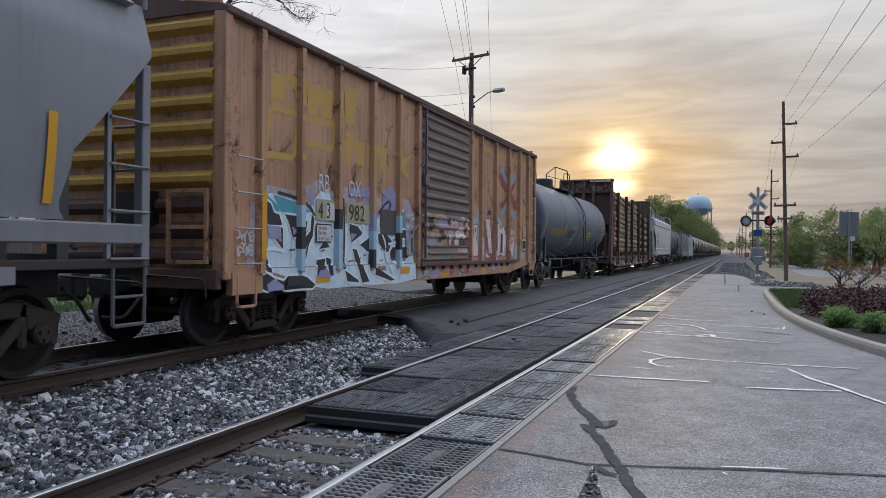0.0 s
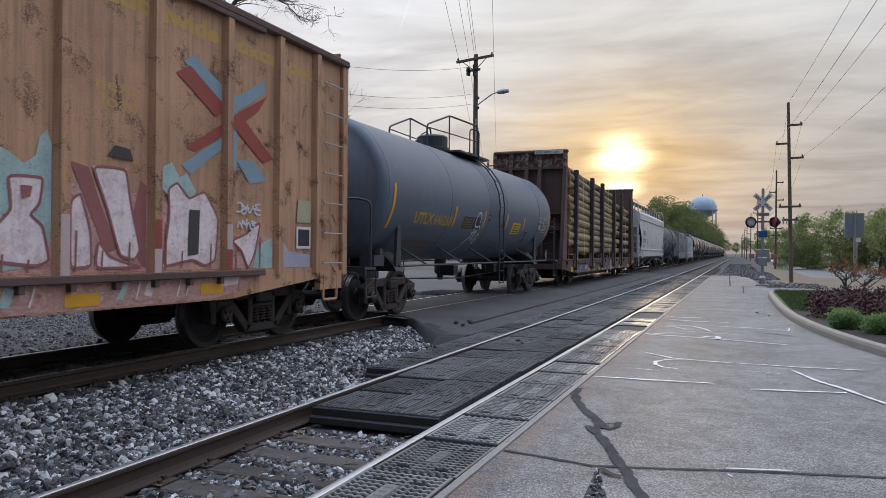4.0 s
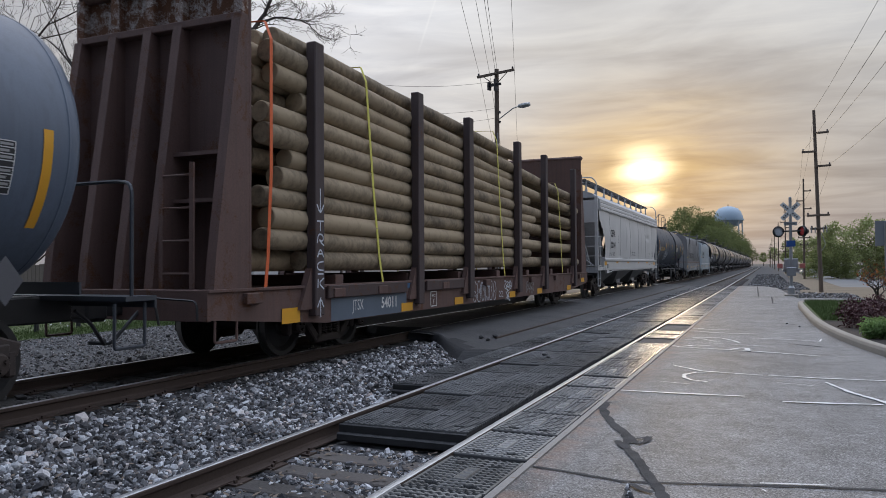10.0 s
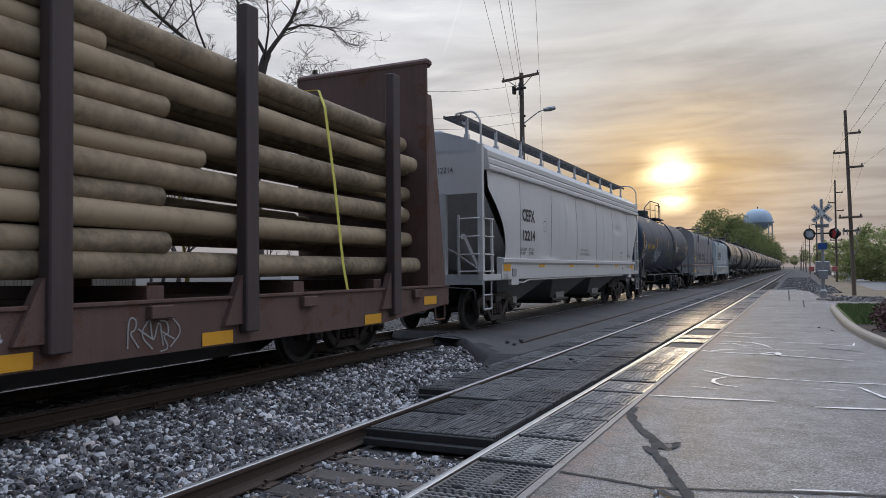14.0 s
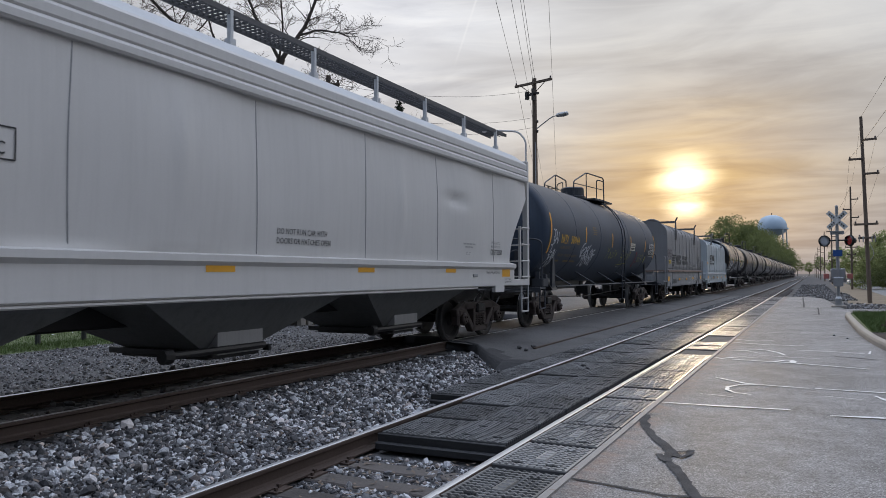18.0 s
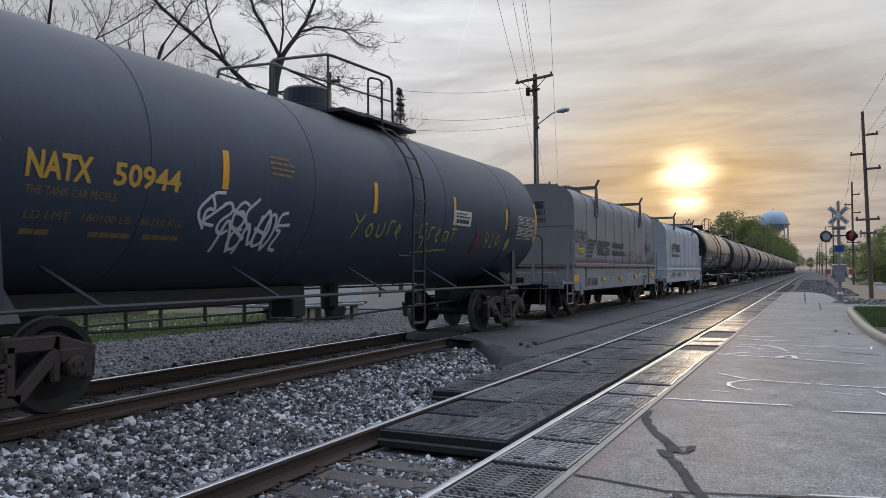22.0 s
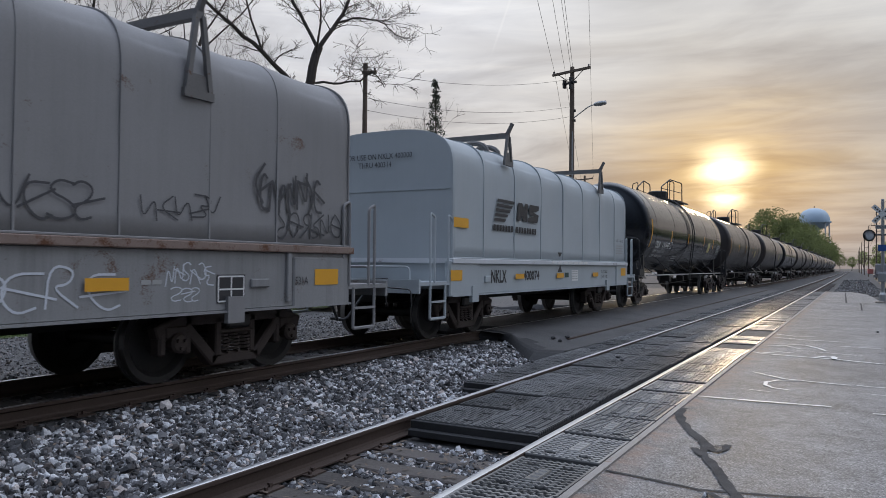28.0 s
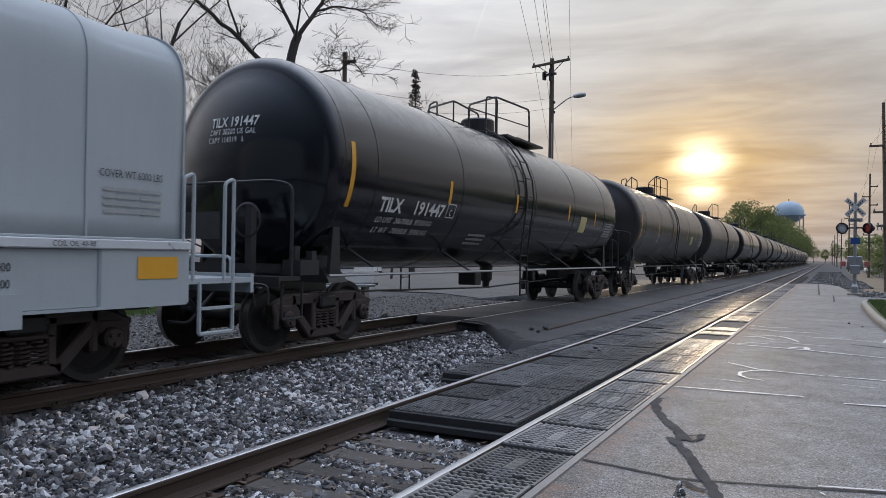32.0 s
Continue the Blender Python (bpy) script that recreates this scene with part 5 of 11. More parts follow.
        part("brake_rod", tube(bmesh.new(), [(0.4, trucks[0] - m + 1, 0.72), (0.4, 0, 0.60), (0.4, trucks[1] - m - 1, 0.72)], 0.018, 6), GREASE, c)
        part("hand_brake", fix(lathe(bmesh.new(), [(0.21, -0.012), (0.235, 0.0), (0.21, 0.012)], 20, "Y", pose(0.75, -L + 0.2, 1.75))), gear, c)
        part("hand_brake_post", boxes((0.70, 0.80, -L + 0.22, -L + 0.32, 1.02, 1.95)), gear, c)
        part("air_valve", boxes((1.05, 1.35, -L + 0.55, -L + 0.95, 1.04, 1.24), (1.12, 1.22, -L + 0.6, -L + 0.7, 1.2, 1.42), (1.24, 1.34, -L + 0.8, -L + 0.9, 1.2, 1.36)), gear, c)
    put = round_side(R, zc)
    for y, zlo, zhi in stakes:
        patch(c, "reflector", oblong(y - m, zlo, 0.10, zhi - zlo), put, YELLOW, "yellow reflective strip")
    return c, m, put


def tank_grey():
    c, m, put = tank_car(24.15, 38.95, "blue-grey tank car with yellow lettering and white graffiti", TANK_GREY, 1.42, 2.52, (25.15, 37.9), (26.0, 36.5), 30.65, 31.98,
                         (28.45, 31.25, 32.75, 36.4), BLACK_BLUE, [(25.37, 1.75, 2.6), (28.72, 1.90, 2.36), (30.86, 1.92, 2.36), (32.82, 1.96, 2.37), (34.62, 2.0, 2.35), (37.6, 1.7, 2.6)])
    fitted(c, "UTLX", 26.53 - m, 1.90, 0.22, 1.0, put, LETTER_YELLOW, bold=0.012)
    fitted(c, "646260", 27.58 - m, 1.90, 0.215, 1.05, put, LETTER_YELLOW, bold=0.006)
    fitted(c, "THE TANK CAR PEOPLE", 26.51 - m, 1.74, 0.075, 1.0, put, surface("faded ochre print", (0.22, 0.15, 0.05), 0.6))
    bars(c, [(26.4 - m, 1.50, 0.8, 0.05), (27.3 - m, 1.50, 0.8, 0.05), (26.4 - m, 1.38, 0.7, 0.05), (27.3 - m, 1.38, 0.7, 0.05)], put, surface("faded ochre print", (0.22, 0.15, 0.05), 0.6))
    patch(c, "notice_panel", oblong(29.38 - m, 1.87, 0.66, 0.29), put, LETTER_BLACK)
    bars(c, [(29.43 - m, 1.90 + 0.06 * i, 0.56, 0.032) for i in range(4)], round_side(1.42, 2.52, 0.010), surface("faded ochre print", (0.22, 0.15, 0.05)))
    patch(c, "notice_panel", oblong(30.10 - m, 1.88, 0.58, 0.30), put, LETTER_BLACK)
    patch(c, "placard", oblong(33.50 - m, 1.84, 0.82, 0.32), put, surface("yellow notice sheet", (0.72, 0.50, 0.03), 0.5), "yellow emergency notice sheet")
    bars(c, [(33.60 - m, 1.875 + 0.068 * i, 0.62, 0.026) for i in range(4)], round_side(1.42, 2.52, 0.010), LETTER_BLACK)
    for i in range(3):
        patch(c, "notice_panel", oblong(34.85 - m + 0.03 * i, 1.63 + 0.105 * i, 0.42, 0.09), put, LETTER_BLACK)
    top = round_side(1.42, 2.52, 0.010)
    for i, w in enumerate(("BY GEAR", "APPLIED 11 2021", "PLASITE 9573")):
        lettering(c, w, 34.89 - m + 0.03 * i, 1.65 + 0.105 * i, 0.055, top, LETTER_WHITE, 0.7, 0)
    grid_panel(c, 36.40 - m, 1.98, 0.92, 0.46, 8, (0.0, 0.45, 0.63, 0.82, 1.0), put, top)
    patch(c, "hatch_mark", oblong(31.18 - m, 2.14, 0.22, 0.14), put, LETTER_BLACK)
    fitted(c, "TH10", 31.19 - m, 2.18, 0.06, 0.19, top, LETTER_WHITE)
    patch(c, "notice_panel", oblong(32.46 - m, 1.98, 0.32, 0.12), put, LETTER_BLACK)
    bars(c, [(32.50 - m, 2.01 + 0.045 * i, 0.24, 0.022) for i in range(2)], top, surface("faded ochre print", (0.22, 0.15, 0.05)))
    # sprayed scribble
    a, z = 30.18 - m, 1.52
    strokes(c, "graffiti", [[(a + .42, z + .52), (a + .45, z + .72), (a + .25, z + .80), (a + .08, z + .62), (a + .1, z + .44), (a + .32, z + .40), (a + .5, z + .46), (a + .56, z + .36)],
                            [(a + .2, z + .38), (a + .16, z + .12)], [(a + .1, z + .26), (a + .44, z + .30)], [(a + .36, z + .34), (a + .30, z + .12), (a + .42, z + .1)], [(a + .42, z + .26), (a + .38, z + .06)],
                            [(a + .74, z + .22), (a + .62, z + .26), (a + .52, z + .1), (a + .64, z - .02), (a + .76, z + .1), (a + .64, z + .12)], [(a + .22, z + .16), (a - .1, z + .02), (a + .06, z - .02), (a - .14, z - .22)]],
            0.045, top, SPRAY_WHITE, "white sprayed scribble")
    patch(c, "diamond_placard", [(37.05 - m, 1.22), (37.22 - m, 1.44), (37.39 - m, 1.22), (37.22 - m, 1.0)], flat_side(1.44), surface("dark diamond placard", (0.10, 0.10, 0.11), 0.5), "grey diamond hazard placard", 0)
    lettering(c, "646260", -0.75, 2.95, 0.20, head_side(1.42, 2.52, 6.37), LETTER_YELLOW, 0.8, 0.04)
    return c


BLACK_BLUE = surface("blue-black painted fittings", (0.045, 0.05, 0.06), 0.5, 0, 60, 3, 0.3, bump=0.1)
tank_grey()


def tank_slate():
    c, m, put = tank_car(79.35, 95.2, "dark slate tank car with yellow and white graffiti", TANK_DARK, 1.44, 2.55, (80.3, 94.35), (81.1, 93.3), 87.15, 88.2,
                         (82.6, 85.4, 89.4, 92.6), BLACK_BLUE, [(80.28, 1.9, 2.95), (83.62, 2.30, 2.75), (86.9, 2.25, 2.72), (89.72, 2.42, 2.74), (92.36, 2.25, 2.70), (94.28, 2.02, 2.97)])
    top = round_side(1.44, 2.55, 0.010)
    ochre = surface("faded ochre print", (0.22, 0.15, 0.05), 0.6)
    part("centre_sill", box(bmesh.new(), -0.35, 0.35, 81.5 - m, 86.6 - m, 0.90, 1.16, 0.02), GREASE, c)
    fitted(c, "NATX", 81.25 - m, 2.20, 0.23, 0.66, put, LETTER_YELLOW, bold=0.010)
    fitted(c, "50944", 82.15 - m, 2.21, 0.215, 0.85, put, LETTER_YELLOW, bold=0.008)
    fitted(c, "THE TANK CAR PEOPLE", 81.28 - m, 2.05, 0.075, 0.95, put, ochre)
    fitted(c, "LD LMT   180100 LB   86250 KG", 81.33 - m, 1.84, 0.075, 1.8, put, ochre)
    lettering(c, "50944", -0.6, 3.25, 0.14, head_side(1.44, 2.55, 7.03), LETTER_YELLOW, 0.8, 0.04)
    bars(c, [(81.35 - m, 1.70, 0.3, 0.05), (82.05 - m, 1.70, 0.5, 0.05), (82.7 - m, 1.70, 0.5, 0.05), (84.47 - m, 2.56, 0.42, 0.03), (84.47 - m, 2.63, 0.48, 0.03), (84.45 - m, 2.70, 0.5, 0.03), (84.45 - m, 2.77, 0.4, 0.03)], put, surface("faded ochre print", (0.22, 0.15, 0.05)))
    patch(c, "placard", oblong(89.74 - m, 2.22, 0.80, 0.28), put, surface("pale notice sheet", (0.62, 0.60, 0.50), 0.5), "pale notice sheet")
    bars(c, [(89.86 - m, 2.26, 0.58, 0.075), (89.84 - m, 2.37, 0.62, 0.03), (89.84 - m, 2.43, 0.5, 0.025)], top, LETTER_BLACK)
    grid_panel(c, 93.13 - m, 2.09, 1.08, 0.50, 8, (0.0, 0.45, 0.63, 0.82, 1.0), put, top)
    scrawl(c, 80.45 - m, 81.0 - m, 1.55, 2.05, 4, 21, 0.032, top, SPRAY_WHITE, "white sprayed scribble")
    scrawl(c, 80.5 - m, 80.95 - m, 2.1, 2.5, 3, 22, 0.03, top, SPRAY_WHITE, "white sprayed scribble")
    scrawl(c, 83.25 - m, 84.25 - m, 1.84, 2.22, 5, 23, 0.038, top, SPRAY_WHITE, "white sprayed tangle")
    scrawl(c, 83.75 - m, 84.9 - m, 1.62, 2.10, 6, 25, 0.042, top, SPRAY_WHITE, "white sprayed tangle")
    spray = surface("yellow-green spray paint", (0.34, 0.34, 0.06), 0.6, 0, 60, 6, 1.2, dark=(0.06, 0.07, 0.06))
    y, z = 86.42 - m, 1.87
    strokes(c, "graffiti", [[(y, z + .35), (y + .15, z + .18), (y + .28, z + .35)], [(y + .15, z + .18), (y + .05, z - .02)], [(y + .4, z + .1), (y + .5, z + .25), (y + .58, z + .1), (y + .5, z), (y + .4, z + .1)], [(y + .72, z + .22), (y + .72, z + .02), (y + .9, z + .04), (y + .9, z + .25)],
                            [(y + 1.05, z + .05), (y + 1.05, z + .3), (y + 1.2, z + .28)], [(y + 1.25, z + .1), (y + 1.42, z + .14), (y + 1.35, z + .28), (y + 1.27, z + .1), (y + 1.42, z + .02)]], 0.034, top, spray, "yellow sprayed scribble")
    y, z = 88.50 - m, 1.88
    strokes(c, "graffiti", [[(y + .25, z + .3), (y, z + .28), (y + .05, z + .05), (y + .25, z + .08), (y + .25, z + .28), (y + .22, z - .15)], [(y + .4, z + .02), (y + .4, z + .25), (y + .55, z + .25)], [(y + .65, z + .12), (y + .8, z + .14), (y + .72, z + .28), (y + .66, z + .05), (y + .8, z + .02)],
                            [(y + 1.1, z + .2), (y + .95, z + .2), (y + 1.0, z + .02), (y + 1.12, z + .06), (y + 1.14, z + .24), (y + 1.16, z)], [(y + 1.35, z + .4), (y + 1.35, z + .02)], [(y + 1.22, z + .26), (y + 1.5, z + .26)], [(y, z - .2), (y + 1.3, z - .12)]], 0.034, top, spray, "yellow sprayed scribble")
    red = surface("dark red spray paint", (0.20, 0.022, 0.035), 0.6, 0, 60, 9, 1.3, dark=(0.04, 0.03, 0.045))
    y, z = 90.8 - m, 1.65
    strokes(c, "graffiti", [[(y + .05, z + .5), (y + .3, z + .52), (y + .1, z + .42), (y + .32, z + .40), (y + .08, z + .32), (y + .3, z + .28), (y + .05, z + .2), (y + .28, z + .14), (y + .02, z + .04), (y + .3, z)], [(y + .4, z + .2), (y + .5, z + .12), (y + .55, z + .22)]], 0.07, top, red, "dark red sprayed smear")
    y, z = 91.39 - m, 1.86
    strokes(c, "graffiti", [[(y + .05, z + .3), (y, z + .12), (y + .2, z + .12)], [(y + .16, z + .26), (y + .14, z - .04)], [(y + .3, z + .26), (y + .45, z + .2), (y + .3, z), (y + .5, z)], [(y + .6, z + .15), (y + .7, z + .28), (y + .8, z + .15), (y + .7, z), (y + .6, z + .15)]], 0.034, top, spray, "yellow sprayed figures")
    y, z = 92.6 - m, 1.85
    strokes(c, "graffiti", [[(y, z + .05), (y + .08, z + .22), (y + .16, z + .08), (y + .05, z - .05), (y + .1, z + .15)]], 0.09, top, spray, "yellow sprayed figure")
    strokes(c, "graffiti", [[(y + .02, z + .25), (y - .05, z + .4), (y + .02, z + .45)], [(y + .15, z + .25), (y + .25, z + .42), (y + .35, z + .4)], [(y - .05, z - .1), (y - .1, z - .3), (y + .05, z - .2)]], 0.03, top, SPRAY_DARK_GREY, "dark sprayed figure")
    patch(c, "diamond_placard", [(94.05 - m, 1.35), (94.22 - m, 1.56), (94.39 - m, 1.35), (94.22 - m, 1.13)], flat_side(1.40), surface("dark diamond placard", (0.10, 0.10, 0.11), 0.5), "grey diamond hazard placard", 0)


tank_slate()


def tank_black(i):
    y = 18.2 * i
    near = i < 2
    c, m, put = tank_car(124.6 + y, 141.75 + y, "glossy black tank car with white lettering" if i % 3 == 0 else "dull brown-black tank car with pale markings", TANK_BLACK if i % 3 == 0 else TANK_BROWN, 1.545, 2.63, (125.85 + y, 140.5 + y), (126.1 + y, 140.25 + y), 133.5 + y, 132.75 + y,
                         (126.7 + y, 129.6 + y, 132.1 + y, 133.4 + y, 136.3 + y, 139.2 + y), BLACK, [(126.0 + y, 1.99, 2.90), (129.05 + y, 2.23, 2.63), (132.2 + y, 2.25, 2.65), (135.8 + y, 2.25, 2.65), (138.2 + y, 2.2, 2.6)] if near else (), near=near)
    if i > 2:
        return
    top = round_side(1.545, 2.63, 0.010)
    marks = ("TILX", "191447") if i == 0 else None
    if marks:
        fitted(c, marks[0], 126.90 - m, 1.99, 0.205, 0.68, put, LETTER_WHITE, bold=0.010)
        fitted(c, marks[1], 127.92 - m, 1.995, 0.205, 1.02, put, LETTER_WHITE, bold=0.008)
        fitted(c, "LD LMT  206700LB  93750 KG", 126.93 - m, 1.82, 0.085, 1.78, put, LETTER_WHITE, slant=0.15)
        fitted(c, "LT WT   79300LB  35950 KG", 126.97 - m, 1.665, 0.085, 1.74, put, LETTER_WHITE, slant=0.15)
        head = head_side(1.545, 2.63, (140.5 - 125.85) / 2)
        fitted(c, "TILX 191447", -0.46, 3.10, 0.14, 0.88, head, LETTER_WHITE, 0.04, bold=0.004)
        fitted(c, "CAPY 30200 US GAL", -0.47, 2.985, 0.085, 0.86, head, LETTER_WHITE, 0.04)
        fitted(c, "CAPY 114319   L", -0.48, 2.87, 0.085, 0.69, head, LETTER_WHITE, 0.04)
    strokes(c, "letter_frame", [[(129.10 + y - m, 2.0), (129.40 + y - m, 2.0)], [(129.40 + y - m, 2.0), (129.40 + y - m, 2.23)], [(129.40 + y - m, 2.23), (129.10 + y - m, 2.23)], [(129.10 + y - m, 2.23), (129.10 + y - m, 2.0)]], 0.015, put, LETTER_WHITE)
    lettering(c, "C", 129.2 + y - m, 2.03, 0.11, put, LETTER_WHITE, 0.8)
    bars(c, [(132.0 + y - m - 1.6, 1.55 + 0.08 * k, 0.8, 0.04) for k in range(3)], put, LETTER_DIM)
    patch(c, "placard", oblong(136.9 + y - m, 2.0, 0.55, 0.42), put, surface("pale yellow notice sheet", (0.62, 0.55, 0.24), 0.5), "pale yellow notice sheet")
    patch(c, "test_panel", oblong(139.4 + y - m, 1.95, 0.7, 0.4), put, LETTER_DIM)
    bars(c, [(139.43 + y - m, 1.98 + 0.075 * k, 0.62, 0.035) for k in range(5)], top, LETTER_BLACK)
    bars(c, [(125.45 + y - m + 0.7, 1.08, 0.75, 0.06)], flat_side(1.5), LETTER_WHITE)
    if near:
        patch(c, "placard_board", oblong(-0.35, 1.5, 0.7, 0.36), flat_end(-8.45), LETTER_BLACK, "", 0)


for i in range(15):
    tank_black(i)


# ---- boxcar ----
SPRAY_BLUE = surface("pale blue spray paint", (0.42, 0.60, 0.70), 0.6, 0, 40, 2.5, 0.4, dark=(0.30, 0.38, 0.48))
SPRAY_DARK = surface("black spray paint", (0.035, 0.035, 0.045), 0.5, 0, 40, 3, 0.3)
SPRAY_TEAL = surface("teal spray paint", (0.10, 0.38, 0.46), 0.6, 0, 40, 3, 0.3)
SPRAY_LILAC = surface("lilac spray paint", (0.36, 0.34, 0.52), 0.6, 0, 40, 3, 0.4)
SPRAY_PINK = surface("pinkish white spray paint", (0.60, 0.47, 0.45), 0.6, 0, 40, 2, 0.5, dark=(0.40, 0.25, 0.22))
SPRAY_RED = surface("dull red spray paint", (0.35, 0.07, 0.05), 0.6, 0, 40, 3, 0.4)
OLD_YELLOW = surface("ghost of yellow lettering", (0.55, 0.335, 0.085), 0.65, 0, 40, 2, 0.5, dark=(0.50, 0.27, 0.09))
RUST_CHIP = surface("rusty chipped paint", (0.20, 0.11, 0.07), 0.8, 0, 60, 6, 0.7)
CHALK_YELLOW = surface("yellow stencil square", (0.46, 0.44, 0.27), 0.65, 0, 40, 3, 0.4)


def layered_spray(name, tones):
    """Many old coats of spray paint showing through one another."""
    mt = bpy.data.materials.new(name)
    mt.use_nodes = True
    k = Nodes(mt.node_tree)
    vec = k.add("ShaderNodeTexCoord").outputs["Object"]
    mp = k.add("ShaderNodeMapping", {0: vec, 3: (1.0, 1.0, 1.9)})
    n = k.math("ADD", k.math("MULTIPLY", k.noise(mp.outputs[0], 2.3, 5.0, 0.62, 1.4), 0.75), k.math("MULTIPLY", k.noise(mp.outputs[0], 9.0, 4.0, 0.6, 0.8), 0.25))
    stops = [(0.34 + 0.32 * i / (len(tones) - 1), t) for i, t in enumerate(tones)]
    col = k.mix(k.ramp(k.noise(vec, 30.0, 4.0, 0.7), [(0.45, 0.0), (0.7, 0.5)]), k.ramp(n, stops), tones[0])
    b = k.add("ShaderNodeBump", {"Strength": 0.1, "Distance": 0.005, "Height": n})
    p = k.add("ShaderNodeBsdfPrincipled", {"Base Color": col, "Roughness": 0.6, "Normal": b.outputs[0]})
    k.add("ShaderNodeOutputMaterial", {0: p.outputs[0]})
    return mt


def boxcar():
    c, L = new_car("boxcar", 7.66, 23.30, "faded orange-brown boxcar covered in pale blue graffiti", "boxcar")
    m = 15.48
    W = 1.50
    # shell: side sheets, ends, roof
    for sx in (-1, 1):
        part("side_sheet", box(bmesh.new(), min(sx * W, sx * (W - 0.06)), max(sx * W, sx * (W - 0.06)), -L + 0.06, L - 0.06, 1.0, 4.30, 0.0), BOX_BROWN, c)
        part("side_sill", fix(prism(bmesh.new(), [(-L + 0.2, 0.95), (-L + 0.2, 1.06), (L - 0.2, 1.06), (L - 0.2, 0.95), (L - 2.9, 0.70), (-L + 2.9, 0.70)], min(sx * W, sx * (W + 0.03)), max(sx * W, sx * (W + 0.03)), "X")), BOX_BROWN, c)
        part("eave", box(bmesh.new(), min(sx * (W - 0.05), sx * (W + 0.10)), max(sx * (W - 0.05), sx * (W + 0.10)), -L, L, 4.26, 4.37, 0.02), FLAT_BROWN, c)
        for y in (8.47, 9.47, 10.58, 11.80, 12.90, 13.80, 17.05, 17.84, 19.05, 20.28, 21.40, 22.38):
            w = 0.055
            part("rib", fix(prism(bmesh.new(), [(W - 0.01, -w - 0.03), (W + 0.085, -w), (W + 0.085, w), (W - 0.01, w + 0.03)], 0.98, 4.27, "Z", Matrix.Translation((0, y - m, 0)) @ Matrix.Diagonal((sx, 1, 1, 1)))), BOX_BROWN, c)
        for s in (-1, 1):
            part("corner_post", box(bmesh.new(), min(sx * (W - 0.12), sx * (W + 0.07)), max(sx * (W - 0.12), sx * (W + 0.07)), min(s * L, s * (L - 0.16)), max(s * L, s * (L - 0.16)), 0.92, 4.30, 0.015), BOX_BROWN, c)
            y = s * (L - 0.5)
            ladder(c, sx * (W + 0.09), y - 0.28, y + 0.28, [1.12 + 0.46 * i for i in range(4)] if s < 0 else [1.12 + 0.46 * i for i in range(7)], None, GALV, 0.0)
            part("step", bent([(sx * (W + 0.04), y - 0.2, 0.95), (sx * (W + 0.04), y - 0.2, 0.56), (sx * (W + 0.04), y + 0.2, 0.56), (sx * (W + 0.04), y + 0.2, 0.95)], 0.022, 6, turn=0.04), BOX_BROWN, c)
            part("jacking_pad", boxes((sx * W - 0.05, sx * W + 0.05, y - 0.3, y + 0.35, 0.72, 1.0)), BOX_BROWN, c)
    part("roof", fix(prism(bmesh.new(), [(-W - 0.05, 4.30), (W + 0.05, 4.30), (W + 0.02, 4.38), (0, 4.62), (-W - 0.02, 4.38)], -L, L)), FLAT_BROWN, c)
    for i in range(13):
        y = -L + 0.4 + (2 * L - 0.8) * i / 12
        part("roof_seam", fix(prism(bmesh.new(), [(-W, 4.385), (0, 4.625), (W, 4.385), (W, 4.41), (0, 4.655), (-W, 4.41)], y - 0.04, y + 0.04)), FLAT_BROWN, c)
    part("floor", box(bmesh.new(), -W, W, -L + 0.05, L - 0.05, 0.92, 1.02), GREASE, c)
    # corrugated ends
    for s in (-1, 1):
        y = s * (L - 0.05)
        part("end_sheet", box(bmesh.new(), -W + 0.05, W - 0.05, min(y, y - s * 0.04), max(y, y - s * 0.04), 1.0, 4.5), BOX_BROWN, c)
        for k in range(10):
            z = 1.22 + k * 0.325
            part("corrugation", fix(prism(bmesh.new(), [(0, -0.11), (s * 0.085, -0.035), (s * 0.085, 0.035), (0, 0.11)], -W + 0.12, W - 0.12, "X", Matrix.Translation((0, y, z)))), BOX_YELLOW if k > 2 else FLAT_BROWN, c)
        part("end_ladder_frame", boxes(*[(0.72, 1.36, y + s * 0.10 - 0.02, y + s * 0.10 + 0.02, z, z + 0.05) for z in (1.12, 1.56, 2.02)], (0.72, 0.77, y + s * 0.1 - 0.02, y + s * 0.1 + 0.02, 1.12, 2.07), (1.31, 1.36, y + s * 0.1 - 0.02, y + s * 0.1 + 0.02, 1.12, 2.07)), BOX_BROWN, c)
        part("brake_box", boxes((-0.1, 0.5, min(y, y + s * 0.16), max(y, y + s * 0.16), 1.6, 2.05)), GREASE, c)
        part("end_sill", box(bmesh.new(), -W, W, min(y, y + s * 0.1), max(y, y + s * 0.1), 0.80, 1.06, 0.015), FLAT_BROWN, c)
        coupler(c, s * L, s)
    # plug door on the visible side and its twin
    for sx in (-1, 1):
        d0, d1 = 13.95 - m, 16.93 - m
        x = sx * (W + 0.03)
        door = part("door", box(bmesh.new(), min(x, sx * W), max(x, sx * W), d0, d1, 1.10, 4.22), DOOR_BROWN, c, "dark brown corrugated sliding door")
        for k in range(13):
            z = 1.62 + k * 0.205
            inset = 0.32 if k % 3 == 2 else 0.12
            part("door_rib", fix(prism(bmesh.new(), [(0, -0.065), (sx * 0.05, -0.02), (sx * 0.05, 0.02), (0, 0.065)], d0 + inset, d1 - inset, "Y", Matrix.Translation((x, 0, z)))), DOOR_BROWN, door)
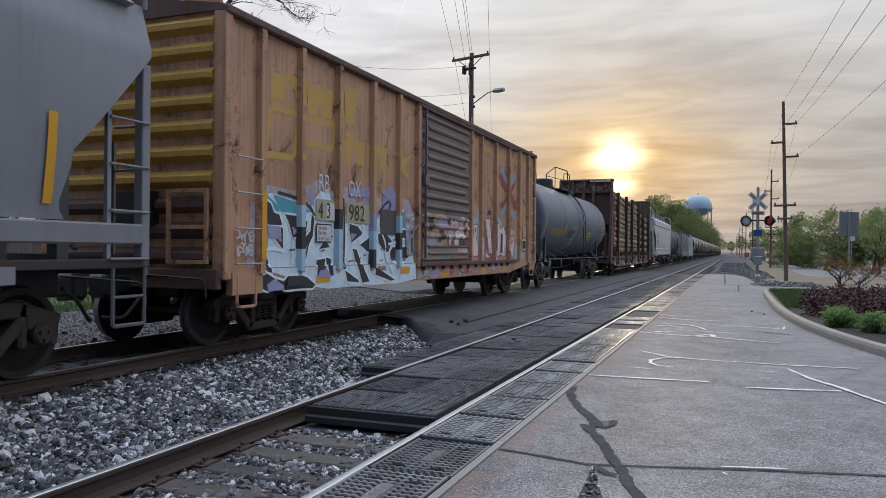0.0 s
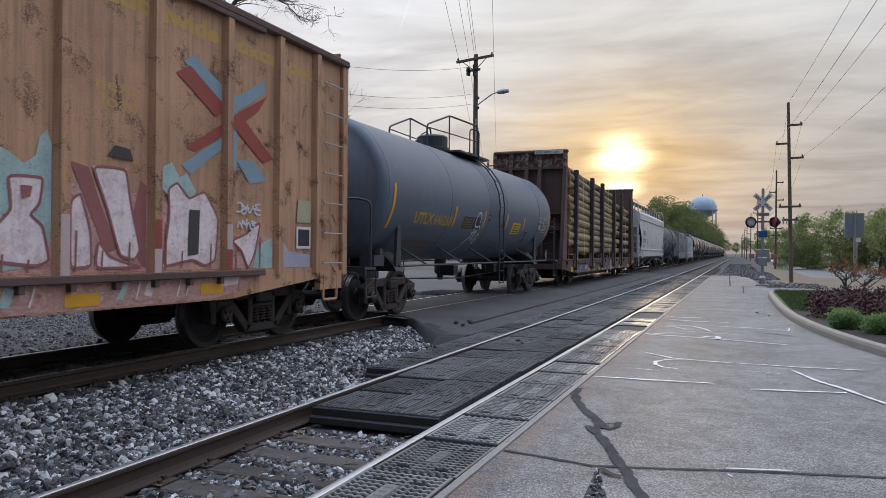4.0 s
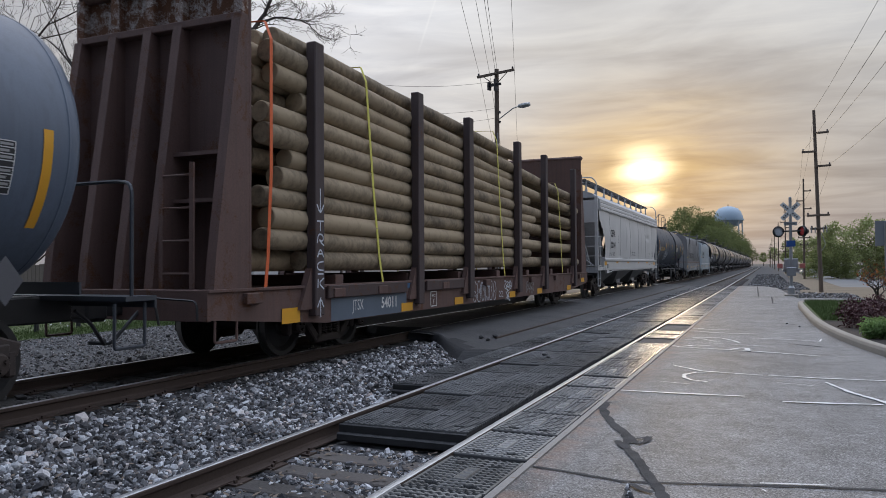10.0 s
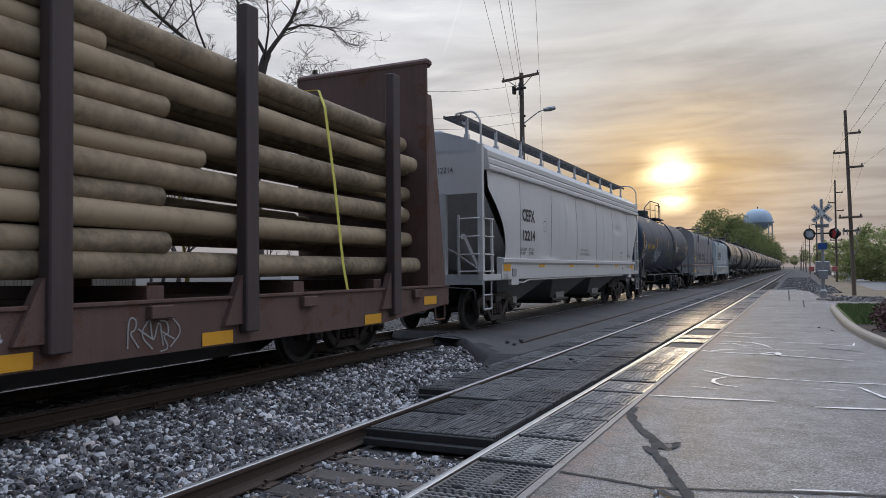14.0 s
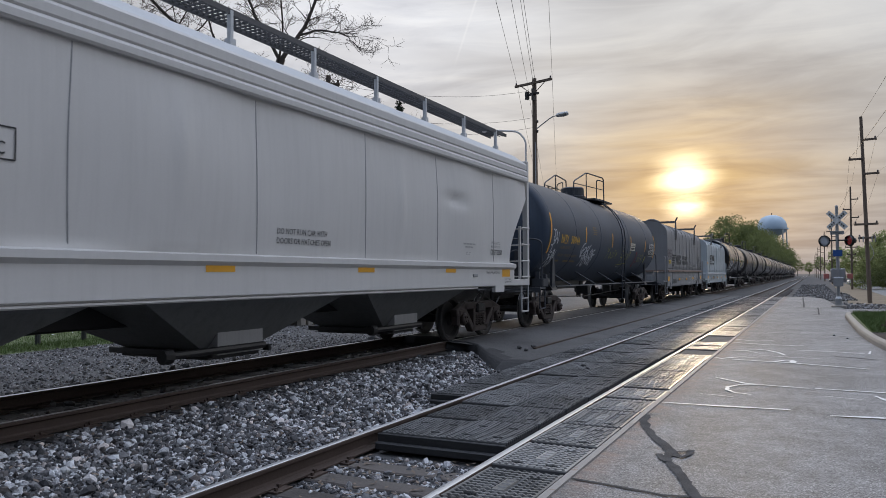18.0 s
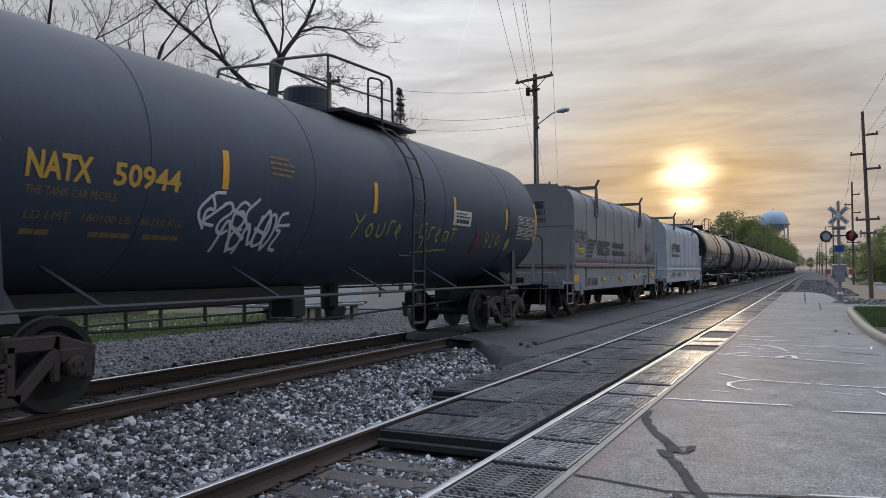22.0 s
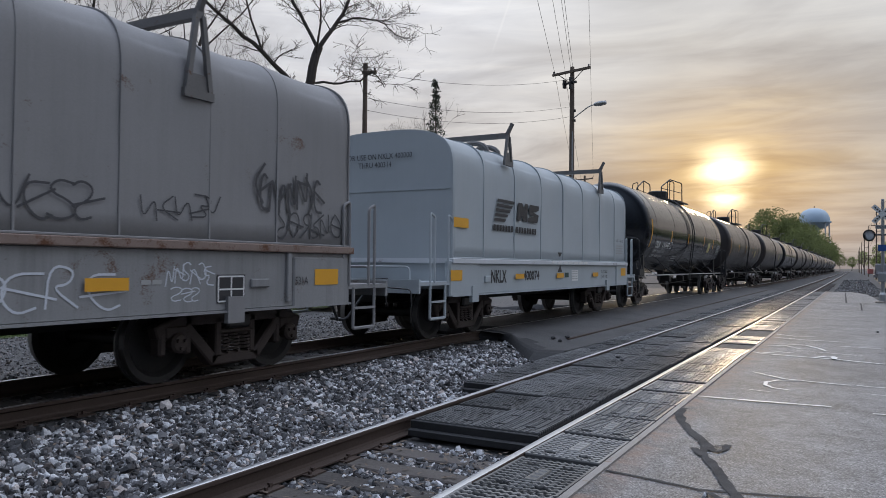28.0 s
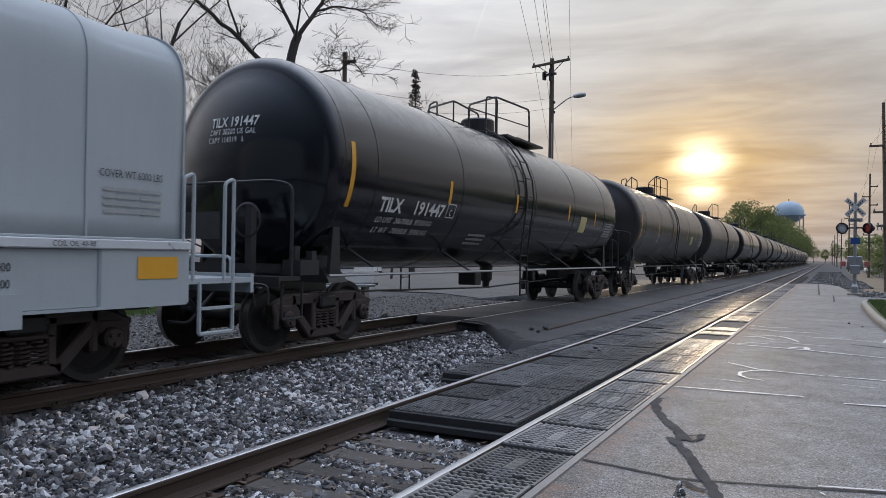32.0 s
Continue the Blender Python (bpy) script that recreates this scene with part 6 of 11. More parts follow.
        for z, q0, q1 in ((1.40, 0.40, 0.05), (1.245, 0.40, 0.02), (1.125, 0.03, 0.02)):
            part("door_foot_bar", box(bmesh.new(), min(x, x + sx * 0.055), max(x, x + sx * 0.055), d0 + q0, d1 - q1, z - 0.018, z + 0.018, 0.008), DOOR_BROWN, door)
        for z in (2.28, 3.05, 3.85):
            part("door_hinge_bar", box(bmesh.new(), min(x, x + sx * 0.03), max(x, x + sx * 0.03), d0 + 0.03, d1 - 0.03, z - 0.03, z + 0.03, 0.008), DOOR_BROWN, door)
        part("lock_rod", boxes(*[(x + sx * 0.05 - 0.02, x + sx * 0.05 + 0.02, y - 0.02, y + 0.02, 1.15, 4.2) for y in (d0 + 0.18,)], (x + sx * 0.05 - 0.03, x + sx * 0.05 + 0.03, d0 + 0.1, d0 + 0.3, 2.65, 2.85)), DOOR_BROWN, door)
        part("door_track", box(bmesh.new(), min(x, x + sx * 0.09), max(x, x + sx * 0.09), d0 - 0.1, 21.0 - m, 0.98, 1.06, 0.01), FLAT_BROWN, c)
        part("upper_track", box(bmesh.new(), min(x, x + sx * 0.07), max(x, x + sx * 0.07), d0 - 0.1, 21.0 - m, 4.20, 4.27, 0.01), FLAT_BROWN, c)
        for k in range(12):
            part("track_bracket", box(bmesh.new(), min(x, x + sx * 0.07), max(x, x + sx * 0.07), d0 + 0.1 + k * 0.55, d0 + 0.16 + k * 0.55, 0.90, 0.98), FLAT_BROWN, c)
    under_gear(c, L - 0.8, 0.9)
    for y in (9.25, 21.70):
        truck(c, y - m)
    # paint on the visible side, in layers
    s0, s1, s2, s3 = (flat_side(W + 0.004 * k + 0.003) for k in range(4))
    ribf = flat_side(W + 0.089)
    g = lambda pts: [(y - m, z) for y, z in pts]
    chalk = surface("chalky white-blue spray paint", (0.82, 0.88, 0.90), 0.6, 0, 40, 2.2, 0.4, dark=(0.60, 0.72, 0.80))
    white_blue = surface("pale blue spray paint in patches", (0.72, 0.83, 0.88), 0.6, 0, 40, 3.2, 1.3, streak=0.18, rust=0.10, dark=(0.36, 0.56, 0.70))
    halo = layered_spray("lilac haze of spray paint", ((0.44, 0.25, 0.13), (0.36, 0.30, 0.38), (0.46, 0.42, 0.52), (0.40, 0.27, 0.20), (0.42, 0.46, 0.55)))
    patch(c, "graffiti_ground", g([(8.2, 1.06), (8.3, 1.9), (8.6, 2.2), (9.3, 2.16), (9.7, 2.28), (10.1, 2.42), (10.5, 2.2), (10.9, 2.36), (11.3, 2.1), (11.9, 2.3), (12.3, 2.2), (12.6, 2.5), (12.95, 2.3), (13.4, 2.3), (13.8, 1.9), (13.82, 1.06)]), flat_side(W + 0.0015), halo, "lilac haze of overspray round the letters", 0)
    patch(c, "graffiti_ground", g([(8.34, 1.13), (8.63, 1.3), (8.69, 2.08), (9.02, 2.09), (9.47, 2.05), (9.8, 1.95), (9.9, 2.07), (10.07, 2.21), (10.34, 2.23), (10.42, 2.06), (10.79, 2.17), (10.88, 1.88), (11.14, 1.75), (11.64, 1.74), (11.93, 1.99), (12.04, 1.86), (12.54, 2.24), (12.62, 2.03), (13.19, 2.1), (13.25, 1.72), (13.74, 1.06), (13.71, 0.9), (10.81, 0.96), (9.81, 1.02), (8.74, 1.03), (8.57, 1.07)]), s0, white_blue, "pale blue sprayed letters with black shadows", 0)
    for pts in ([(8.42, 1.51), (8.63, 1.82), (8.7, 1.52), (8.67, 1.24), (8.42, 1.27)], [(9.7, 2.25), (9.88, 2.14), (9.89, 1.95), (9.72, 2.08)], [(10.61, 2.11), (10.79, 2.16), (10.84, 1.45), (10.64, 1.41)], [(11.44, 2.22), (11.62, 2.39), (11.76, 2.05), (11.63, 2.01)], [(12.24, 2.31), (12.54, 2.48), (12.9, 2.27), (12.86, 2.08), (12.29, 2.05)], [(13.37, 1.73), (13.67, 1.69), (13.68, 1.26), (13.34, 1.26)],):
        patch(c, "graffiti_shade", g(pts), s1, SPRAY_LILAC, "", 0)
    for pts in ([(9.47, 2.05), (9.66, 2.04), (9.62, 1.8), (9.47, 1.81)], [(12.94, 2.05), (13.28, 2.05), (13.28, 1.68), (12.92, 1.62)], [(11.76, 1.94), (12.04, 1.84), (11.91, 1.63), (11.74, 1.67)], [(9.09, 1.95), (9.47, 2.03), (9.44, 1.93), (9.13, 1.86)],):
        patch(c, "graffiti_shade", g(pts), s1, SPRAY_TEAL, "", 0)
    def on_side(lay):
        """The side sheet and the sill that stands proud of it."""
        return lambda y, z: (W + (0.003 if z > 1.061 else 0.034) + 0.004 * lay, y, z)

    def sprayed(name, pts, lay, material):
        bm = bmesh.new()
        bm.faces.new([bm.verts.new((y, z, 0)) for y, z in g(pts)])
        for z in (1.0600, 1.0625):
            bmesh.ops.bisect_plane(bm, geom=bm.verts[:] + bm.edges[:] + bm.faces[:], plane_co=(0, z, 0), plane_no=(0, 1, 0))
        for v in bm.verts:
            v.co = Vector(on_side(lay)(v.co.x, v.co.y))
        return part(name, bm, material, c)
    def ringed(pts):
        """A closed line round a shape, with tight corners."""
        line = []
        for p, v, q in zip(pts[-1:] + pts[:-1], pts, pts[1:] + pts[:1]):
            line += [tuple(a + (b - a) * 0.1 for a, b in zip(v, p)), tuple(a + (b - a) * 0.1 for a, b in zip(v, q))]
        return line + line[:1]
    # the great letters: black bodies with chalky edges, lilac and teal in their hollows
    bodies = ([(8.64, 1.98), (8.74, 1.94), (8.82, 1.82), (8.95, 1.80), (9.02, 1.65), (8.66, 1.65)], [(8.76, 1.52), (9.05, 1.31), (9.04, 1.60), (8.98, 1.64), (9.01, 1.40), (8.82, 1.52)], [(9.09, 1.81), (9.42, 1.80), (9.69, 1.73), (9.67, 1.64), (9.47, 1.51), (9.30, 1.48), (9.18, 1.71)], [(9.81, 1.84), (9.89, 1.79), (9.85, 1.52), (9.73, 1.38), (9.63, 1.06), (9.56, 0.99), (9.45, 1.06), (9.38, 1.30), (9.47, 1.38), (9.78, 1.59)], [(9.96, 1.15), (10.22, 1.17), (10.19, 1.01), (9.93, 0.88)], [(10.24, 1.19), (10.40, 1.16), (10.44, 0.90), (10.31, 0.90)], [(10.04, 1.32), (10.21, 1.47), (10.36, 1.35)], [(8.34, 0.85), (8.48, 0.94), (8.62, 0.98), (8.79, 0.91), (9.03, 0.86), (9.14, 0.93), (9.48, 0.93), (9.64, 0.90), (9.88, 0.78), (9.80, 0.73), (9.43, 0.74), (9.05, 0.73), (8.83, 0.90), (8.64, 0.73)], [(8.40, 1.20), (8.61, 1.32), (8.66, 1.21), (8.75, 0.98), (8.62, 1.01)], [(11.01, 1.74), (11.29, 1.71), (11.48, 1.59), (11.08, 1.43), (11.00, 1.64)], [(11.39, 1.40), (12.00, 1.63), (12.02, 1.44), (11.89, 1.24), (11.64, 1.29)], [(11.12, 1.33), (11.27, 1.31), (11.50, 0.97), (11.69, 0.76), (11.42, 0.75), (11.27, 1.02)], [(10.82, 0.97), (11.27, 0.80), (11.31, 0.76), (10.89, 0.79)], [(11.93, 1.01), (12.54, 0.82), (12.73, 0.76), (12.59, 0.74), (11.92, 0.87)], [(12.07, 1.60), (12.44, 1.59), (12.67, 1.47), (12.49, 1.27), (12.34, 1.29), (12.09, 1.44)], [(12.58, 1.27), (12.67, 1.36), (13.42, 1.38), (13.53, 1.24), (13.22, 1.09), (12.77, 1.07), (12.60, 1.15)], [(12.86, 1.71), (13.31, 1.70), (13.33, 1.54), (12.89, 1.55)])
    for pts in bodies:
        strokes(c, "graffiti_edge", [g(ringed(pts))], 0.065, on_side(1.6), chalk)
        sprayed("graffiti_body", pts, 2.2, SPRAY_DARK)
    for pts in ([(9.27, 1.64), (9.47, 1.61), (9.31, 1.51)], [(9.48, 1.28), (9.68, 1.36), (9.58, 1.10)], [(10.02, 0.99), (10.22, 1.01), (10.37, 0.88), (9.93, 0.88)], [(11.05, 1.59), (11.26, 1.57), (11.07, 1.46)], [(12.68, 1.15), (13.37, 1.16), (13.02, 1.07)], [(8.43, 1.64), (8.52, 1.84), (8.52, 1.58)], [(8.66, 1.64), (8.97, 1.63), (8.99, 1.44), (8.69, 1.48)], [(8.62, 0.83), (8.79, 0.90), (9.03, 0.80), (9.01, 0.74), (8.64, 0.73)], [(10.60, 2.04), (10.74, 2.18), (10.79, 1.80), (10.79, 1.03), (10.63, 1.02), (10.58, 1.66)], [(11.00, 2.33), (11.74, 2.41), (11.79, 2.23), (11.00, 2.20)], [(12.16, 2.36), (12.65, 2.51), (12.84, 2.32), (12.66, 2.15)]):
        sprayed("graffiti_hollow", pts, 3, SPRAY_LILAC)
    for pts in ([(8.66, 2.05), (8.95, 1.91), (8.95, 1.81), (8.82, 1.83)], [(8.81, 2.07), (9.42, 2.00), (9.81, 1.88), (9.42, 1.83), (8.99, 1.84)], [(9.47, 1.47), (9.78, 1.57), (9.65, 1.42), (9.42, 1.38)], [(13.69, 1.33), (13.98, 1.33), (13.98, 1.05), (13.70, 1.02)]):
        sprayed("graffiti_shade", pts, 1.2, SPRAY_TEAL)
    strokes(c, "graffiti_edge", [g([(12.06, 1.96), (12.43, 2.21), (12.61, 2.20), (12.52, 2.04)]), g([(8.90, 2.11), (9.46, 2.06), (9.78, 1.95), (9.89, 1.83)]), g([(10.58, 1.1), (10.56, 1.7), (10.62, 2.1)]), g([(10.80, 1.0), (10.84, 1.6), (10.79, 2.16)])], 0.045, on_side(3), SPRAY_DARK)
    strokes(c, "graffiti_edge", [g([(8.45, 1.22), (8.72, 1.34), (9.08, 1.28)]), g([(11.33, 1.42), (11.52, 1.62), (11.46, 1.80)]), g([(12.1, 1.72), (12.4, 1.44), (12.36, 1.2), (12.66, 0.86)]), g([(9.28, 1.1), (9.3, 1.44)]), g([(12.5, 1.42), (12.9, 1.46)])], 0.05, on_side(3), chalk)
    strokes(c, "paint_chip", [g([(y, z), (y + 0.1 + 0.05 * (i % 3), z + 0.01 * (i % 2))]) for i, (y, z) in enumerate(((8.9, 1.42), (9.2, 1.30), (9.32, 1.62), (10.1, 1.30), (10.3, 1.52), (10.95, 1.12), (11.5, 1.22), (11.7, 1.52), (12.2, 1.34), (12.15, 1.12), (12.7, 1.5), (11.2, 1.16), (9.95, 1.7), (13.2, 1.22)))], 0.022, on_side(4), RUST_CHIP)
    for y, mats in ((9.47, (SPRAY_BLUE, SPRAY_DARK, SPRAY_BLUE)), (10.58, (SPRAY_BLUE, SPRAY_BLUE, SPRAY_DARK)), (11.80, (SPRAY_DARK, SPRAY_BLUE, SPRAY_LILAC)), (12.90, (SPRAY_BLUE, SPRAY_DARK, SPRAY_BLUE)), (17.84, (SPRAY_PINK, SPRAY_PINK, BOX_BROWN)), (19.05, (SPRAY_PINK, SPRAY_RED, BOX_BROWN)), (20.28, (SPRAY_RED, SPRAY_PINK, BOX_BROWN))):
        for k, mt in enumerate(mats):
            if y < 13:              # the spray went right round the nearer ribs
                z0 = 1.0 + 0.32 * k
                part("graffiti_on_rib", fix(prism(bmesh.new(), [(W - 0.01, -w - 0.033), (W + 0.089, -w - 0.003), (W + 0.089, w + 0.003), (W - 0.01, w + 0.033)], z0, z0 + 0.32, "Z", Matrix.Translation((0, y - m, 0)))), mt, c)
            else:
                patch(c, "graffiti_on_rib", g(oblong(y - 0.052, 1.0 + 0.32 * k, 0.104, 0.32)), ribf, mt, "", 0)
    sill = flat_side(W + 0.034)
    patch(c, "graffiti_on_sill", g([(8.75, 1.0), (8.75, 1.048), (13.72, 1.048), (13.75, 0.74), (12.89, 0.68), (11.66, 0.7), (10.29, 0.7), (9.91, 0.74)]), sill, white_blue, "", 0)
    part("lock_bar", bent([(W + 0.07, 13.46 - m, 1.66), (W + 0.09, 13.86 - m, 1.90), (W + 0.09, 13.90 - m, 2.02), (W + 0.05, 14.08 - m, 2.02)], 0.028, 6), DOOR_BROWN, c, "bent steel door handle")
    part("lock_guard", boxes((W, W + 0.05, 13.26 - m, 13.29 - m, 1.25, 1.55), (W, W + 0.05, 13.55 - m, 13.58 - m, 1.25, 1.55), (W, W + 0.05, 13.26 - m, 13.58 - m, 1.22, 1.26)), GALV, c)
    part("route_box", boxes((W, W + 0.06, 12.03 - m, 12.32 - m, 0.955, 1.03), bevel=0.006), GALV, c)
    part("jack_plate", fix(prism(bmesh.new(), [(9.12 - m, 0.92), (9.46 - m, 0.92), (9.54 - m, 0.78), (9.06 - m, 0.78)], W + 0.03, W + 0.075, "X")), SPRAY_DARK, c)
    # layered pieces on the door's foot, the sill and the panels behind it
    pale_spray = surface("chalky pink spray paint", (0.84, 0.72, 0.71), 0.65, 0, 30, 5, 1.3, dark=(0.50, 0.32, 0.30), streak=0.25, rust=0.12, rust_colour=(0.30, 0.13, 0.10))
    pale_teal = surface("pale teal spray paint", (0.40, 0.54, 0.52), 0.6, 0, 30, 5, 1.2, dark=(0.26, 0.30, 0.26), streak=0.3, rust=0.1)
    wine = surface("wine red spray paint", (0.34, 0.12, 0.115), 0.6, 0, 40, 3, 0.7, dark=(0.17, 0.075, 0.065))
    haze = surface("greyish lilac spray paint", (0.42, 0.40, 0.50), 0.6, 0, 40, 3, 0.6, dark=(0.28, 0.24, 0.28))
    smoke = surface("soft black spray paint", (0.06, 0.05, 0.05), 0.6, 0, 30, 3, 0.6)
    over = layered_spray("layers of old brown and orange paint", ((0.10, 0.07, 0.06), (0.27, 0.17, 0.12), (0.56, 0.33, 0.17), (0.34, 0.22, 0.16), (0.62, 0.52, 0.46), (0.40, 0.35, 0.38)))
    rosy = layered_spray("red-brown layers of spray paint", ((0.28, 0.14, 0.11), (0.46, 0.23, 0.19), (0.60, 0.36, 0.31), (0.46, 0.23, 0.19), (0.70, 0.55, 0.51)))
    mossy = layered_spray("green-grey layers of spray paint", ((0.10, 0.09, 0.07), (0.30, 0.31, 0.24), (0.40, 0.44, 0.36), (0.26, 0.22, 0.17), (0.50, 0.50, 0.44)))
    ridge = [1.62 + 0.205 * k for k in range(3)]
    steps = [(z + d, h) for z in ridge for d, h in ((-0.065, 0.0), (-0.02, 0.05), (0.02, 0.05), (0.065, 0.0))]

    def on_door(lay):
        """The door's ridged face, as a place to paint on."""
        def spot(y, z):
            rise = 0.0
            for (za, ha), (zb, hb) in zip(steps, steps[1:]):
                if za <= z <= zb:
                    rise = ha + (hb - ha) * (z - za) / (zb - za)
            return (W + 0.034 + 0.004 * lay + rise, y, z)
        return spot

    def draped(name, pts, lay, material, label=""):
        bm = bmesh.new()
        bm.faces.new([bm.verts.new((y, z, 0)) for y, z in g(pts)])
        for z, _ in steps:
            bmesh.ops.bisect_plane(bm, geom=bm.verts[:] + bm.edges[:] + bm.faces[:], plane_co=(0, z, 0), plane_no=(0, 1, 0))
        for v in bm.verts:
            v.co = Vector(on_door(lay)(v.co.x, v.co.y))
        return part(name, bm, material, c, label)

    # old coats on the door's foot, over its ridges
    draped("graffiti_ground", [(14.09, 1.145), (14.09, 2.0), (14.3, 2.12), (14.7, 2.04), (15.1, 2.12), (15.5, 2.0), (15.5, 1.145)], 0, over, "faded layers of sprayed colour on the door")
    draped("graffiti_ground", [(15.3, 1.43), (15.32, 1.72), (15.6, 1.9), (15.9, 2.0), (16.4, 2.1), (16.81, 2.04), (16.81, 1.43)], 0.5, rosy)
    for pts, mt in (([(14.34, 1.42), (14.30, 1.56), (14.5, 1.66), (14.74, 1.60), (14.86, 1.42)], haze), ([(14.86, 1.78), (14.95, 2.02), (15.2, 2.06), (15.45, 1.98), (15.5, 1.84), (15.2, 1.76)], haze),
                    ([(14.32, 1.84), (14.4, 2.0), (14.62, 2.02), (14.7, 1.84), (14.56, 1.72), (14.4, 1.72)], smoke), ([(14.95, 1.50), (15.0, 1.74), (15.2, 1.80), (15.3, 1.6), (15.2, 1.46)], smoke),
                    ([(15.37, 1.66), (15.55, 1.60), (15.86, 1.78), (16.0, 1.60), (16.3, 1.66), (16.81, 1.55), (16.81, 1.43), (15.5, 1.43)], wine), ([(16.45, 2.08), (16.62, 2.04), (16.78, 1.6), (16.6, 1.56)], wine)):
        draped("graffiti_shade", pts, 1, mt)
    for pts, mt in (([(15.86, 1.72), (16.02, 1.82), (16.22, 1.90), (16.44, 1.82), (16.58, 1.70), (16.54, 1.56), (16.36, 1.58), (16.22, 1.66), (16.2, 1.43), (15.93, 1.43)], pale_spray), ([(16.62, 2.04), (16.81, 2.02), (16.81, 1.62), (16.72, 1.72)], pale_spray),
                    ([(15.38, 1.68), (15.80, 1.56), (15.68, 1.52), (15.72, 1.43), (15.58, 1.43), (15.52, 1.52)], pale_spray), ([(15.52, 1.60), (15.54, 1.75), (15.84, 1.78), (15.84, 1.64)], pale_teal), ([(16.30, 1.92), (16.32, 2.08), (16.52, 2.10), (16.5, 1.88)], pale_teal), ([(15.1, 1.45), (15.12, 1.54), (15.2, 1.54), (15.22, 1.45)], pale_teal)):
        draped("graffiti_letter", pts, 2, mt)
    strokes(c, "graffiti_outline", [g([(15.84, 1.43), (15.85, 1.72), (16.22, 1.92), (16.60, 1.71), (16.56, 1.52)]), g([(15.36, 1.69), (15.54, 1.50), (15.56, 1.43)]), g([(16.60, 2.06), (16.70, 1.70), (16.81, 1.58)])], 0.03, on_door(4), wine)
    foot = flat_side(W + 0.034)
    patch(c, "graffiti_ground", g([(14.36, 1.265), (14.36, 1.38), (15.6, 1.38), (15.6, 1.265)]), foot, mossy, "", 0)
    patch(c, "graffiti_ground", g([(15.6, 1.265), (15.6, 1.38), (16.88, 1.38), (16.88, 1.265)]), foot, rosy, "", 0)
    patch(c, "graffiti_ground", g([(14.5, 1.145), (14.5, 1.225), (15.9, 1.225), (15.9, 1.145)]), flat_side(W + 0.038), mossy, "", 0)
    patch(c, "graffiti_ground", g([(15.9, 1.145), (15.9, 1.225), (16.9, 1.225), (16.9, 1.145)]), foot, rosy, "", 0)
    patch(c, "graffiti_letter", g([(16.14, 1.27), (16.14, 1.375), (16.80, 1.375), (16.80, 1.27)]), flat_side(W + 0.039), pale_spray, "", 0)
    strokes(c, "paint_drip", [g([(14.72 + 0.068 * i, 1.15 + 0.02 * (i % 3)), (14.72 + 0.068 * i, 1.222)]) for i in range(18)], 0.018, flat_side(W + 0.044), pale_teal)
    strokes(c, "paint_drip", [g([(14.44 + 0.13 * i, 1.28), (14.45 + 0.13 * i, 1.37)]) for i in range(8)] + [g([(16.0 + 0.12 * i, 1.15), (16.03 + 0.12 * i, 1.215)]) for i in range(7)], 0.02, flat_side(W + 0.044), haze)
    # the sill: grey-lilac to the door's lock, then red-brown with slashes of older colour
    sill_face = flat_side(W + 0.038)
    patch(c, "graffiti_on_sill", g([(13.72, 0.715), (13.8, 1.0), (15.12, 1.0), (15.05, 0.715)]), flat_side(W + 0.034), over, "", 0)
    patch(c, "graffiti_on_sill", g([(15.05, 0.715), (15.12, 1.0), (20.9, 1.0), (20.55, 0.79), (20.0, 0.72)]), flat_side(W + 0.034), rosy, "", 0)
    for pts, mt in (([(14.5, 0.73), (14.45, 0.9), (14.7, 0.96), (15.0, 0.9), (15.1, 0.78), (14.8, 0.72)], haze), ([(13.82, 0.74), (13.86, 0.92), (13.95, 0.95), (13.98, 0.8)], haze), ([(15.66, 0.74), (15.7, 0.96), (15.85, 0.98), (15.95, 0.8)], wine), ([(16.7, 0.76), (16.9, 0.97), (17.05, 0.97), (16.92, 0.78)], wine),
                    ([(16.22, 0.74), (16.28, 0.86), (16.42, 0.84), (16.4, 0.74)], pale_teal), ([(17.2, 0.8), (17.26, 0.97), (17.36, 0.95), (17.3, 0.78)], pale_teal), ([(18.9, 0.82), (18.95, 0.97), (19.1, 0.95), (19.0, 0.8)], pale_spray), ([(18.5, 0.78), (18.62, 0.97), (18.7, 0.97), (18.6, 0.8)], pale_teal), ([(20.15, 0.86), (20.2, 0.98), (20.55, 0.98), (20.5, 0.88)], pale_spray)):
        patch(c, "graffiti_on_sill", g(pts), sill_face, mt, "", 0)
    strokes(c, "graffiti_on_sill", [g([(y, 0.78), (y + 0.06, 0.97)]) for y in (15.78, 16.1, 16.55, 17.0, 17.5, 18.78, 19.4, 19.55)] + [g([(15.08, 0.96), (15.12, 0.76), (15.2, 0.96)])], 0.022, flat_side(W + 0.042), pale_spray)
    strokes(c, "air_hose", [g([(16.2, 0.97), (16.24, 0.86), (16.4, 0.80), (16.6, 0.80)])], 0.022, flat_side(W + 0.046), SPRAY_DARK)
    # faded letters on the panels beyond the door
    patch(c, "graffiti_ground", g([(17.12, 1.08), (17.12, 1.8), (17.75, 1.6), (18.0, 1.95), (18.9, 1.9), (19.2, 1.85), (20.2, 1.75), (20.5, 1.5), (21.2, 1.5), (21.3, 1.08)]), s0, rosy, "faded red-brown sprayed ground", 0)
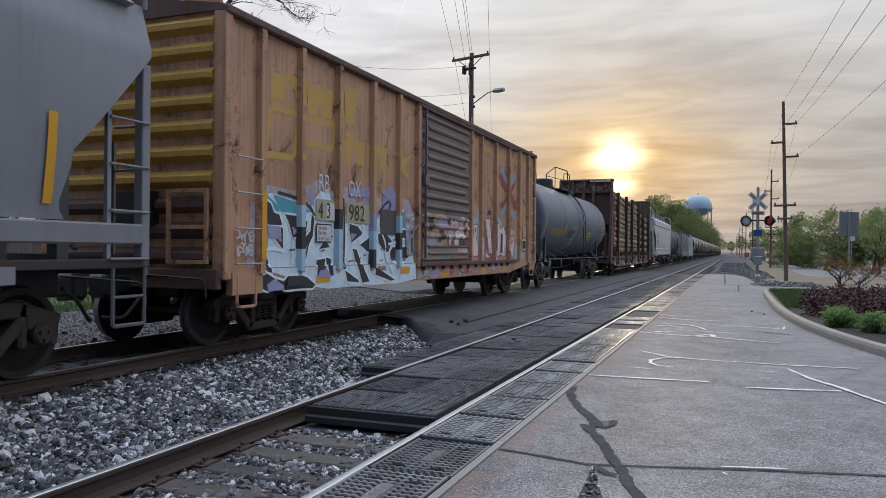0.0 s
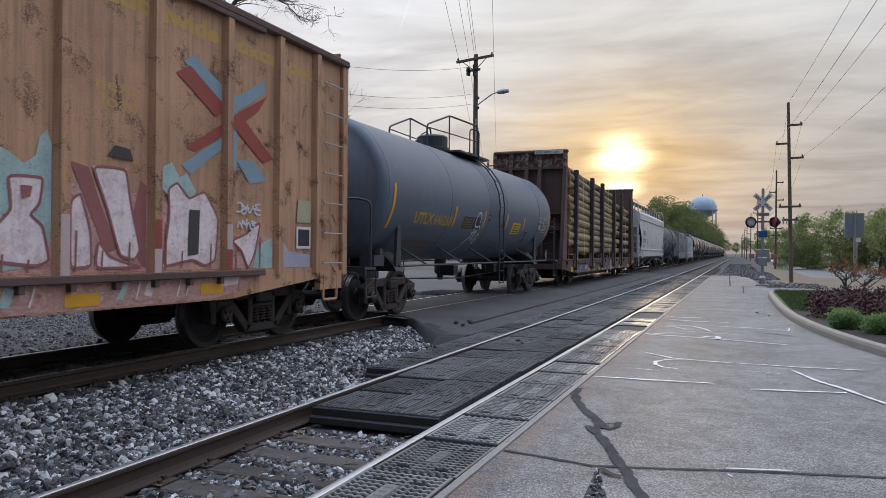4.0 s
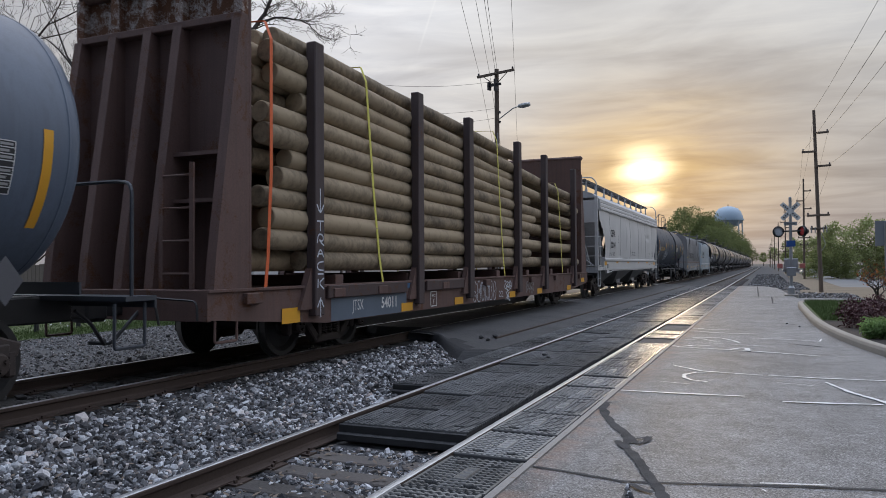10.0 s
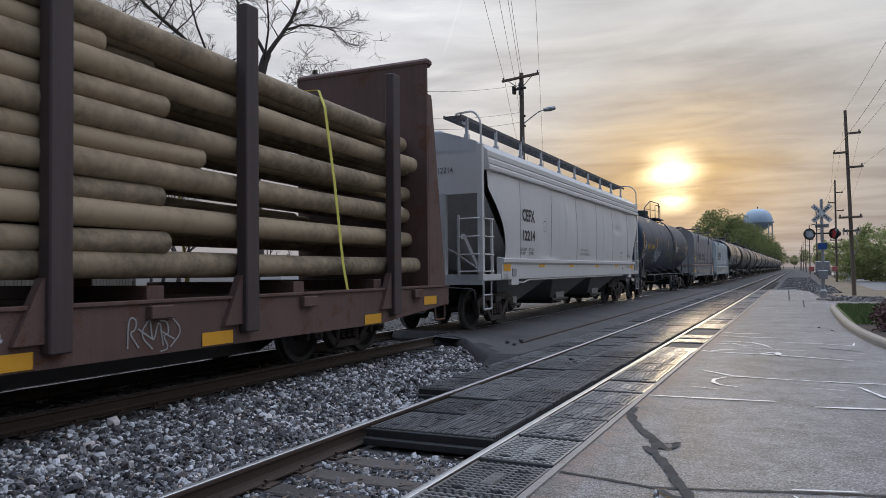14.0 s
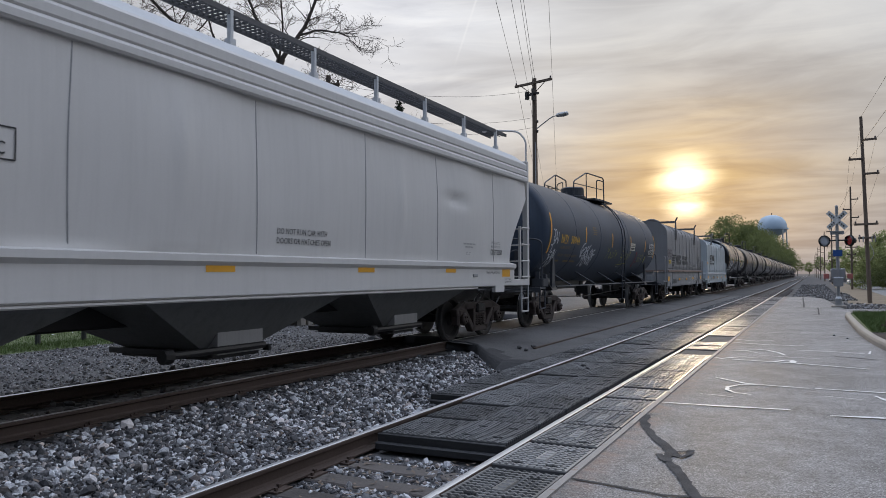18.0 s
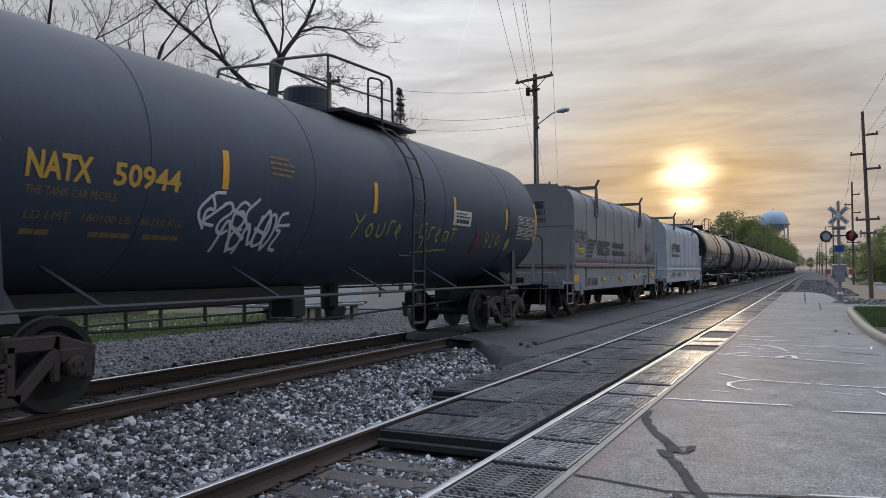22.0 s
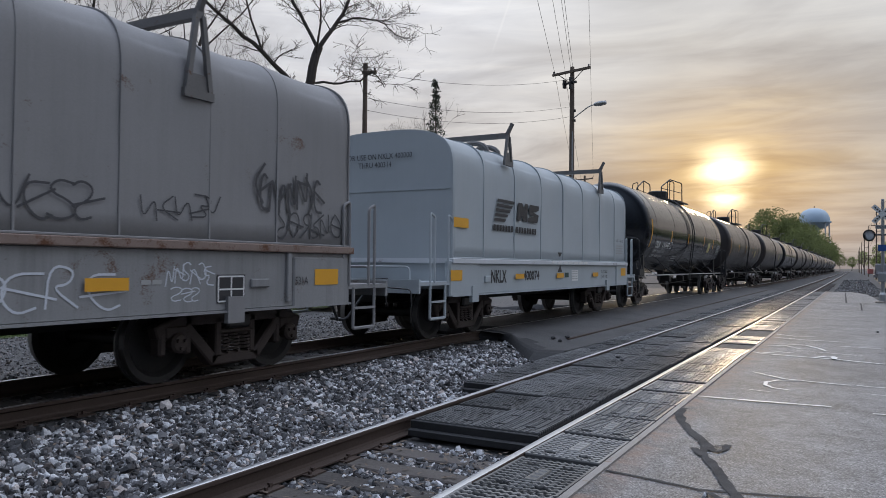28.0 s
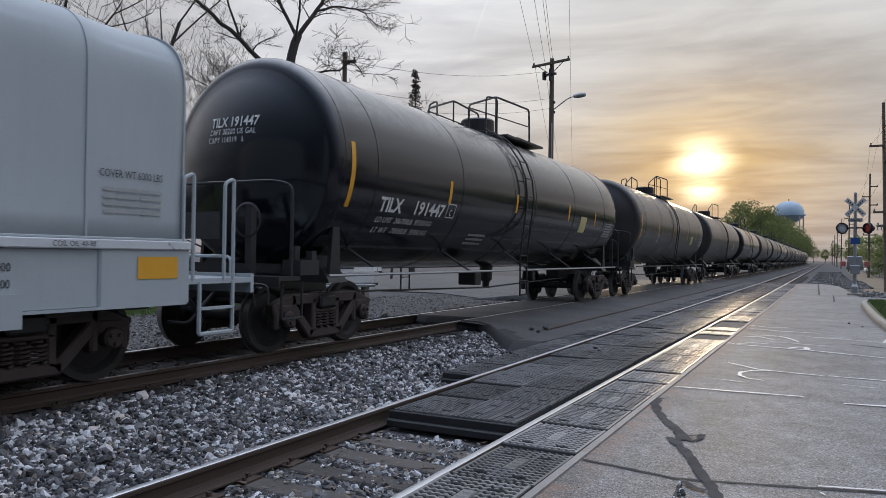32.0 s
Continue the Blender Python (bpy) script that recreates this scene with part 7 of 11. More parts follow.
    for pts, mt in (([(17.12, 1.10), (17.12, 2.24), (17.32, 2.16), (17.46, 2.08), (17.58, 2.16), (17.62, 2.34), (17.70, 2.42), (17.75, 2.28), (17.75, 1.5), (17.7, 1.16)], pale_teal), ([(19.16, 2.02), (19.2, 2.24), (19.34, 2.3), (19.46, 2.14), (19.58, 2.2), (19.74, 2.0), (19.66, 1.86), (19.3, 1.9)], pale_teal),
                    ([(17.95, 2.16), (18.18, 2.12), (18.34, 1.74), (18.56, 1.32), (18.4, 1.26), (18.12, 1.84)], wine), ([(18.9, 1.12), (18.68, 1.4), (18.86, 2.05), (18.95, 2.0), (18.95, 1.12)], wine), ([(20.86, 1.07), (20.95, 1.35), (21.3, 1.5), (21.3, 1.07)], pale_teal), ([(21.5, 1.07), (21.5, 1.5), (21.7, 1.3), (22.28, 1.25), (22.28, 1.07)], haze)):
        patch(c, "graffiti_shade", g(pts), s1, mt, "", 0)
    letters = ([(17.30, 1.96), (17.66, 1.97), (17.62, 1.72), (17.52, 1.62), (17.66, 1.52), (17.73, 1.2), (17.60, 1.15), (17.16, 1.2), (17.18, 1.5), (17.34, 1.66)], [(18.22, 2.14), (18.66, 2.15), (18.72, 1.8), (18.86, 1.3), (18.78, 1.2), (18.58, 1.24), (18.42, 1.7)],
               [(17.96, 1.78), (18.08, 1.86), (18.2, 1.5), (18.22, 1.14), (17.96, 1.12)], [(18.26, 1.12), (18.3, 1.4), (18.44, 1.24), (18.62, 1.18), (18.9, 1.12)], [(19.2, 1.12), (19.3, 1.7), (19.28, 2.0), (19.42, 2.08), (19.62, 1.90), (19.89, 2.02), (20.15, 1.7), (20.09, 1.18), (19.9, 1.12), (19.7, 1.2)],
               [(20.41, 1.43), (20.7, 1.52), (21.02, 1.70), (20.9, 1.3), (20.76, 1.06), (20.62, 1.3)])
    for pts in letters:
        patch(c, "graffiti_letter", g(pts), s2, pale_spray, "", 0)
        strokes(c, "graffiti_outline", [g(ringed(pts))], 0.028, s3, wine)
    for pts, mt in (([(19.62, 1.78), (19.80, 1.78), (19.78, 1.26), (19.60, 1.24)], smoke), ([(17.42, 1.88), (17.54, 1.88), (17.52, 1.78), (17.44, 1.76)], wine), ([(18.4, 2.26), (18.75, 2.24), (18.7, 2.36), (18.5, 2.38)], smoke), ([(21.88, 1.72), (22.26, 1.72), (22.26, 2.05), (21.92, 2.05)], CHALK_YELLOW), ([(21.88, 1.34), (22.26, 1.34), (22.26, 1.66), (21.88, 1.66)], WHITE)):
        patch(c, "graffiti_shade", g(pts), flat_side(W + 0.019), mt, "", 0)
    patch(c, "notice_face", g(oblong(21.92, 1.38, 0.30, 0.24)), flat_side(W + 0.023), LETTER_BLACK, "", 0)
    strokes(c, "paint_drip", [g([(y, z), (y + 0.01, z + h)]) for y, z, h in ((17.24, 1.1, 0.16), (17.5, 1.09, 0.12), (18.02, 1.09, 0.4), (18.34, 1.1, 0.2), (18.7, 1.09, 0.3), (19.24, 1.09, 0.5), (19.5, 1.1, 0.2), (20.0, 1.09, 0.3), (20.5, 1.1, 0.25), (21.0, 1.09, 0.4))], 0.02, flat_side(W + 0.019), wine)
    patch(c, "number_panel", g(oblong(16.22, 1.44, 0.36, 0.10)), flat_side(W + 0.055), surface("small slate panel", (0.06, 0.07, 0.09), 0.5), "", 0)
    for i, (y, z, sc, x) in enumerate(((15.55, 1.88, 0.11, 0.09), (13.18, 1.90, 0.13, 0.03), (13.20, 1.70, 0.12, 0.03), (20.45, 1.78, 0.14, 0.03), (20.5, 1.6, 0.1, 0.03))):
        scrawl(c, y - m, y + sc * 3.6 - m, z, z + sc, 4, 40 + i, 0.022, flat_side(W + x), SPRAY_WHITE, "white sprayed scribble")
    blue = surface("dull blue spray paint", (0.25, 0.36, 0.42), 0.6, 0, 40, 3, 0.3)
    cross = [([(19.39, 3.33), (19.62, 3.46), (20.33, 3.07), (20.09, 2.94)], 0), ([(21.15, 3.40), (20.94, 3.15), (20.45, 2.83), (20.34, 2.97)], 0), ([(19.56, 2.50), (20.27, 2.91), (20.34, 2.78), (19.72, 2.47)], 0), ([(20.39, 2.89), (20.66, 2.99), (21.30, 2.56), (21.06, 2.48)], 0),
             ([(19.51, 3.49), (19.70, 3.60), (20.33, 3.28), (20.21, 3.14)], 1), ([(21.09, 3.61), (21.09, 3.42), (20.44, 3.04), (20.38, 3.20)], 1), ([(20.36, 3.27), (20.50, 3.29), (20.50, 2.33), (20.38, 2.32)], 1), ([(19.49, 2.29), (20.22, 2.72), (20.28, 2.61), (19.65, 2.19)], 1), ([(20.49, 2.46), (20.86, 2.49), (21.16, 2.25), (20.78, 2.18)], 1)]
    for pts, tone in cross:
        patch(c, "graffiti_cross", g(pts), s1 if tone else s2, blue if tone else SPRAY_RED, "red and blue painted cross", 0)
    # ghosts of the old emblem and slogan as plain shapes
    for pts in ([(8.77, 3.76), (9.44, 3.84), (9.41, 3.65), (9.22, 3.63), (9.2, 3.74), (9.12, 3.72), (9.07, 3.4), (8.71, 3.39)], [(9.68, 3.79), (10.44, 3.84), (10.4, 3.38), (10.1, 3.36), (10.1, 3.51), (9.96, 3.5), (9.94, 3.35), (9.7, 3.34)], [(10.81, 4.01), (11.28, 4.02), (11.17, 3.41), (10.86, 3.38)], [(10.86, 3.27), (11.14, 3.29), (11.12, 3.14), (11.55, 3.16), (11.52, 2.76), (11.24, 2.75), (11.26, 3.0), (11.09, 3.0), (11.06, 2.74), (10.87, 2.72)], [(11.61, 3.15), (12.45, 3.18), (12.38, 2.78), (12.13, 2.76), (12.19, 3.05), (11.95, 3.04), (11.88, 2.76), (11.64, 2.74)],):
        patch(c, "old_emblem", g(pts), s0, OLD_YELLOW, "", 0)
    for pts in ([(12.68, 3.17), (12.92, 3.17), (13.12, 3.07), (13.57, 3.2), (13.29, 2.94), (13.44, 2.69), (13.09, 2.82), (12.73, 2.73), (12.92, 2.98)],):
        patch(c, "old_emblem", g(pts), s0, OLD_YELLOW, "", 0)
    for line in ([(8.76, 3.28), (9.45, 3.29)], [(8.74, 3.27), (8.61, 2.64)], [(8.6, 2.61), (9.32, 2.64)], [(9.42, 3.16), (9.32, 2.66)], [(9.71, 3.26), (10.55, 3.31)], [(10.51, 3.29), (10.44, 2.93)], [(9.71, 2.91), (10.44, 2.91)],):
        strokes(c, "old_emblem", [g(line)], 0.10, s0, OLD_YELLOW)
    fitted(c, "The nationwide boxcar pool", 17.28 - m, 3.85, 0.20, 5.2, s0, OLD_YELLOW, 0, bold=0.012)
    for y, z, h in ((9.47, 2.62, 0.1), (9.47, 3.2, 0.1), (9.47, 3.42, 0.4), (10.58, 2.9, 0.08), (10.58, 3.28, 0.1), (10.58, 3.42, 0.45), (11.80, 2.78, 0.38), (12.90, 2.8, 0.36)):
        patch(c, "old_emblem", g(oblong(y - 0.052, z, 0.104, h)), ribf, OLD_YELLOW, "", 0)
    fitted(c, "next", 18.24 - m, 2.93, 0.13, 0.55, s0, OLD_YELLOW)
    fitted(c, "load", 18.32 - m, 2.76, 0.14, 0.48, s0, OLD_YELLOW)
    lettering(c, "RB", 10.0 - m, 2.22, 0.27, s3, WHITE, 0.75, 0)
    lettering(c, "OX", 10.95 - m, 2.20, 0.27, s3, WHITE, 0.75, 0)
    for y, w in ((9.93, 0.60), (10.88, 0.90)):
        patch(c, "number_ground", g(oblong(y, 1.76, w, 0.33)), flat_side(W + 0.018), CHALK_YELLOW, "", 0)
    patch(c, "number_ground", g(oblong(10.23, 1.78, 0.25, 0.27)), flat_side(W + 0.022), WHITE, "", 0)
    lettering(c, "4 3", 9.98 - m, 1.80, 0.25, flat_side(W + 0.025), LETTER_BLACK, 0.85, 0)
    lettering(c, "982", 10.95 - m, 1.80, 0.27, flat_side(W + 0.025), LETTER_BLACK, 1.0, 0)
    patch(c, "repair_notice", g(oblong(9.92, 1.42, 0.46, 0.29)), flat_side(W + 0.026), LETTER_BLACK, "black-edged white repair notice", 0)
    patch(c, "notice_face", g(oblong(9.94, 1.44, 0.42, 0.25)), flat_side(W + 0.029), WHITE, "", 0)
    for i, w in enumerate(("DO NOT LOAD", "FOR REPAIR", "HOME SHOP")):
        lettering(c, w, 9.96 - m, 1.455 + 0.08 * i, 0.055, flat_side(W + 0.032), LETTER_BLACK, 0.62, 0)
    patch(c, "reflector", g(oblong(8.42, 1.17, 0.11, 0.92)), flat_side(W + 0.096), YELLOW, "yellow reflective strip", 0)
    for y, z in ((9.9, 0.80), (13.0, 0.86), (15.16, 0.73), (17.88, 0.75), (19.80, 0.78)):
        patch(c, "reflector", g(oblong(y, z, 0.42, 0.13)), flat_side(W + 0.04), YELLOW, "yellow reflective strip", 0)
    patch(c, "grey_panel", g(oblong(12.16, 1.59, 0.72, 0.46)), flat_side(W + 0.020), surface("dark grey panel paint", (0.085, 0.075, 0.075), 0.6), "", 0)
    bars(c, [(12.0 - m + 1.35, 1.4, 0.16, 0.14), (12.0 - m + 1.35, 1.2, 0.16, 0.14), (13.3 - m, 1.9, 0.2, 0.05)], s3, LETTER_DIM)
    scrawl(c, 7.92 - m, 8.28 - m, 1.42, 1.56, 4, 31, 0.022, flat_side(W + 0.05), SPRAY_WHITE, "white sprayed scribble")
    scrawl(c, 7.94 - m, 8.26 - m, 1.24, 1.38, 5, 32, 0.022, flat_side(W + 0.05), SPRAY_WHITE, "white sprayed scribble")
    strokes(c, "graffiti", [g([(14.02, 0.77), (14.03, 0.93)]), g([(14.12, 0.92), (14.03, 0.85), (14.13, 0.77)]), g([(14.15, 0.84), (14.20, 0.90), (14.24, 0.82), (14.18, 0.78), (14.15, 0.84)]), g([(14.26, 0.90), (14.29, 0.77), (14.34, 0.90)]), g([(14.44, 0.90), (14.37, 0.89), (14.37, 0.84), (14.42, 0.84), (14.37, 0.83), (14.38, 0.78), (14.45, 0.79)]), g([(14.45, 0.92), (14.58, 0.92)]), g([(14.51, 0.92), (14.51, 0.79)])], 0.024, flat_side(W + 0.046), SPRAY_WHITE, "white sprayed scribble")


boxcar()


# ---- bulkhead flat car with its load of poles ----
STRAP_YELLOW = surface("yellow load strap", (0.72, 0.66, 0.12), 0.6, 0, 60, 4, 0.2)
STRAP_ORANGE = surface("orange load strap", (0.75, 0.14, 0.04), 0.6, 0, 60, 4, 0.2)
BULK_PATCH = surface("blotched rusty white paint", (0.42, 0.38, 0.35), 0.75, 0, 40, 2.2, 0.6, dark=(0.12, 0.06, 0.045), rust=0.9, bump=0.3)
STAKES = (41.98, 45.44, 48.06, 51.58, 54.16, 57.76)


def flat_car():
    c, L = new_car("bulkhead_flat_car", 39.75, 59.95, "rusty brown bulkhead flat car with side stakes", "flat car")
    m = 49.85
    for sx in (-1, 1):
        part("side_sill", fix(prism(bmesh.new(), [(-L, 0.70), (-L, 1.04), (L, 1.04), (L, 0.70), (L - 2.6, 0.49), (-L + 2.6, 0.49)], min(sx * 1.36, sx * 1.44), max(sx * 1.36, sx * 1.44), "X")), FLAT_BROWN, c)
        part("sill_flange", box(bmesh.new(), min(sx * 1.36, sx * 1.47), max(sx * 1.36, sx * 1.47), -L, L, 1.02, 1.06, 0.006), FLAT_BROWN, c)
        for y in STAKES:
            part("stake", boxes((sx * 1.50 - 0.10, sx * 1.50 + 0.06, y - m - 0.12, y - m + 0.12, 0.62, 4.57), bevel=0.015), surface("dark brown stake paint", (0.075, 0.052, 0.05), 0.7, 0, 50, 1.0, 0.5, streak=0.5, rust=0.15, bump=0.3), c)
            part("stake_foot", fix(prism(bmesh.new(), [(y - m - 0.42, 0.72), (y - m + 0.16, 0.72), (y - m + 0.16, 1.3), (y - m - 0.14, 1.3)], min(sx * 1.40, sx * 1.50), max(sx * 1.40, sx * 1.50), "X")), FLAT_BROWN, c)
        for ya, yb in ((42.3, 44.95), (45.8, 47.7)):
            part("tie_rail", boxes((min(sx * 1.43, sx * 1.50), max(sx * 1.43, sx * 1.50), ya - m, yb - m, 0.85, 1.045), bevel=0.012), surface("dark rusty tie rail", (0.07, 0.045, 0.042), 0.7, 0, 50, 3.0, 0.7, rust=0.25, bump=0.4), c)
        for s in (-1, 1):
            part("step", bent([(sx * 1.42, s * (L - 0.15), 0.70), (sx * 1.42, s * (L - 0.15), 0.42), (sx * 1.42, s * (L - 0.55), 0.42), (sx * 1.42, s * (L - 0.55), 0.70)], 0.018, 6, turn=0.03), FLAT_BROWN, c)
        for y in (40.55, 42.6, 44.0, 46.7, 49.2, 52.8, 55.4, 58.6):
            part("tie_down", boxes((sx * 1.44 - 0.04, sx * 1.44 + 0.08, y - m - 0.16, y - m + 0.16, 0.86, 1.0), bevel=0.01), FLAT_BROWN, c)
    part("deck", box(bmesh.new(), -1.40, 1.40, -L, L, 0.96, 1.04), FLAT_BROWN, c)
    for y in (-7, -4.5, -2, 0.5, 3, 5.5, 7.6):
        part("bunk", box(bmesh.new(), -1.35, 1.35, y - 0.12, y + 0.12, 1.04, 1.20, 0.01), FLAT_BROWN, c)
    for s in (-1, 1):
        yi, yo = s * (L - 0.78), s * (L - 0.12)
        b = part("bulkhead", box(bmesh.new(), -1.43, 1.43, min(yi, yi - s * 0.06), max(yi, yi - s * 0.06), 1.0, 5.16, 0.01), FLAT_BROWN, c, "tall rusty end bulkhead with braces")
        part("top_cap", box(bmesh.new(), -1.47, 1.47, min(yi - s * 0.07, yi + s * 0.14), max(yi - s * 0.07, yi + s * 0.14), 5.06, 5.21, 0.05), FLAT_BROWN, b)
        for x in (-1.40, -0.75, -0.12, 0.40, 1.36):
            part("brace", fix(prism(bmesh.new(), [(yi, 1.0), (yo, 1.0), (yo - s * 0.05, 1.5), (yi + s * 0.16, 4.5), (yi, 4.5)], x - 0.07, x + 0.07, "X")), FLAT_BROWN, b)
            if s < 0:
                part("top_brace", box(bmesh.new(), x - 0.07, x + 0.07, min(yi, yi + s * 0.13), max(yi, yi + s * 0.13), 4.52, 5.10, 0.01), BULK_PATCH, b)
        part("cross_beam", box(bmesh.new(), -1.43, 1.43, min(yi, yi + s * 0.15), max(yi, yi + s * 0.15), 4.46, 4.56, 0.01), FLAT_BROWN, b)
        if s < 0:
            part("painted_band", box(bmesh.new(), -1.41, 1.41, yi - 0.012, yi, 4.56, 5.07), BULK_PATCH, b)
            sign = part("sign_plate", box(bmesh.new(), 0.20, 1.30, yi - 0.16, yi - 0.14, 5.04, 5.18), WHITE, b, "white height warning plate")
            lettering(b, "EXCESS HEIGHT CAR", 0.24, 5.07, 0.08, flat_end(yi - 0.165), LETTER_BLACK, 0.80, 0)
        for z in (2.15, 2.75):
            part("tie_bar", box(bmesh.new(), 0.3, 1.3, min(yi, yi + s * 0.3), max(yi, yi + s * 0.3), z, z + 0.05), FLAT_BROWN, b)
        for z in (1.25, 1.65, 2.05, 2.45):
            part("rung", tube(bmesh.new(), [(0.62, yo, z), (1.1, yo, z)], 0.014, 6), FLAT_BROWN, c)
        for x in (0.62, 1.1):
            part("ladder_rail", box(bmesh.new(), x - 0.03, x + 0.03, yo - 0.015, yo + 0.015, 1.05, 2.6), FLAT_BROWN, c)
        part("end_sill", box(bmesh.new(), -1.44, 1.44, min(s * L, s * (L - 0.08)), max(s * L, s * (L - 0.08)), 0.68, 1.06, 0.01), FLAT_BROWN, c)
        coupler(c, s * L, s)
    under_gear(c, L - 0.8, 0.9)
    part("fish_belly", fix(prism(bmesh.new(), [(-L + 2.9, 0.7), (L - 2.9, 0.7), (L - 4.3, 0.20), (-L + 4.3, 0.20)], -0.42, 0.42, "X")), GREASE, c)
    for y in (43.0, 57.0):
        truck(c, y - m)
    put = flat_side(1.446)
    g = lambda y, z, w, h: oblong(y - m, z, w, h)
    patch(c, "number_panel", g(42.45, 0.50, 2.55, 0.345), put, surface("blue-grey panel paint", (0.12, 0.15, 0.19), 0.6, 0, 50, 2, 0.4), "", 0)
    lettering(c, "JTSX", 43.08 - m, 0.63, 0.17, flat_side(1.450), LETTER_WHITE, 0.7, 0)
    fitted(c, "54011", 44.03 - m, 0.62, 0.18, 0.56, flat_side(1.450), LETTER_WHITE, bold=0.006)
    patch(c, "blue_patch", g(44.97, 0.92, 0.38, 0.12), flat_side(1.452), surface("chalky blue paint patch", (0.06, 0.14, 0.26), 0.7, 0, 50, 5, 0.6), "chalky blue paint patch", 0)
    for y, w in ((41.2, 0.43), (44.79, 0.46), (47.28, 0.47), (50.92, 0.46), (53.42, 0.5), (56.88, 0.5), (58.9, 0.5)):
        patch(c, "reflector", g(y, 0.51 if 44 < y < 57 else 0.55 if y < 42 else 0.72, w, 0.15 if y > 42 else 0.21), flat_side(1.452), YELLOW, "yellow reflective strip", 0)
    strokes(c, "letter_frame", [[(46.07 - m, 0.54), (46.35 - m, 0.54)], [(46.35 - m, 0.54), (46.35 - m, 0.82)], [(46.35 - m, 0.82), (46.07 - m, 0.82)], [(46.07 - m, 0.82), (46.07 - m, 0.54)]], 0.02, put, LETTER_WHITE)
    fitted(c, "PLATE", 46.12 - m, 0.72, 0.05, 0.18, put, LETTER_WHITE)
    lettering(c, "F", 46.18 - m, 0.58, 0.10, put, LETTER_WHITE, 0.9, 0)
    bubble = [[[(.9, .8), (.5, 1.0), (.1, .8), (.3, .55), (.8, .45), (.9, .2), (.5, 0), (.1, .15), (.2, .35), (.6, .3)]], [[(.1, .1), (.0, .6), (.3, 1.0), (.8, .95), (.9, .5), (.8, .05), (.5, .0), (.1, .1)], [(.4, .4), (.5, .7), (.6, .4)]], [[(.1, .9), (.1, .2), (.4, .0), (.8, .2), (.9, .9), (.6, .8), (.5, .4), (.4, .9), (.1, .9)]],
              [[(.1, .0), (.0, .7), (.3, 1.0), (.6, .6), (.9, .95), (.95, .1), (.6, .05), (.3, .3), (.1, .0)]], [[(.1, .1), (.0, .8), (.5, 1.0), (.95, .8), (.5, .55), (.9, .3), (.6, .0), (.1, .1)]], [[(.2, .8), (.0, .4), (.3, .0), (.8, .1), (.9, .6), (.6, .95), (.2, .8)], [(.4, .4), (.6, .5)]]]
    w = 1.6 / len(bubble)
    strokes(c, "graffiti", [[(48.35 - m + w * (i + 0.92 * a), 0.49 + 0.50 * b) for a, b in line] for i, ch in enumerate(bubble) for line in ch], 0.018, put, SPRAY_WHITE, "white sprayed bubble letters")
    for i in range(2):
        strokes(c, "graffiti", [[(50.12 - m + 0.16 * i, 0.67), (50.18 - m + 0.16 * i, 0.70), (50.24 - m + 0.16 * i, 0.66), (50.12 - m + 0.16 * i, 0.56), (50.26 - m + 0.16 * i, 0.56)]], 0.018, put, SPRAY_WHITE, "white sprayed figure")
    scrawl(c, 50.52 - m, 51.05 - m, 0.70, 0.92, 4, 12, 0.03, flat_side(1.448), SPRAY_WHITE, "white sprayed scribble")
    scrawl(c, 50.60 - m, 50.95 - m, 0.46, 0.66, 3, 13, 0.03, flat_side(1.448), SPRAY_WHITE, "white sprayed scribble")
    scrawl(c, 52.38 - m, 53.1 - m, 0.56, 0.88, 5, 14, 0.016, flat_side(1.448), LETTER_DIM, "pale sprayed scribble")
    st = flat_side(1.563)
    y = 41.98 - m
    strokes(c, "graffiti", [[(y - .09, 2.22), (y, 2.08), (y + .09, 2.22)], [(y, 2.45), (y, 2.10)], [(y - .09, 1.98), (y + .09, 1.98)], [(y, 1.98), (y, 1.84)], [(y - .08, 1.66), (y - .06, 1.80), (y + .08, 1.78), (y + .06, 1.68), (y - .06, 1.72), (y + .09, 1.63)], [(y - .08, 1.46), (y, 1.60), (y + .08, 1.46)], [(y - .05, 1.51), (y + .05, 1.51)],
                            [(y + .08, 1.40), (y - .08, 1.38), (y - .08, 1.28), (y + .08, 1.27)], [(y - .07, 1.22), (y + .08, 1.22)], [(y - .07, 1.02), (y - .06, 1.15)], [(y + .09, 1.16), (y - .05, 1.09), (y + .09, 1.0)], [(y - .08, 0.74), (y, 0.88), (y + .08, 0.74)], [(y, 0.88), (y, 0.60)]], 0.022, st, SPRAY_WHITE, "white sprayed letters and arrows")


flat_car()


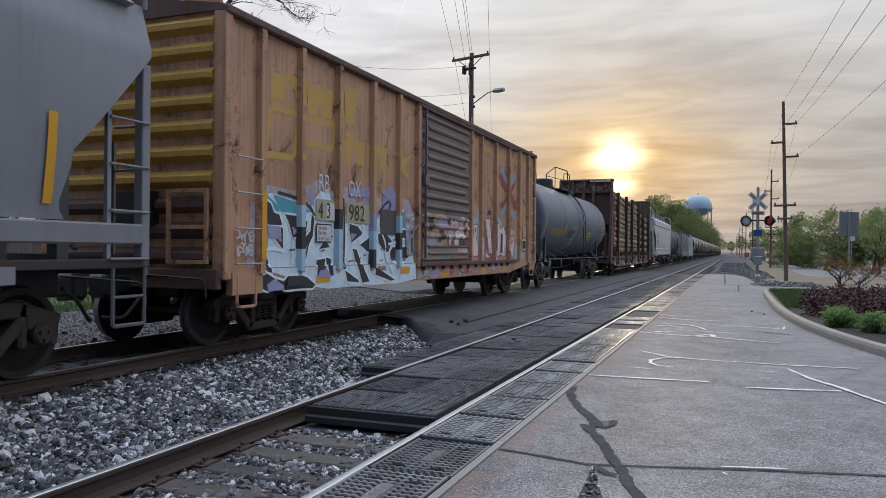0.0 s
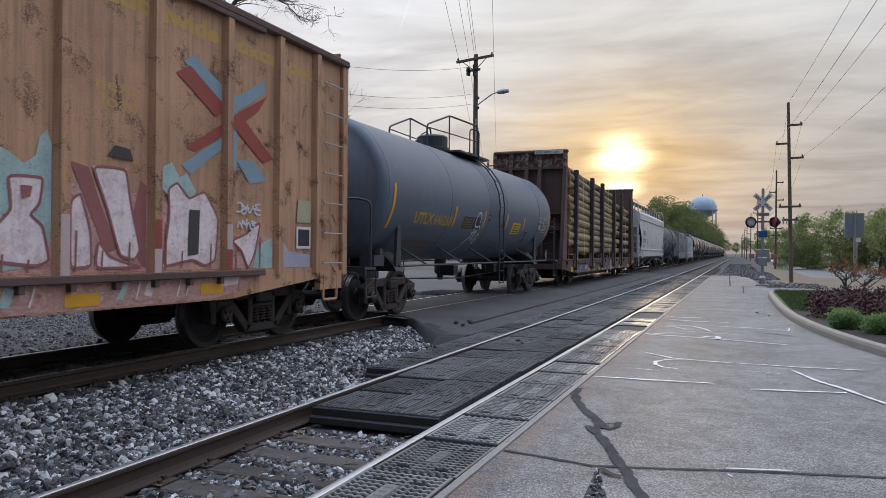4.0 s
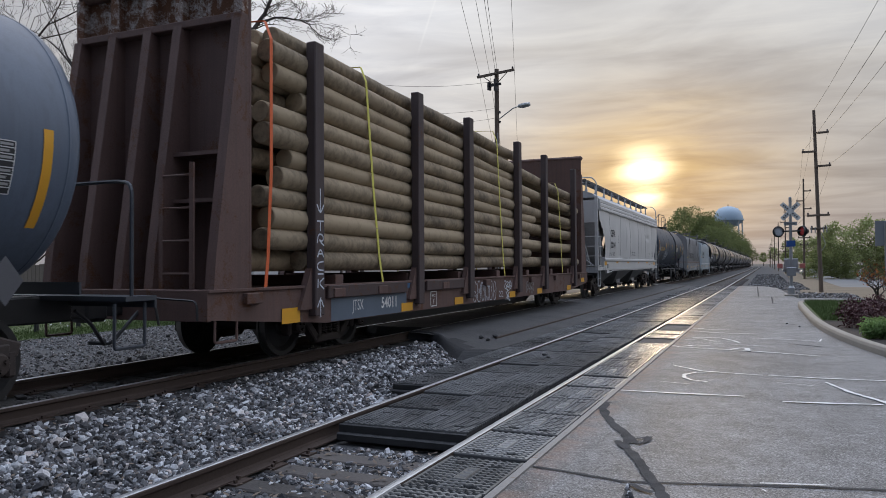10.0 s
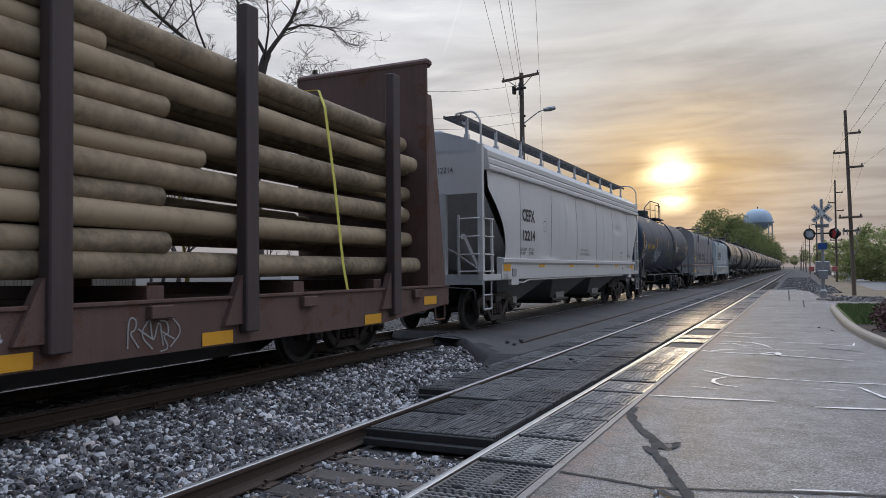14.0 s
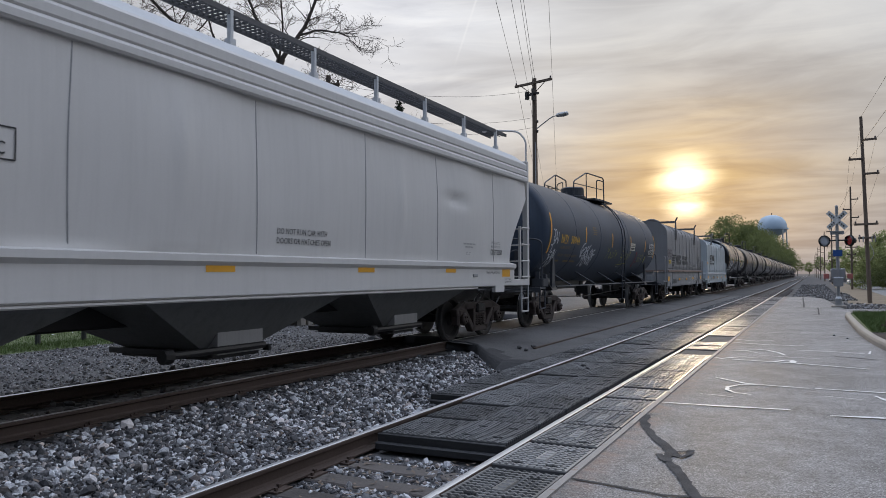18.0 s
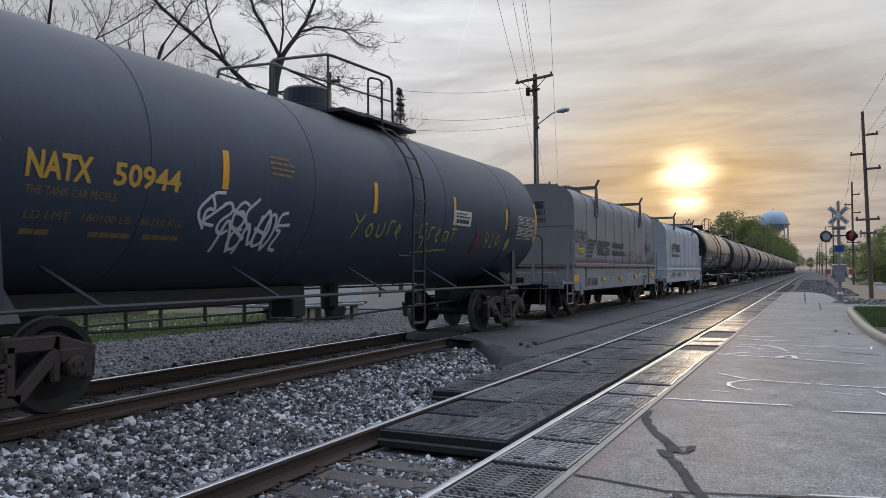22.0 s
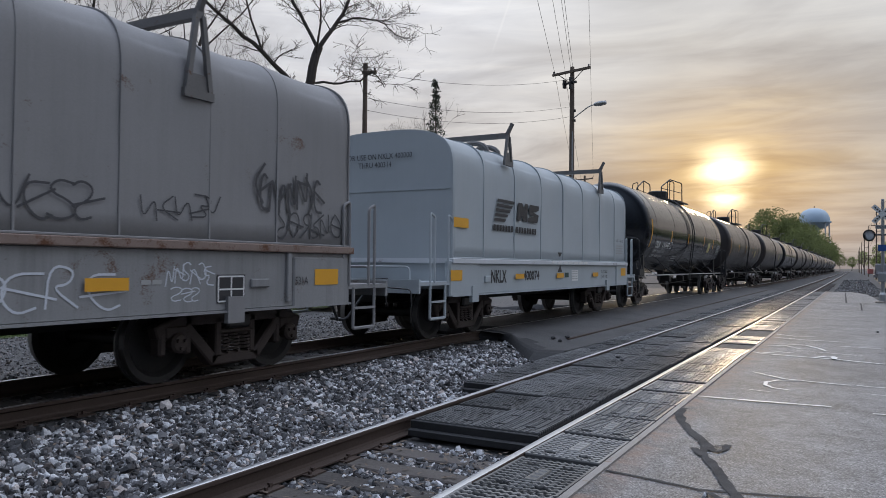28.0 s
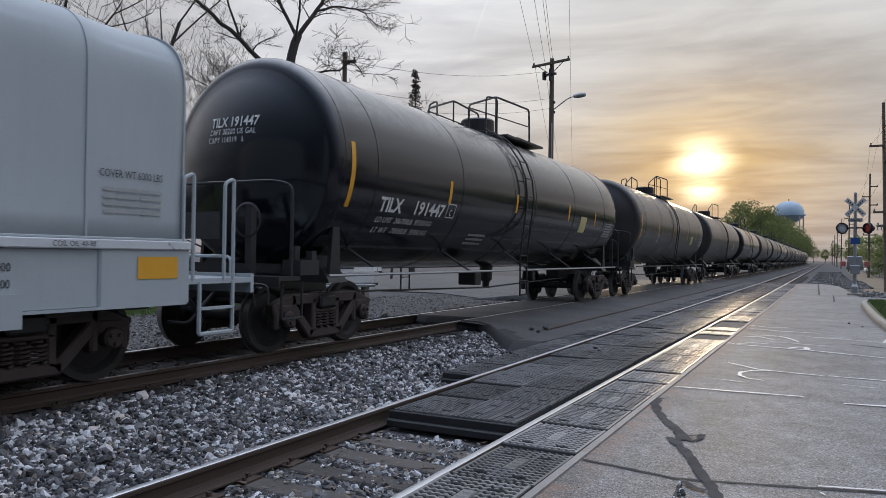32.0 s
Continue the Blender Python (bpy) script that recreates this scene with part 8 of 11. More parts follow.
def pole_load():
    """Treated timber poles stacked between the stakes."""
    m = 49.85
    t = thing("pole_stack", pose(TRACK_B, m, RISE_B + 1.2), "stack of treated timber poles strapped to the flat car", "timber load")
    CARS.append((t, m))
    RIDING[t.name] = 1.2
    rng = random.Random(21)

    def pole(length, r0, r1):
        n = 10
        pts = [(0.0, -length / 2 + length * i / n, 0.0) for i in range(n + 1)]
        bm = bmesh.new()
        rings = []
        for i, p in enumerate(pts):
            r = r0 + (r1 - r0) * i / n
            rings.append([bm.verts.new((r * math.cos(a) * (1 + 0.015 * math.sin(3 * a + i)) + 0.015 * math.sin(i * 1.3), p[1], r * math.sin(a) + 0.012 * math.cos(i * 1.1))) for a in (2 * math.pi * j / 16 for j in range(16))])
        for a, b in zip(rings, rings[1:]):
            for j in range(16):
                bm.faces.new((a[j], a[(j + 1) % 16], b[(j + 1) % 16], b[j]))
        for ring, s in ((rings[0], -1), (rings[-1], 1)):       # chamfered end
            inner = [bm.verts.new((v.co.x * 0.9, v.co.y + s * 0.02, v.co.z * 0.9)) for v in ring]
            for j in range(16):
                bm.faces.new((ring[j], ring[(j + 1) % 16], inner[(j + 1) % 16], inner[j]))
            bm.faces.new(inner)
        me = made("pole", bm, LOG)
        for f in me.polygons:
            f.use_smooth = len(f.vertices) < 8
        return me
    shapes = {}

    def lay(x, ya, za, yb, zb, r0, r1):
        """A pole from its butt at (ya, za) to its tip at (yb, zb), y at the start of the clip, z over the rails."""
        key = (round(yb - ya), r0, r1)
        if key not in shapes:
            shapes[key] = pole(round(yb - ya), r0, r1)
        share("pole", shapes[key], t, pose(x, (ya + yb) / 2 - m, (za + zb) / 2 - 1.2, math.degrees(math.atan2(zb - za, yb - ya)), 0, rng.uniform(-0.1, 0.1)))
    cols = 9
    for i in range(cols):
        x = -1.26 + 2.52 * i / (cols - 1)
        heart = 2 <= i <= 5
        for j in range(6):                          # long poles, whose tips sink towards the far bulkhead
            if heart and j < 5:
                continue
            ya = rng.choice((41.0, 41.1, 41.3, 41.9, 42.4)) if i < cols - 1 else (41.9, 41.1, 41.3, 41.0, 41.8, 41.1)[j]
            lay(x + rng.uniform(-0.02, 0.02), ya, 1.41 + 0.57 * j, ya + rng.choice((17, 18)) if i < cols - 1 else ya + 17, 1.43 + 0.44 * j + rng.uniform(-0.03, 0.03), 0.158, 0.135)
        for j in range(5):                          # shorter ones between them
            if heart and j < 4:
                continue
            ya = rng.choice((40.95, 41.1, 41.3)) if i < cols - 1 else (41.0, 40.95, 41.55, 41.0, 41.2)[j]
            n = rng.choice((11, 12)) if i < cols - 1 else (12, 12, 12, 12, 11)[j]
            lay(x + rng.uniform(-0.02, 0.02), ya, 1.695 + 0.57 * j, ya + n, 1.66 + 0.49 * j, 0.150, 0.122)
        if i > 5:                                   # one more short pole on top of the outer rows
            lay(x - 0.06, 41.3, 4.50, 52.3, 4.28, 0.145, 0.12)
    for ys, mat_ in ((40.98, STRAP_ORANGE), (43.55, STRAP_YELLOW), (50.05, STRAP_YELLOW), (55.85, STRAP_YELLOW)):
        y = ys - m
        hi = 3.42 if ys < 52 else 2.72
        bm = bmesh.new()
        pts = [(1.425, y + 0.62 if ys > 43 else y - 0.12, -0.25), (1.43, y + 0.46 if ys > 43 else y - 0.06, 0.25), (1.44, y + (0.24 if ys > 43 else 0.0), 1.4), (1.44, y, hi - 0.25), (1.34, y, hi), (0.9, y, hi + 0.03), (-0.9, y, hi + 0.03), (-1.34, y, hi), (-1.43, y, hi - 0.25), (-1.425, y + 0.3, -0.2)]
        prev = None
        for p in pts:
            cur = [bm.verts.new((p[0] + dx, p[1] + dy, p[2])) for dy in (-0.032, 0.032) for dx in (0, 0.005 if p[0] > 0 else -0.005)]
            if prev:
                for a, b in ((0, 2), (3, 1), (2, 3), (1, 0)):
                    bm.faces.new((prev[a], prev[b], cur[b], cur[a]))
            prev = cur
        part("strap", fix(bm), mat_, t, "orange tie-down strap" if mat_ is STRAP_ORANGE else "yellow tie-down strap")


RIDING = {}
pole_load()


# ---- covered hoppers ----
HOP_PALE = surface("dusty grey sill paint on the hopper", (0.23, 0.23, 0.235), 0.6, 0, 60, 1.2, 0.3, streak=0.2)
GRATE = surface("dark expanded-metal walkway", (0.10, 0.10, 0.105), 0.6, 0.3, 60, 3, 0.3)
ROOF_GREY = surface("pale roof paint", (0.56, 0.57, 0.58), 0.55, 0, 60, 0.9, 0.25, streak=0.1)


def sheet_dent(y, z, bow):
    """Bulges between the seams; on the flat-sided car also two buckled ridges and a torn dent."""
    d = 0.030 * noise.noise(Vector((y * 0.8, z * 0.8, 1.52))) + 0.012 * math.cos(y * 2 * math.pi / 2.44)
    if bow <= 0.05:
        d += 0.028 * math.exp(-((y - 2.30) / 0.10) ** 2) * math.exp(-((z - 2.6) / 0.6) ** 2) + 0.03 * math.exp(-((y + 2.37) / 0.09) ** 2) * math.exp(-((z - 2.7) / 0.55) ** 2)
        d -= (0.05 + 0.03 * noise.noise(Vector((y * 9, z * 9, 0)))) * math.exp(-((y - 4.4) / 0.45) ** 2 - ((z - 2.72) / 0.12) ** 2)
    return d


def hopper_side(y0, y1, cut, W, z0, z1, bow):
    """Side sheet between the sill and the eave; its ends sweep inward below, as seen from the side."""
    nz, ny = 28, 190
    verts = []
    for j in range(nz + 1):
        z = z0 + (z1 - z0) * j / nz
        s = (z - z0) / (z1 - z0)
        e = cut * math.cos(max(0.0, z - 1.72) / 1.36 * math.pi / 2) if z < 3.08 else 0.0
        if bow > 0.05:                              # round body: straight cut, then a short upright edge
            e = max(0.0, min(cut, (3.38 - z) * 0.92)) + 0.12 * max(0.0, min(1.0, (2.1 - z) / 0.4)) * max(0.0, min(1.0, (z - 1.55) / 0.15))
        x = W + bow * math.sin(math.pi * min(1, s * 1.0)) - (0.10 * max(0, s - 0.78) / 0.22 if bow > 0.05 else 0)
        for i in range(ny + 1):
            y = (y0 + e) + (y1 - y0 - 2 * e) * i / ny
            dent = sheet_dent(y, z, bow) if 0 < j < nz else 0
            verts.append((x + dent, y, z))
    n = ny + 1
    return verts, [(j * n + i, j * n + i + 1, (j + 1) * n + i + 1, (j + 1) * n + i) for j in range(nz) for i in range(ny)]


WELD = surface("soot-darkened weld", (0.34, 0.34, 0.345), 0.8, 0, 60, 2.0, 0.9, dark=(0.10, 0.10, 0.10), bump=0.2)


def covered_hopper(y0, y1, label, paint, shade, round_body=False):
    c, L = new_car("covered_hopper", y0, y1, label, "covered hopper")
    m = (y0 + y1) / 2
    W = 1.52
    for sx in (-1, 1):
        v, f = hopper_side(-L + (0.05 if round_body else 0.28), L - (0.05 if round_body else 0.28), 1.05 if round_body else 1.0, W, 1.58, 3.50 if not round_body else 3.95, 0.05 if not round_body else 0.10)
        v2 = [(sx * x, y, z) for x, y, z in v]
        side = new("side_sheet", mesh_of("side_sheet", v2, f, paint, True))
        side.parent = c
        for y in ([-6.12, -3.64, -1.14, 1.28, 3.64, 6.26] if not round_body else [(i - 3) * (2 * L - 0.56) / 6 for i in range(1, 6)]):      # vertical weld seams
            bm = bmesh.new()
            prev = None
            for j in range(13):
                s = j / 12
                z = 1.60 + 1.86 * s
                x = sx * (W + (0.05 if not round_body else 0.1) * math.sin(math.pi * s) + 0.004 + sheet_dent(y - 0.05 * math.sin(math.pi * s), z, 0.05 if not round_body else 0.1))
                yy = y - 0.05 * math.sin(math.pi * s)
                cur = (bm.verts.new((x, yy - 0.008, z)), bm.verts.new((x + sx * 0.006, yy, z)), bm.verts.new((x, yy + 0.008, z)))
                if prev:
                    bm.faces.new((prev[0], prev[1], cur[1], cur[0]))
                    bm.faces.new((prev[1], prev[2], cur[2], cur[1]))
                prev = cur
            part("weld_seam", bm, paint if round_body else WELD, c, "" if round_body else "soot-darkened weld seam")
        if round_body:
            part("side_sill", box(bmesh.new(), min(sx * (W - 0.1), sx * (W + 0.02)), max(sx * (W - 0.1), sx * (W + 0.02)), -L + 0.1, L - 0.1, 1.35, 1.57, 0.02), HOP_PALE, c)
        else:
            part("side_sill", fix(prism(bmesh.new(), [(W - 0.10, 1.12), (W + 0.02, 1.12), (W + 0.02, 1.45), (W + 0.07, 1.50), (W + 0.07, 1.57), (W - 0.10, 1.62)], -L + 1.05, L - 1.05, "Y", Matrix.Diagonal((sx, 1, 1, 1)))), paint, c)
        part("sill_end", box(bmesh.new(), min(sx * (W - 0.1), sx * W), max(sx * (W - 0.1), sx * W), -L, L, 1.10, 1.20 if round_body else 1.24, 0.01), IRON if round_body else paint, c)
        if not round_body:
            for k, (za, zb, out) in enumerate(((3.47, 3.60, 0.055), (3.60, 3.75, 0.035), (3.75, 3.92, 0.015))):
                part("top_chord", fix(prism(bmesh.new(), [(W - 0.08, za), (W + out, za), (W + out + 0.02, za + 0.025), (W + out + 0.02, zb - 0.04), (W + out - 0.01, zb), (W - 0.08, zb)], -L + 0.24, L - 0.24, "Y", Matrix.Diagonal((sx, 1, 1, 1)))), paint, c)
        for s in (-1, 1):
            e = s * L
            part("corner_post", box(bmesh.new(), min(sx * 1.40, sx * 1.52), max(sx * 1.40, sx * 1.52), min(e, e - s * 0.12), max(e, e - s * 0.12), 1.12, 3.30 if round_body else 4.0, 0.01), paint, c)
            part("ladder_post", box(bmesh.new(), min(sx * 1.47, sx * 1.52), max(sx * 1.47, sx * 1.52), min(e - s * 0.55, e - s * 0.60), max(e - s * 0.55, e - s * 0.60), 1.20, 2.72 if round_body else 2.45), paint, c)
            for z in ((1.20, 1.70, 2.18, 2.66) if round_body else (1.30, 1.66, 2.04, 2.42)):
                part("rung", tube(bmesh.new(), [(sx * 1.54, e - s * 0.04, z), (sx * 1.54, e - s * 0.58, z)], 0.016, 6), HOP_PALE if round_body else paint, c)
                part("rung", tube(bmesh.new(), [(sx * 1.46, e + s * 0.02, z), (sx * 0.98, e + s * 0.02, z)], 0.016, 6), HOP_PALE if round_body else paint, c)
            part("ladder_upright", box(bmesh.new(), min(sx * 0.95, sx * 1.0), max(sx * 0.95, sx * 1.0), min(e, e + s * 0.03), max(e, e + s * 0.03), 1.20, 2.5), shade, c)
            part("step", bent([(sx * 1.5, e - s * 0.06, 1.12), (sx * 1.5, e - s * 0.06, 0.50), (sx * 1.5, e - s * 0.5, 0.50), (sx * 1.5, e - s * 0.5, 1.12)], 0.022, 6, turn=0.03), shade, c)
            part("step_tread", tube(bmesh.new(), [(sx * 1.5, e - s * 0.06, 0.80), (sx * 1.5, e - s * 0.5, 0.80)], 0.018, 6), shade, c)
    # roof
    top = [(-W - 0.02, 3.90), (-1.25, 4.12), (-0.6, 4.33), (0, 4.38), (0.6, 4.33), (1.25, 4.12), (W + 0.02, 3.90)]
    part("roof", fix(prism(bmesh.new(), top + [(W - 0.2, 3.86), (-W + 0.2, 3.86)], -L + 0.26, L - 0.26)), ROOF_GREY if not round_body else paint, c)
    for x in (-0.80, 0.80):
        if x < 0:
            part("walkway", boxes((x - 0.19, x + 0.19, -L + 0.1, L - 0.1, 4.64, 4.66)), GRATE, c)
        for d in (-0.20, 0.20):
            part("walkway_edge", boxes((x + d - 0.01, x + d + 0.01, -L + 0.1, L - 0.1, 4.61, 4.68)), GRATE, c)
        if x > 0:
            bm = bmesh.new()
            for i in range(int((2 * L - 0.3) / 0.10)):
                y = -L + 0.15 + i * 0.10
                box(bm, x - 0.19, x + 0.19, y, y + 0.025, 4.645, 4.67)
            for d in (-0.12, -0.04, 0.04, 0.12):
                box(bm, x + d - 0.008, x + d + 0.008, -L + 0.1, L - 0.1, 4.632, 4.644)
            tagged(part("walkway_grating", bm, GRATE, c), kind="stuff")
        for i in range(10):
            y = -L + 0.45 + 1.745 * i
            for d in ((0.19,) if x > 0 else (-0.19,)):
                part("walkway_post", boxes((x + d - 0.03, x + d + 0.03, y - 0.025, y + 0.025, 4.20 - 0.1 * (abs(x + d) > 0.8), 4.66), (x + d - 0.05, x + d + 0.05, y - 0.05, y + 0.05, 4.18 - 0.1 * (abs(x + d) > 0.8), 4.30)), ROOF_GREY, c)
    for i in range(10):
        y = -L + 1.2 + (2 * L - 2.4) * i / 9
        part("hatch", box(bmesh.new(), -0.33, 0.33, y - 0.7, y + 0.7, 4.36, 4.46, 0.03), ROOF_GREY, c)
    for s in (-1, 1):
        e = s * L
        for sx in (-1, 1):
            part("roof_hoop", bent([(sx * 1.48, e - s * 0.06, 3.9), (sx * 1.48, e - s * 0.06, 4.50), (sx * 1.30, e - s * 0.10, 4.72), (sx * 0.75, e - s * 0.35, 4.75), (sx * 0.75, e - s * 0.9, 4.62)], 0.024, 6, turn=0.12), paint, c)
        # end: upper panel, slope sheet, dark bay, platform
        part("end_panel", box(bmesh.new(), -1.40, 1.40, min(e - s * 0.26, e - s * 0.32), max(e - s * 0.26, e - s * 0.32), 2.98, 3.95), paint, c)
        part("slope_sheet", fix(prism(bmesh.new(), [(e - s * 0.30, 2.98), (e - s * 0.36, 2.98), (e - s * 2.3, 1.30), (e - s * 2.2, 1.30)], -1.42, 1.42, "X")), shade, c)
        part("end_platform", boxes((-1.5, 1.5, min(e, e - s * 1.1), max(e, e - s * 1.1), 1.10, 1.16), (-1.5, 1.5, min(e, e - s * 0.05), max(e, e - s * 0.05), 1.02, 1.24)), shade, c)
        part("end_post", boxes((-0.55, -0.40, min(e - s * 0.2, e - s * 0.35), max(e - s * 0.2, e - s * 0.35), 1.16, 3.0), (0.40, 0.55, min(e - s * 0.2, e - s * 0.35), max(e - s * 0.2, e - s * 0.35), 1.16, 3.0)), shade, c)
        if not round_body:
            part("end_brace", fix(prism(bmesh.new(), [(e - s * 0.25, 2.0), (e - s * 0.3, 2.12), (e - s * 1.3, 1.24), (e - s * 1.25, 1.16)], 0.9, 0.98, "X")), shade, c)
        part("brake_cylinder", lathe(bmesh.new(), [(0, -0.3), (0.15, -0.28), (0.17, 0), (0.15, 0.28), (0, 0.3)], 14, "X", pose(-0.1, e - s * 0.75, 1.75)), shade, c, smooth=True)
        part("hand_brake", fix(lathe(bmesh.new(), [(0.20, -0.012), (0.225, 0.0), (0.20, 0.012)], 20, "Y", pose(-0.8, e - s * 0.05, 1.9))), shade, c)
        part("pipe", bent([(0.2, e - s * 0.5, 1.9), (0.6, e - s * 0.5, 1.75), (1.2, e - s * 0.7, 1.3)], 0.025, 6), shade, c)
        coupler(c, e, s)
    # bottom hoppers and gates
    for k in range(3):
        y = -0.65 + (k - 1) * 4.35
        rim = [(x, yy, 1.18) for x, yy in ((-1.30, y - 2.12), (1.30, y - 2.12), (1.30, y + 2.12), (-1.30, y + 2.12))]
        foot = [(x, yy, 0.42) for x, yy in ((-0.68, y - 0.5), (0.68, y - 0.5), (0.68, y + 0.5), (-0.68, y + 0.5))]
        bm = bmesh.new()
        vs = [bm.verts.new(p) for p in rim + foot]
        for q in range(4):
            bm.faces.new((vs[q], vs[(q + 1) % 4], vs[4 + (q + 1) % 4], vs[4 + q]))
        bm.faces.new(vs[:4])
        bm.faces.new(vs[4:])
        # bottom slopes are darker than the side sheets
        slope = part("hopper_bottom", fix(bm), surface("dark hopper slope paint", (0.17, 0.175, 0.17), 0.6, 0, 60, 0.9, 0.5, streak=0.5, bump=0.15), c)
        part("chute", fix(prism(bmesh.new(), [(y - 0.42, 0.36), (y + 0.42, 0.36), (y + 0.42, 0.80), (y - 0.42, 0.80)], 0.5, 0.86, "X")), surface("grey hopper end paint", (0.46, 0.455, 0.45)), slope)
        part("outlet_gate", boxes((-0.75, 0.75, y - 0.48, y + 0.48, 0.30, 0.43), (-0.9, 0.9, y - 0.56, y - 0.50, 0.34, 0.42), (-0.9, 0.9, y + 0.50, y + 0.56, 0.34, 0.42), bevel=0.01), GREASE, c)
        part("gate_shaft", tube(bmesh.new(), [(0.98, y - 1.35, 0.44), (0.98, y + 0.3, 0.44)], 0.045, 8), GREASE, c)
        part("shaft_end", lathe(bmesh.new(), [(0, -0.07), (0.08, -0.07), (0.09, 0.05), (0, 0.07)], 10, "Y", pose(0.98, y - 1.35, 0.44)), GREASE, c)
    part("air_pipe", bent([(1.50, -L + 2.0, 1.04), (1.50, -L + 2.6, 1.02), (1.50, -L + 3.0, 1.08), (1.50, L - 3, 1.08)], 0.02, 6), paint, c)
    part("floor_sill", box(bmesh.new(), -0.2, 0.2, -L, L, 0.74, 1.10, 0.02), GREASE, c)
    for s in (-1, 1):
        truck(c, s * (L - 1.9))
        for sx in (-1, 1):
            part("jacking_pad", boxes((sx * 1.5 - 0.04, sx * 1.5 + 0.04, s * (L - 1.9) - 0.25, s * (L - 1.9) + 0.25, 0.98, 1.14)), paint, c)
    return c, m


c, m = covered_hopper(61.5, 78.4, "pale grey covered hopper with black lettering and dents", HOP_GREY, surface("grey hopper end paint", (0.46, 0.455, 0.45), 0.6, 0, 60, 1.0, 0.4, streak=0.3))
put = lambda y, z: (1.52 + 0.05 * math.sin(math.pi * (z - 1.58) / 1.92) + sheet_dent(y, z, 0.05) + 0.009, y, z)
fitted(c, "CEFX", 63.90 - m, 2.50, 0.28, 0.84, put, LETTER_BLACK, bold=0.012)
fitted(c, "12214", 63.88 - m, 2.04, 0.23, 0.82, put, LETTER_BLACK, bold=0.012)
fitted(c, "LD LMT   223300", 63.78 - m, 1.78, 0.075, 0.95, put, LETTER_BLACK, 0, slant=0.2)
fitted(c, "LT WT      62700", 63.76 - m, 1.68, 0.075, 0.95, put, LETTER_BLACK, 0, slant=0.2)
strokes(c, "letter_frame", [[(65.52 - m, 2.30), (65.77 - m, 2.30)], [(65.77 - m, 2.30), (65.77 - m, 2.57)], [(65.77 - m, 2.57), (65.52 - m, 2.57)], [(65.52 - m, 2.57), (65.52 - m, 2.30)]], 0.015, put, LETTER_BLACK)
lettering(c, "C", 65.59 - m, 2.34, 0.11, put, LETTER_BLACK, 0.85, 0)
lettering(c, "DO NOT RUN CAR WITH", 69.15 - m, 1.86, 0.075, put, LETTER_BLACK, 0.85, 0)
lettering(c, "DOORS OR HATCHES OPEN", 69.15 - m, 1.74, 0.075, put, LETTER_BLACK, 0.85, 0)
fitted(c, "CU FT 5250", 76.02 - m, 1.76, 0.105, 0.62, put, LETTER_BLACK, bold=0.003)
fitted(c, "EEW  15-6  H  2-2", 76.06 - m, 1.98, 0.05, 0.46, put, LETTER_BLACK)
fitted(c, "EW   10-8  H  5-11", 76.05 - m, 1.90, 0.05, 0.46, put, LETTER_BLACK)
fitted(c, "BLT 1-97", 74.76 - m, 1.73, 0.05, 0.18, put, LETTER_BLACK)
bars(c, [(74.61 - m, 1.92, 0.58, 0.03), (74.70 - m, 1.86, 0.38, 0.03)], put, LETTER_DIM)
sl = flat_side(1.52 + 0.026)
for y, w in ((62.65, 0.46), (65.18, 0.46), (67.96, 0.46), (71.0, 0.45), (73.9, 0.42), (76.62, 0.45)):
    patch(c, "reflector", oblong(y - m, 1.30 if y < 63 or y > 76 else 1.385, w, 0.19 if y < 63 or y > 76 else 0.095), sl, YELLOW, "yellow reflective strip", 0)
lettering(c, "LIFT AND", 62.66 - m, 1.19, 0.045, sl, LETTER_BLACK, 0.9, 0)
lettering(c, "JACK HERE", 62.66 - m, 1.13, 0.045, sl, LETTER_BLACK, 0.9, 0)
lettering(c, "2 INCH HF COMP SHOES", 75.75 - m, 1.36, 0.05, sl, LETTER_BLACK, 0.9, 0)
fitted(c, "LIFT AND", 76.80 - m, 1.235, 0.034, 0.30, sl, LETTER_BLACK)
fitted(c, "JACK HERE", 76.79 - m, 1.175, 0.034, 0.36, sl, LETTER_BLACK)
part("data_plate", box(bmesh.new(), 1.53, 1.56, 63.2 - m, 63.48 - m, 1.18, 1.36, 0.01), GALV, c)
part("data_plate", box(bmesh.new(), 1.53, 1.56, 75.1 - m, 75.3 - m, 1.30, 1.36, 0.01), GALV, c)
lettering(c, "12214", 0.35, 3.45, 0.13, flat_end(-8.45 + 0.24), LETTER_BLACK, 0.85, 0)
bars(c, [(-0.35, 3.08 + 0.09 * i, 0.4, 0.04) for i in range(4)], flat_end(-8.45 + 0.24), LETTER_DIM)

c, m = covered_hopper(-11.0, 6.45, "grey round-sided covered hopper with darker ends", surface("dull grey hopper paint", (0.255, 0.26, 0.28), 0.55, 0, 60, 0.7, 0.25, streak=0.25, bump=0.08), HOP_SHADE, True)
patch(c, "reflector", oblong(5.05 - m, 1.72, 0.10, 0.85), lambda y, z: (1.52 + 0.1 * math.sin(math.pi * (z - 1.58) / 2.37) + 0.02, y, z), YELLOW, "yellow reflective strip")


# ---- coil cars ----
RUST_RIM = surface("rusty hood rim", (0.24, 0.175, 0.145), 0.7, 0, 50, 2, 0.6, rust=0.4)


GEAR_GREY = surface("grimy grey lifting gear", (0.14, 0.135, 0.13), 0.6, 0, 50, 3, 0.4, rust=0.15)


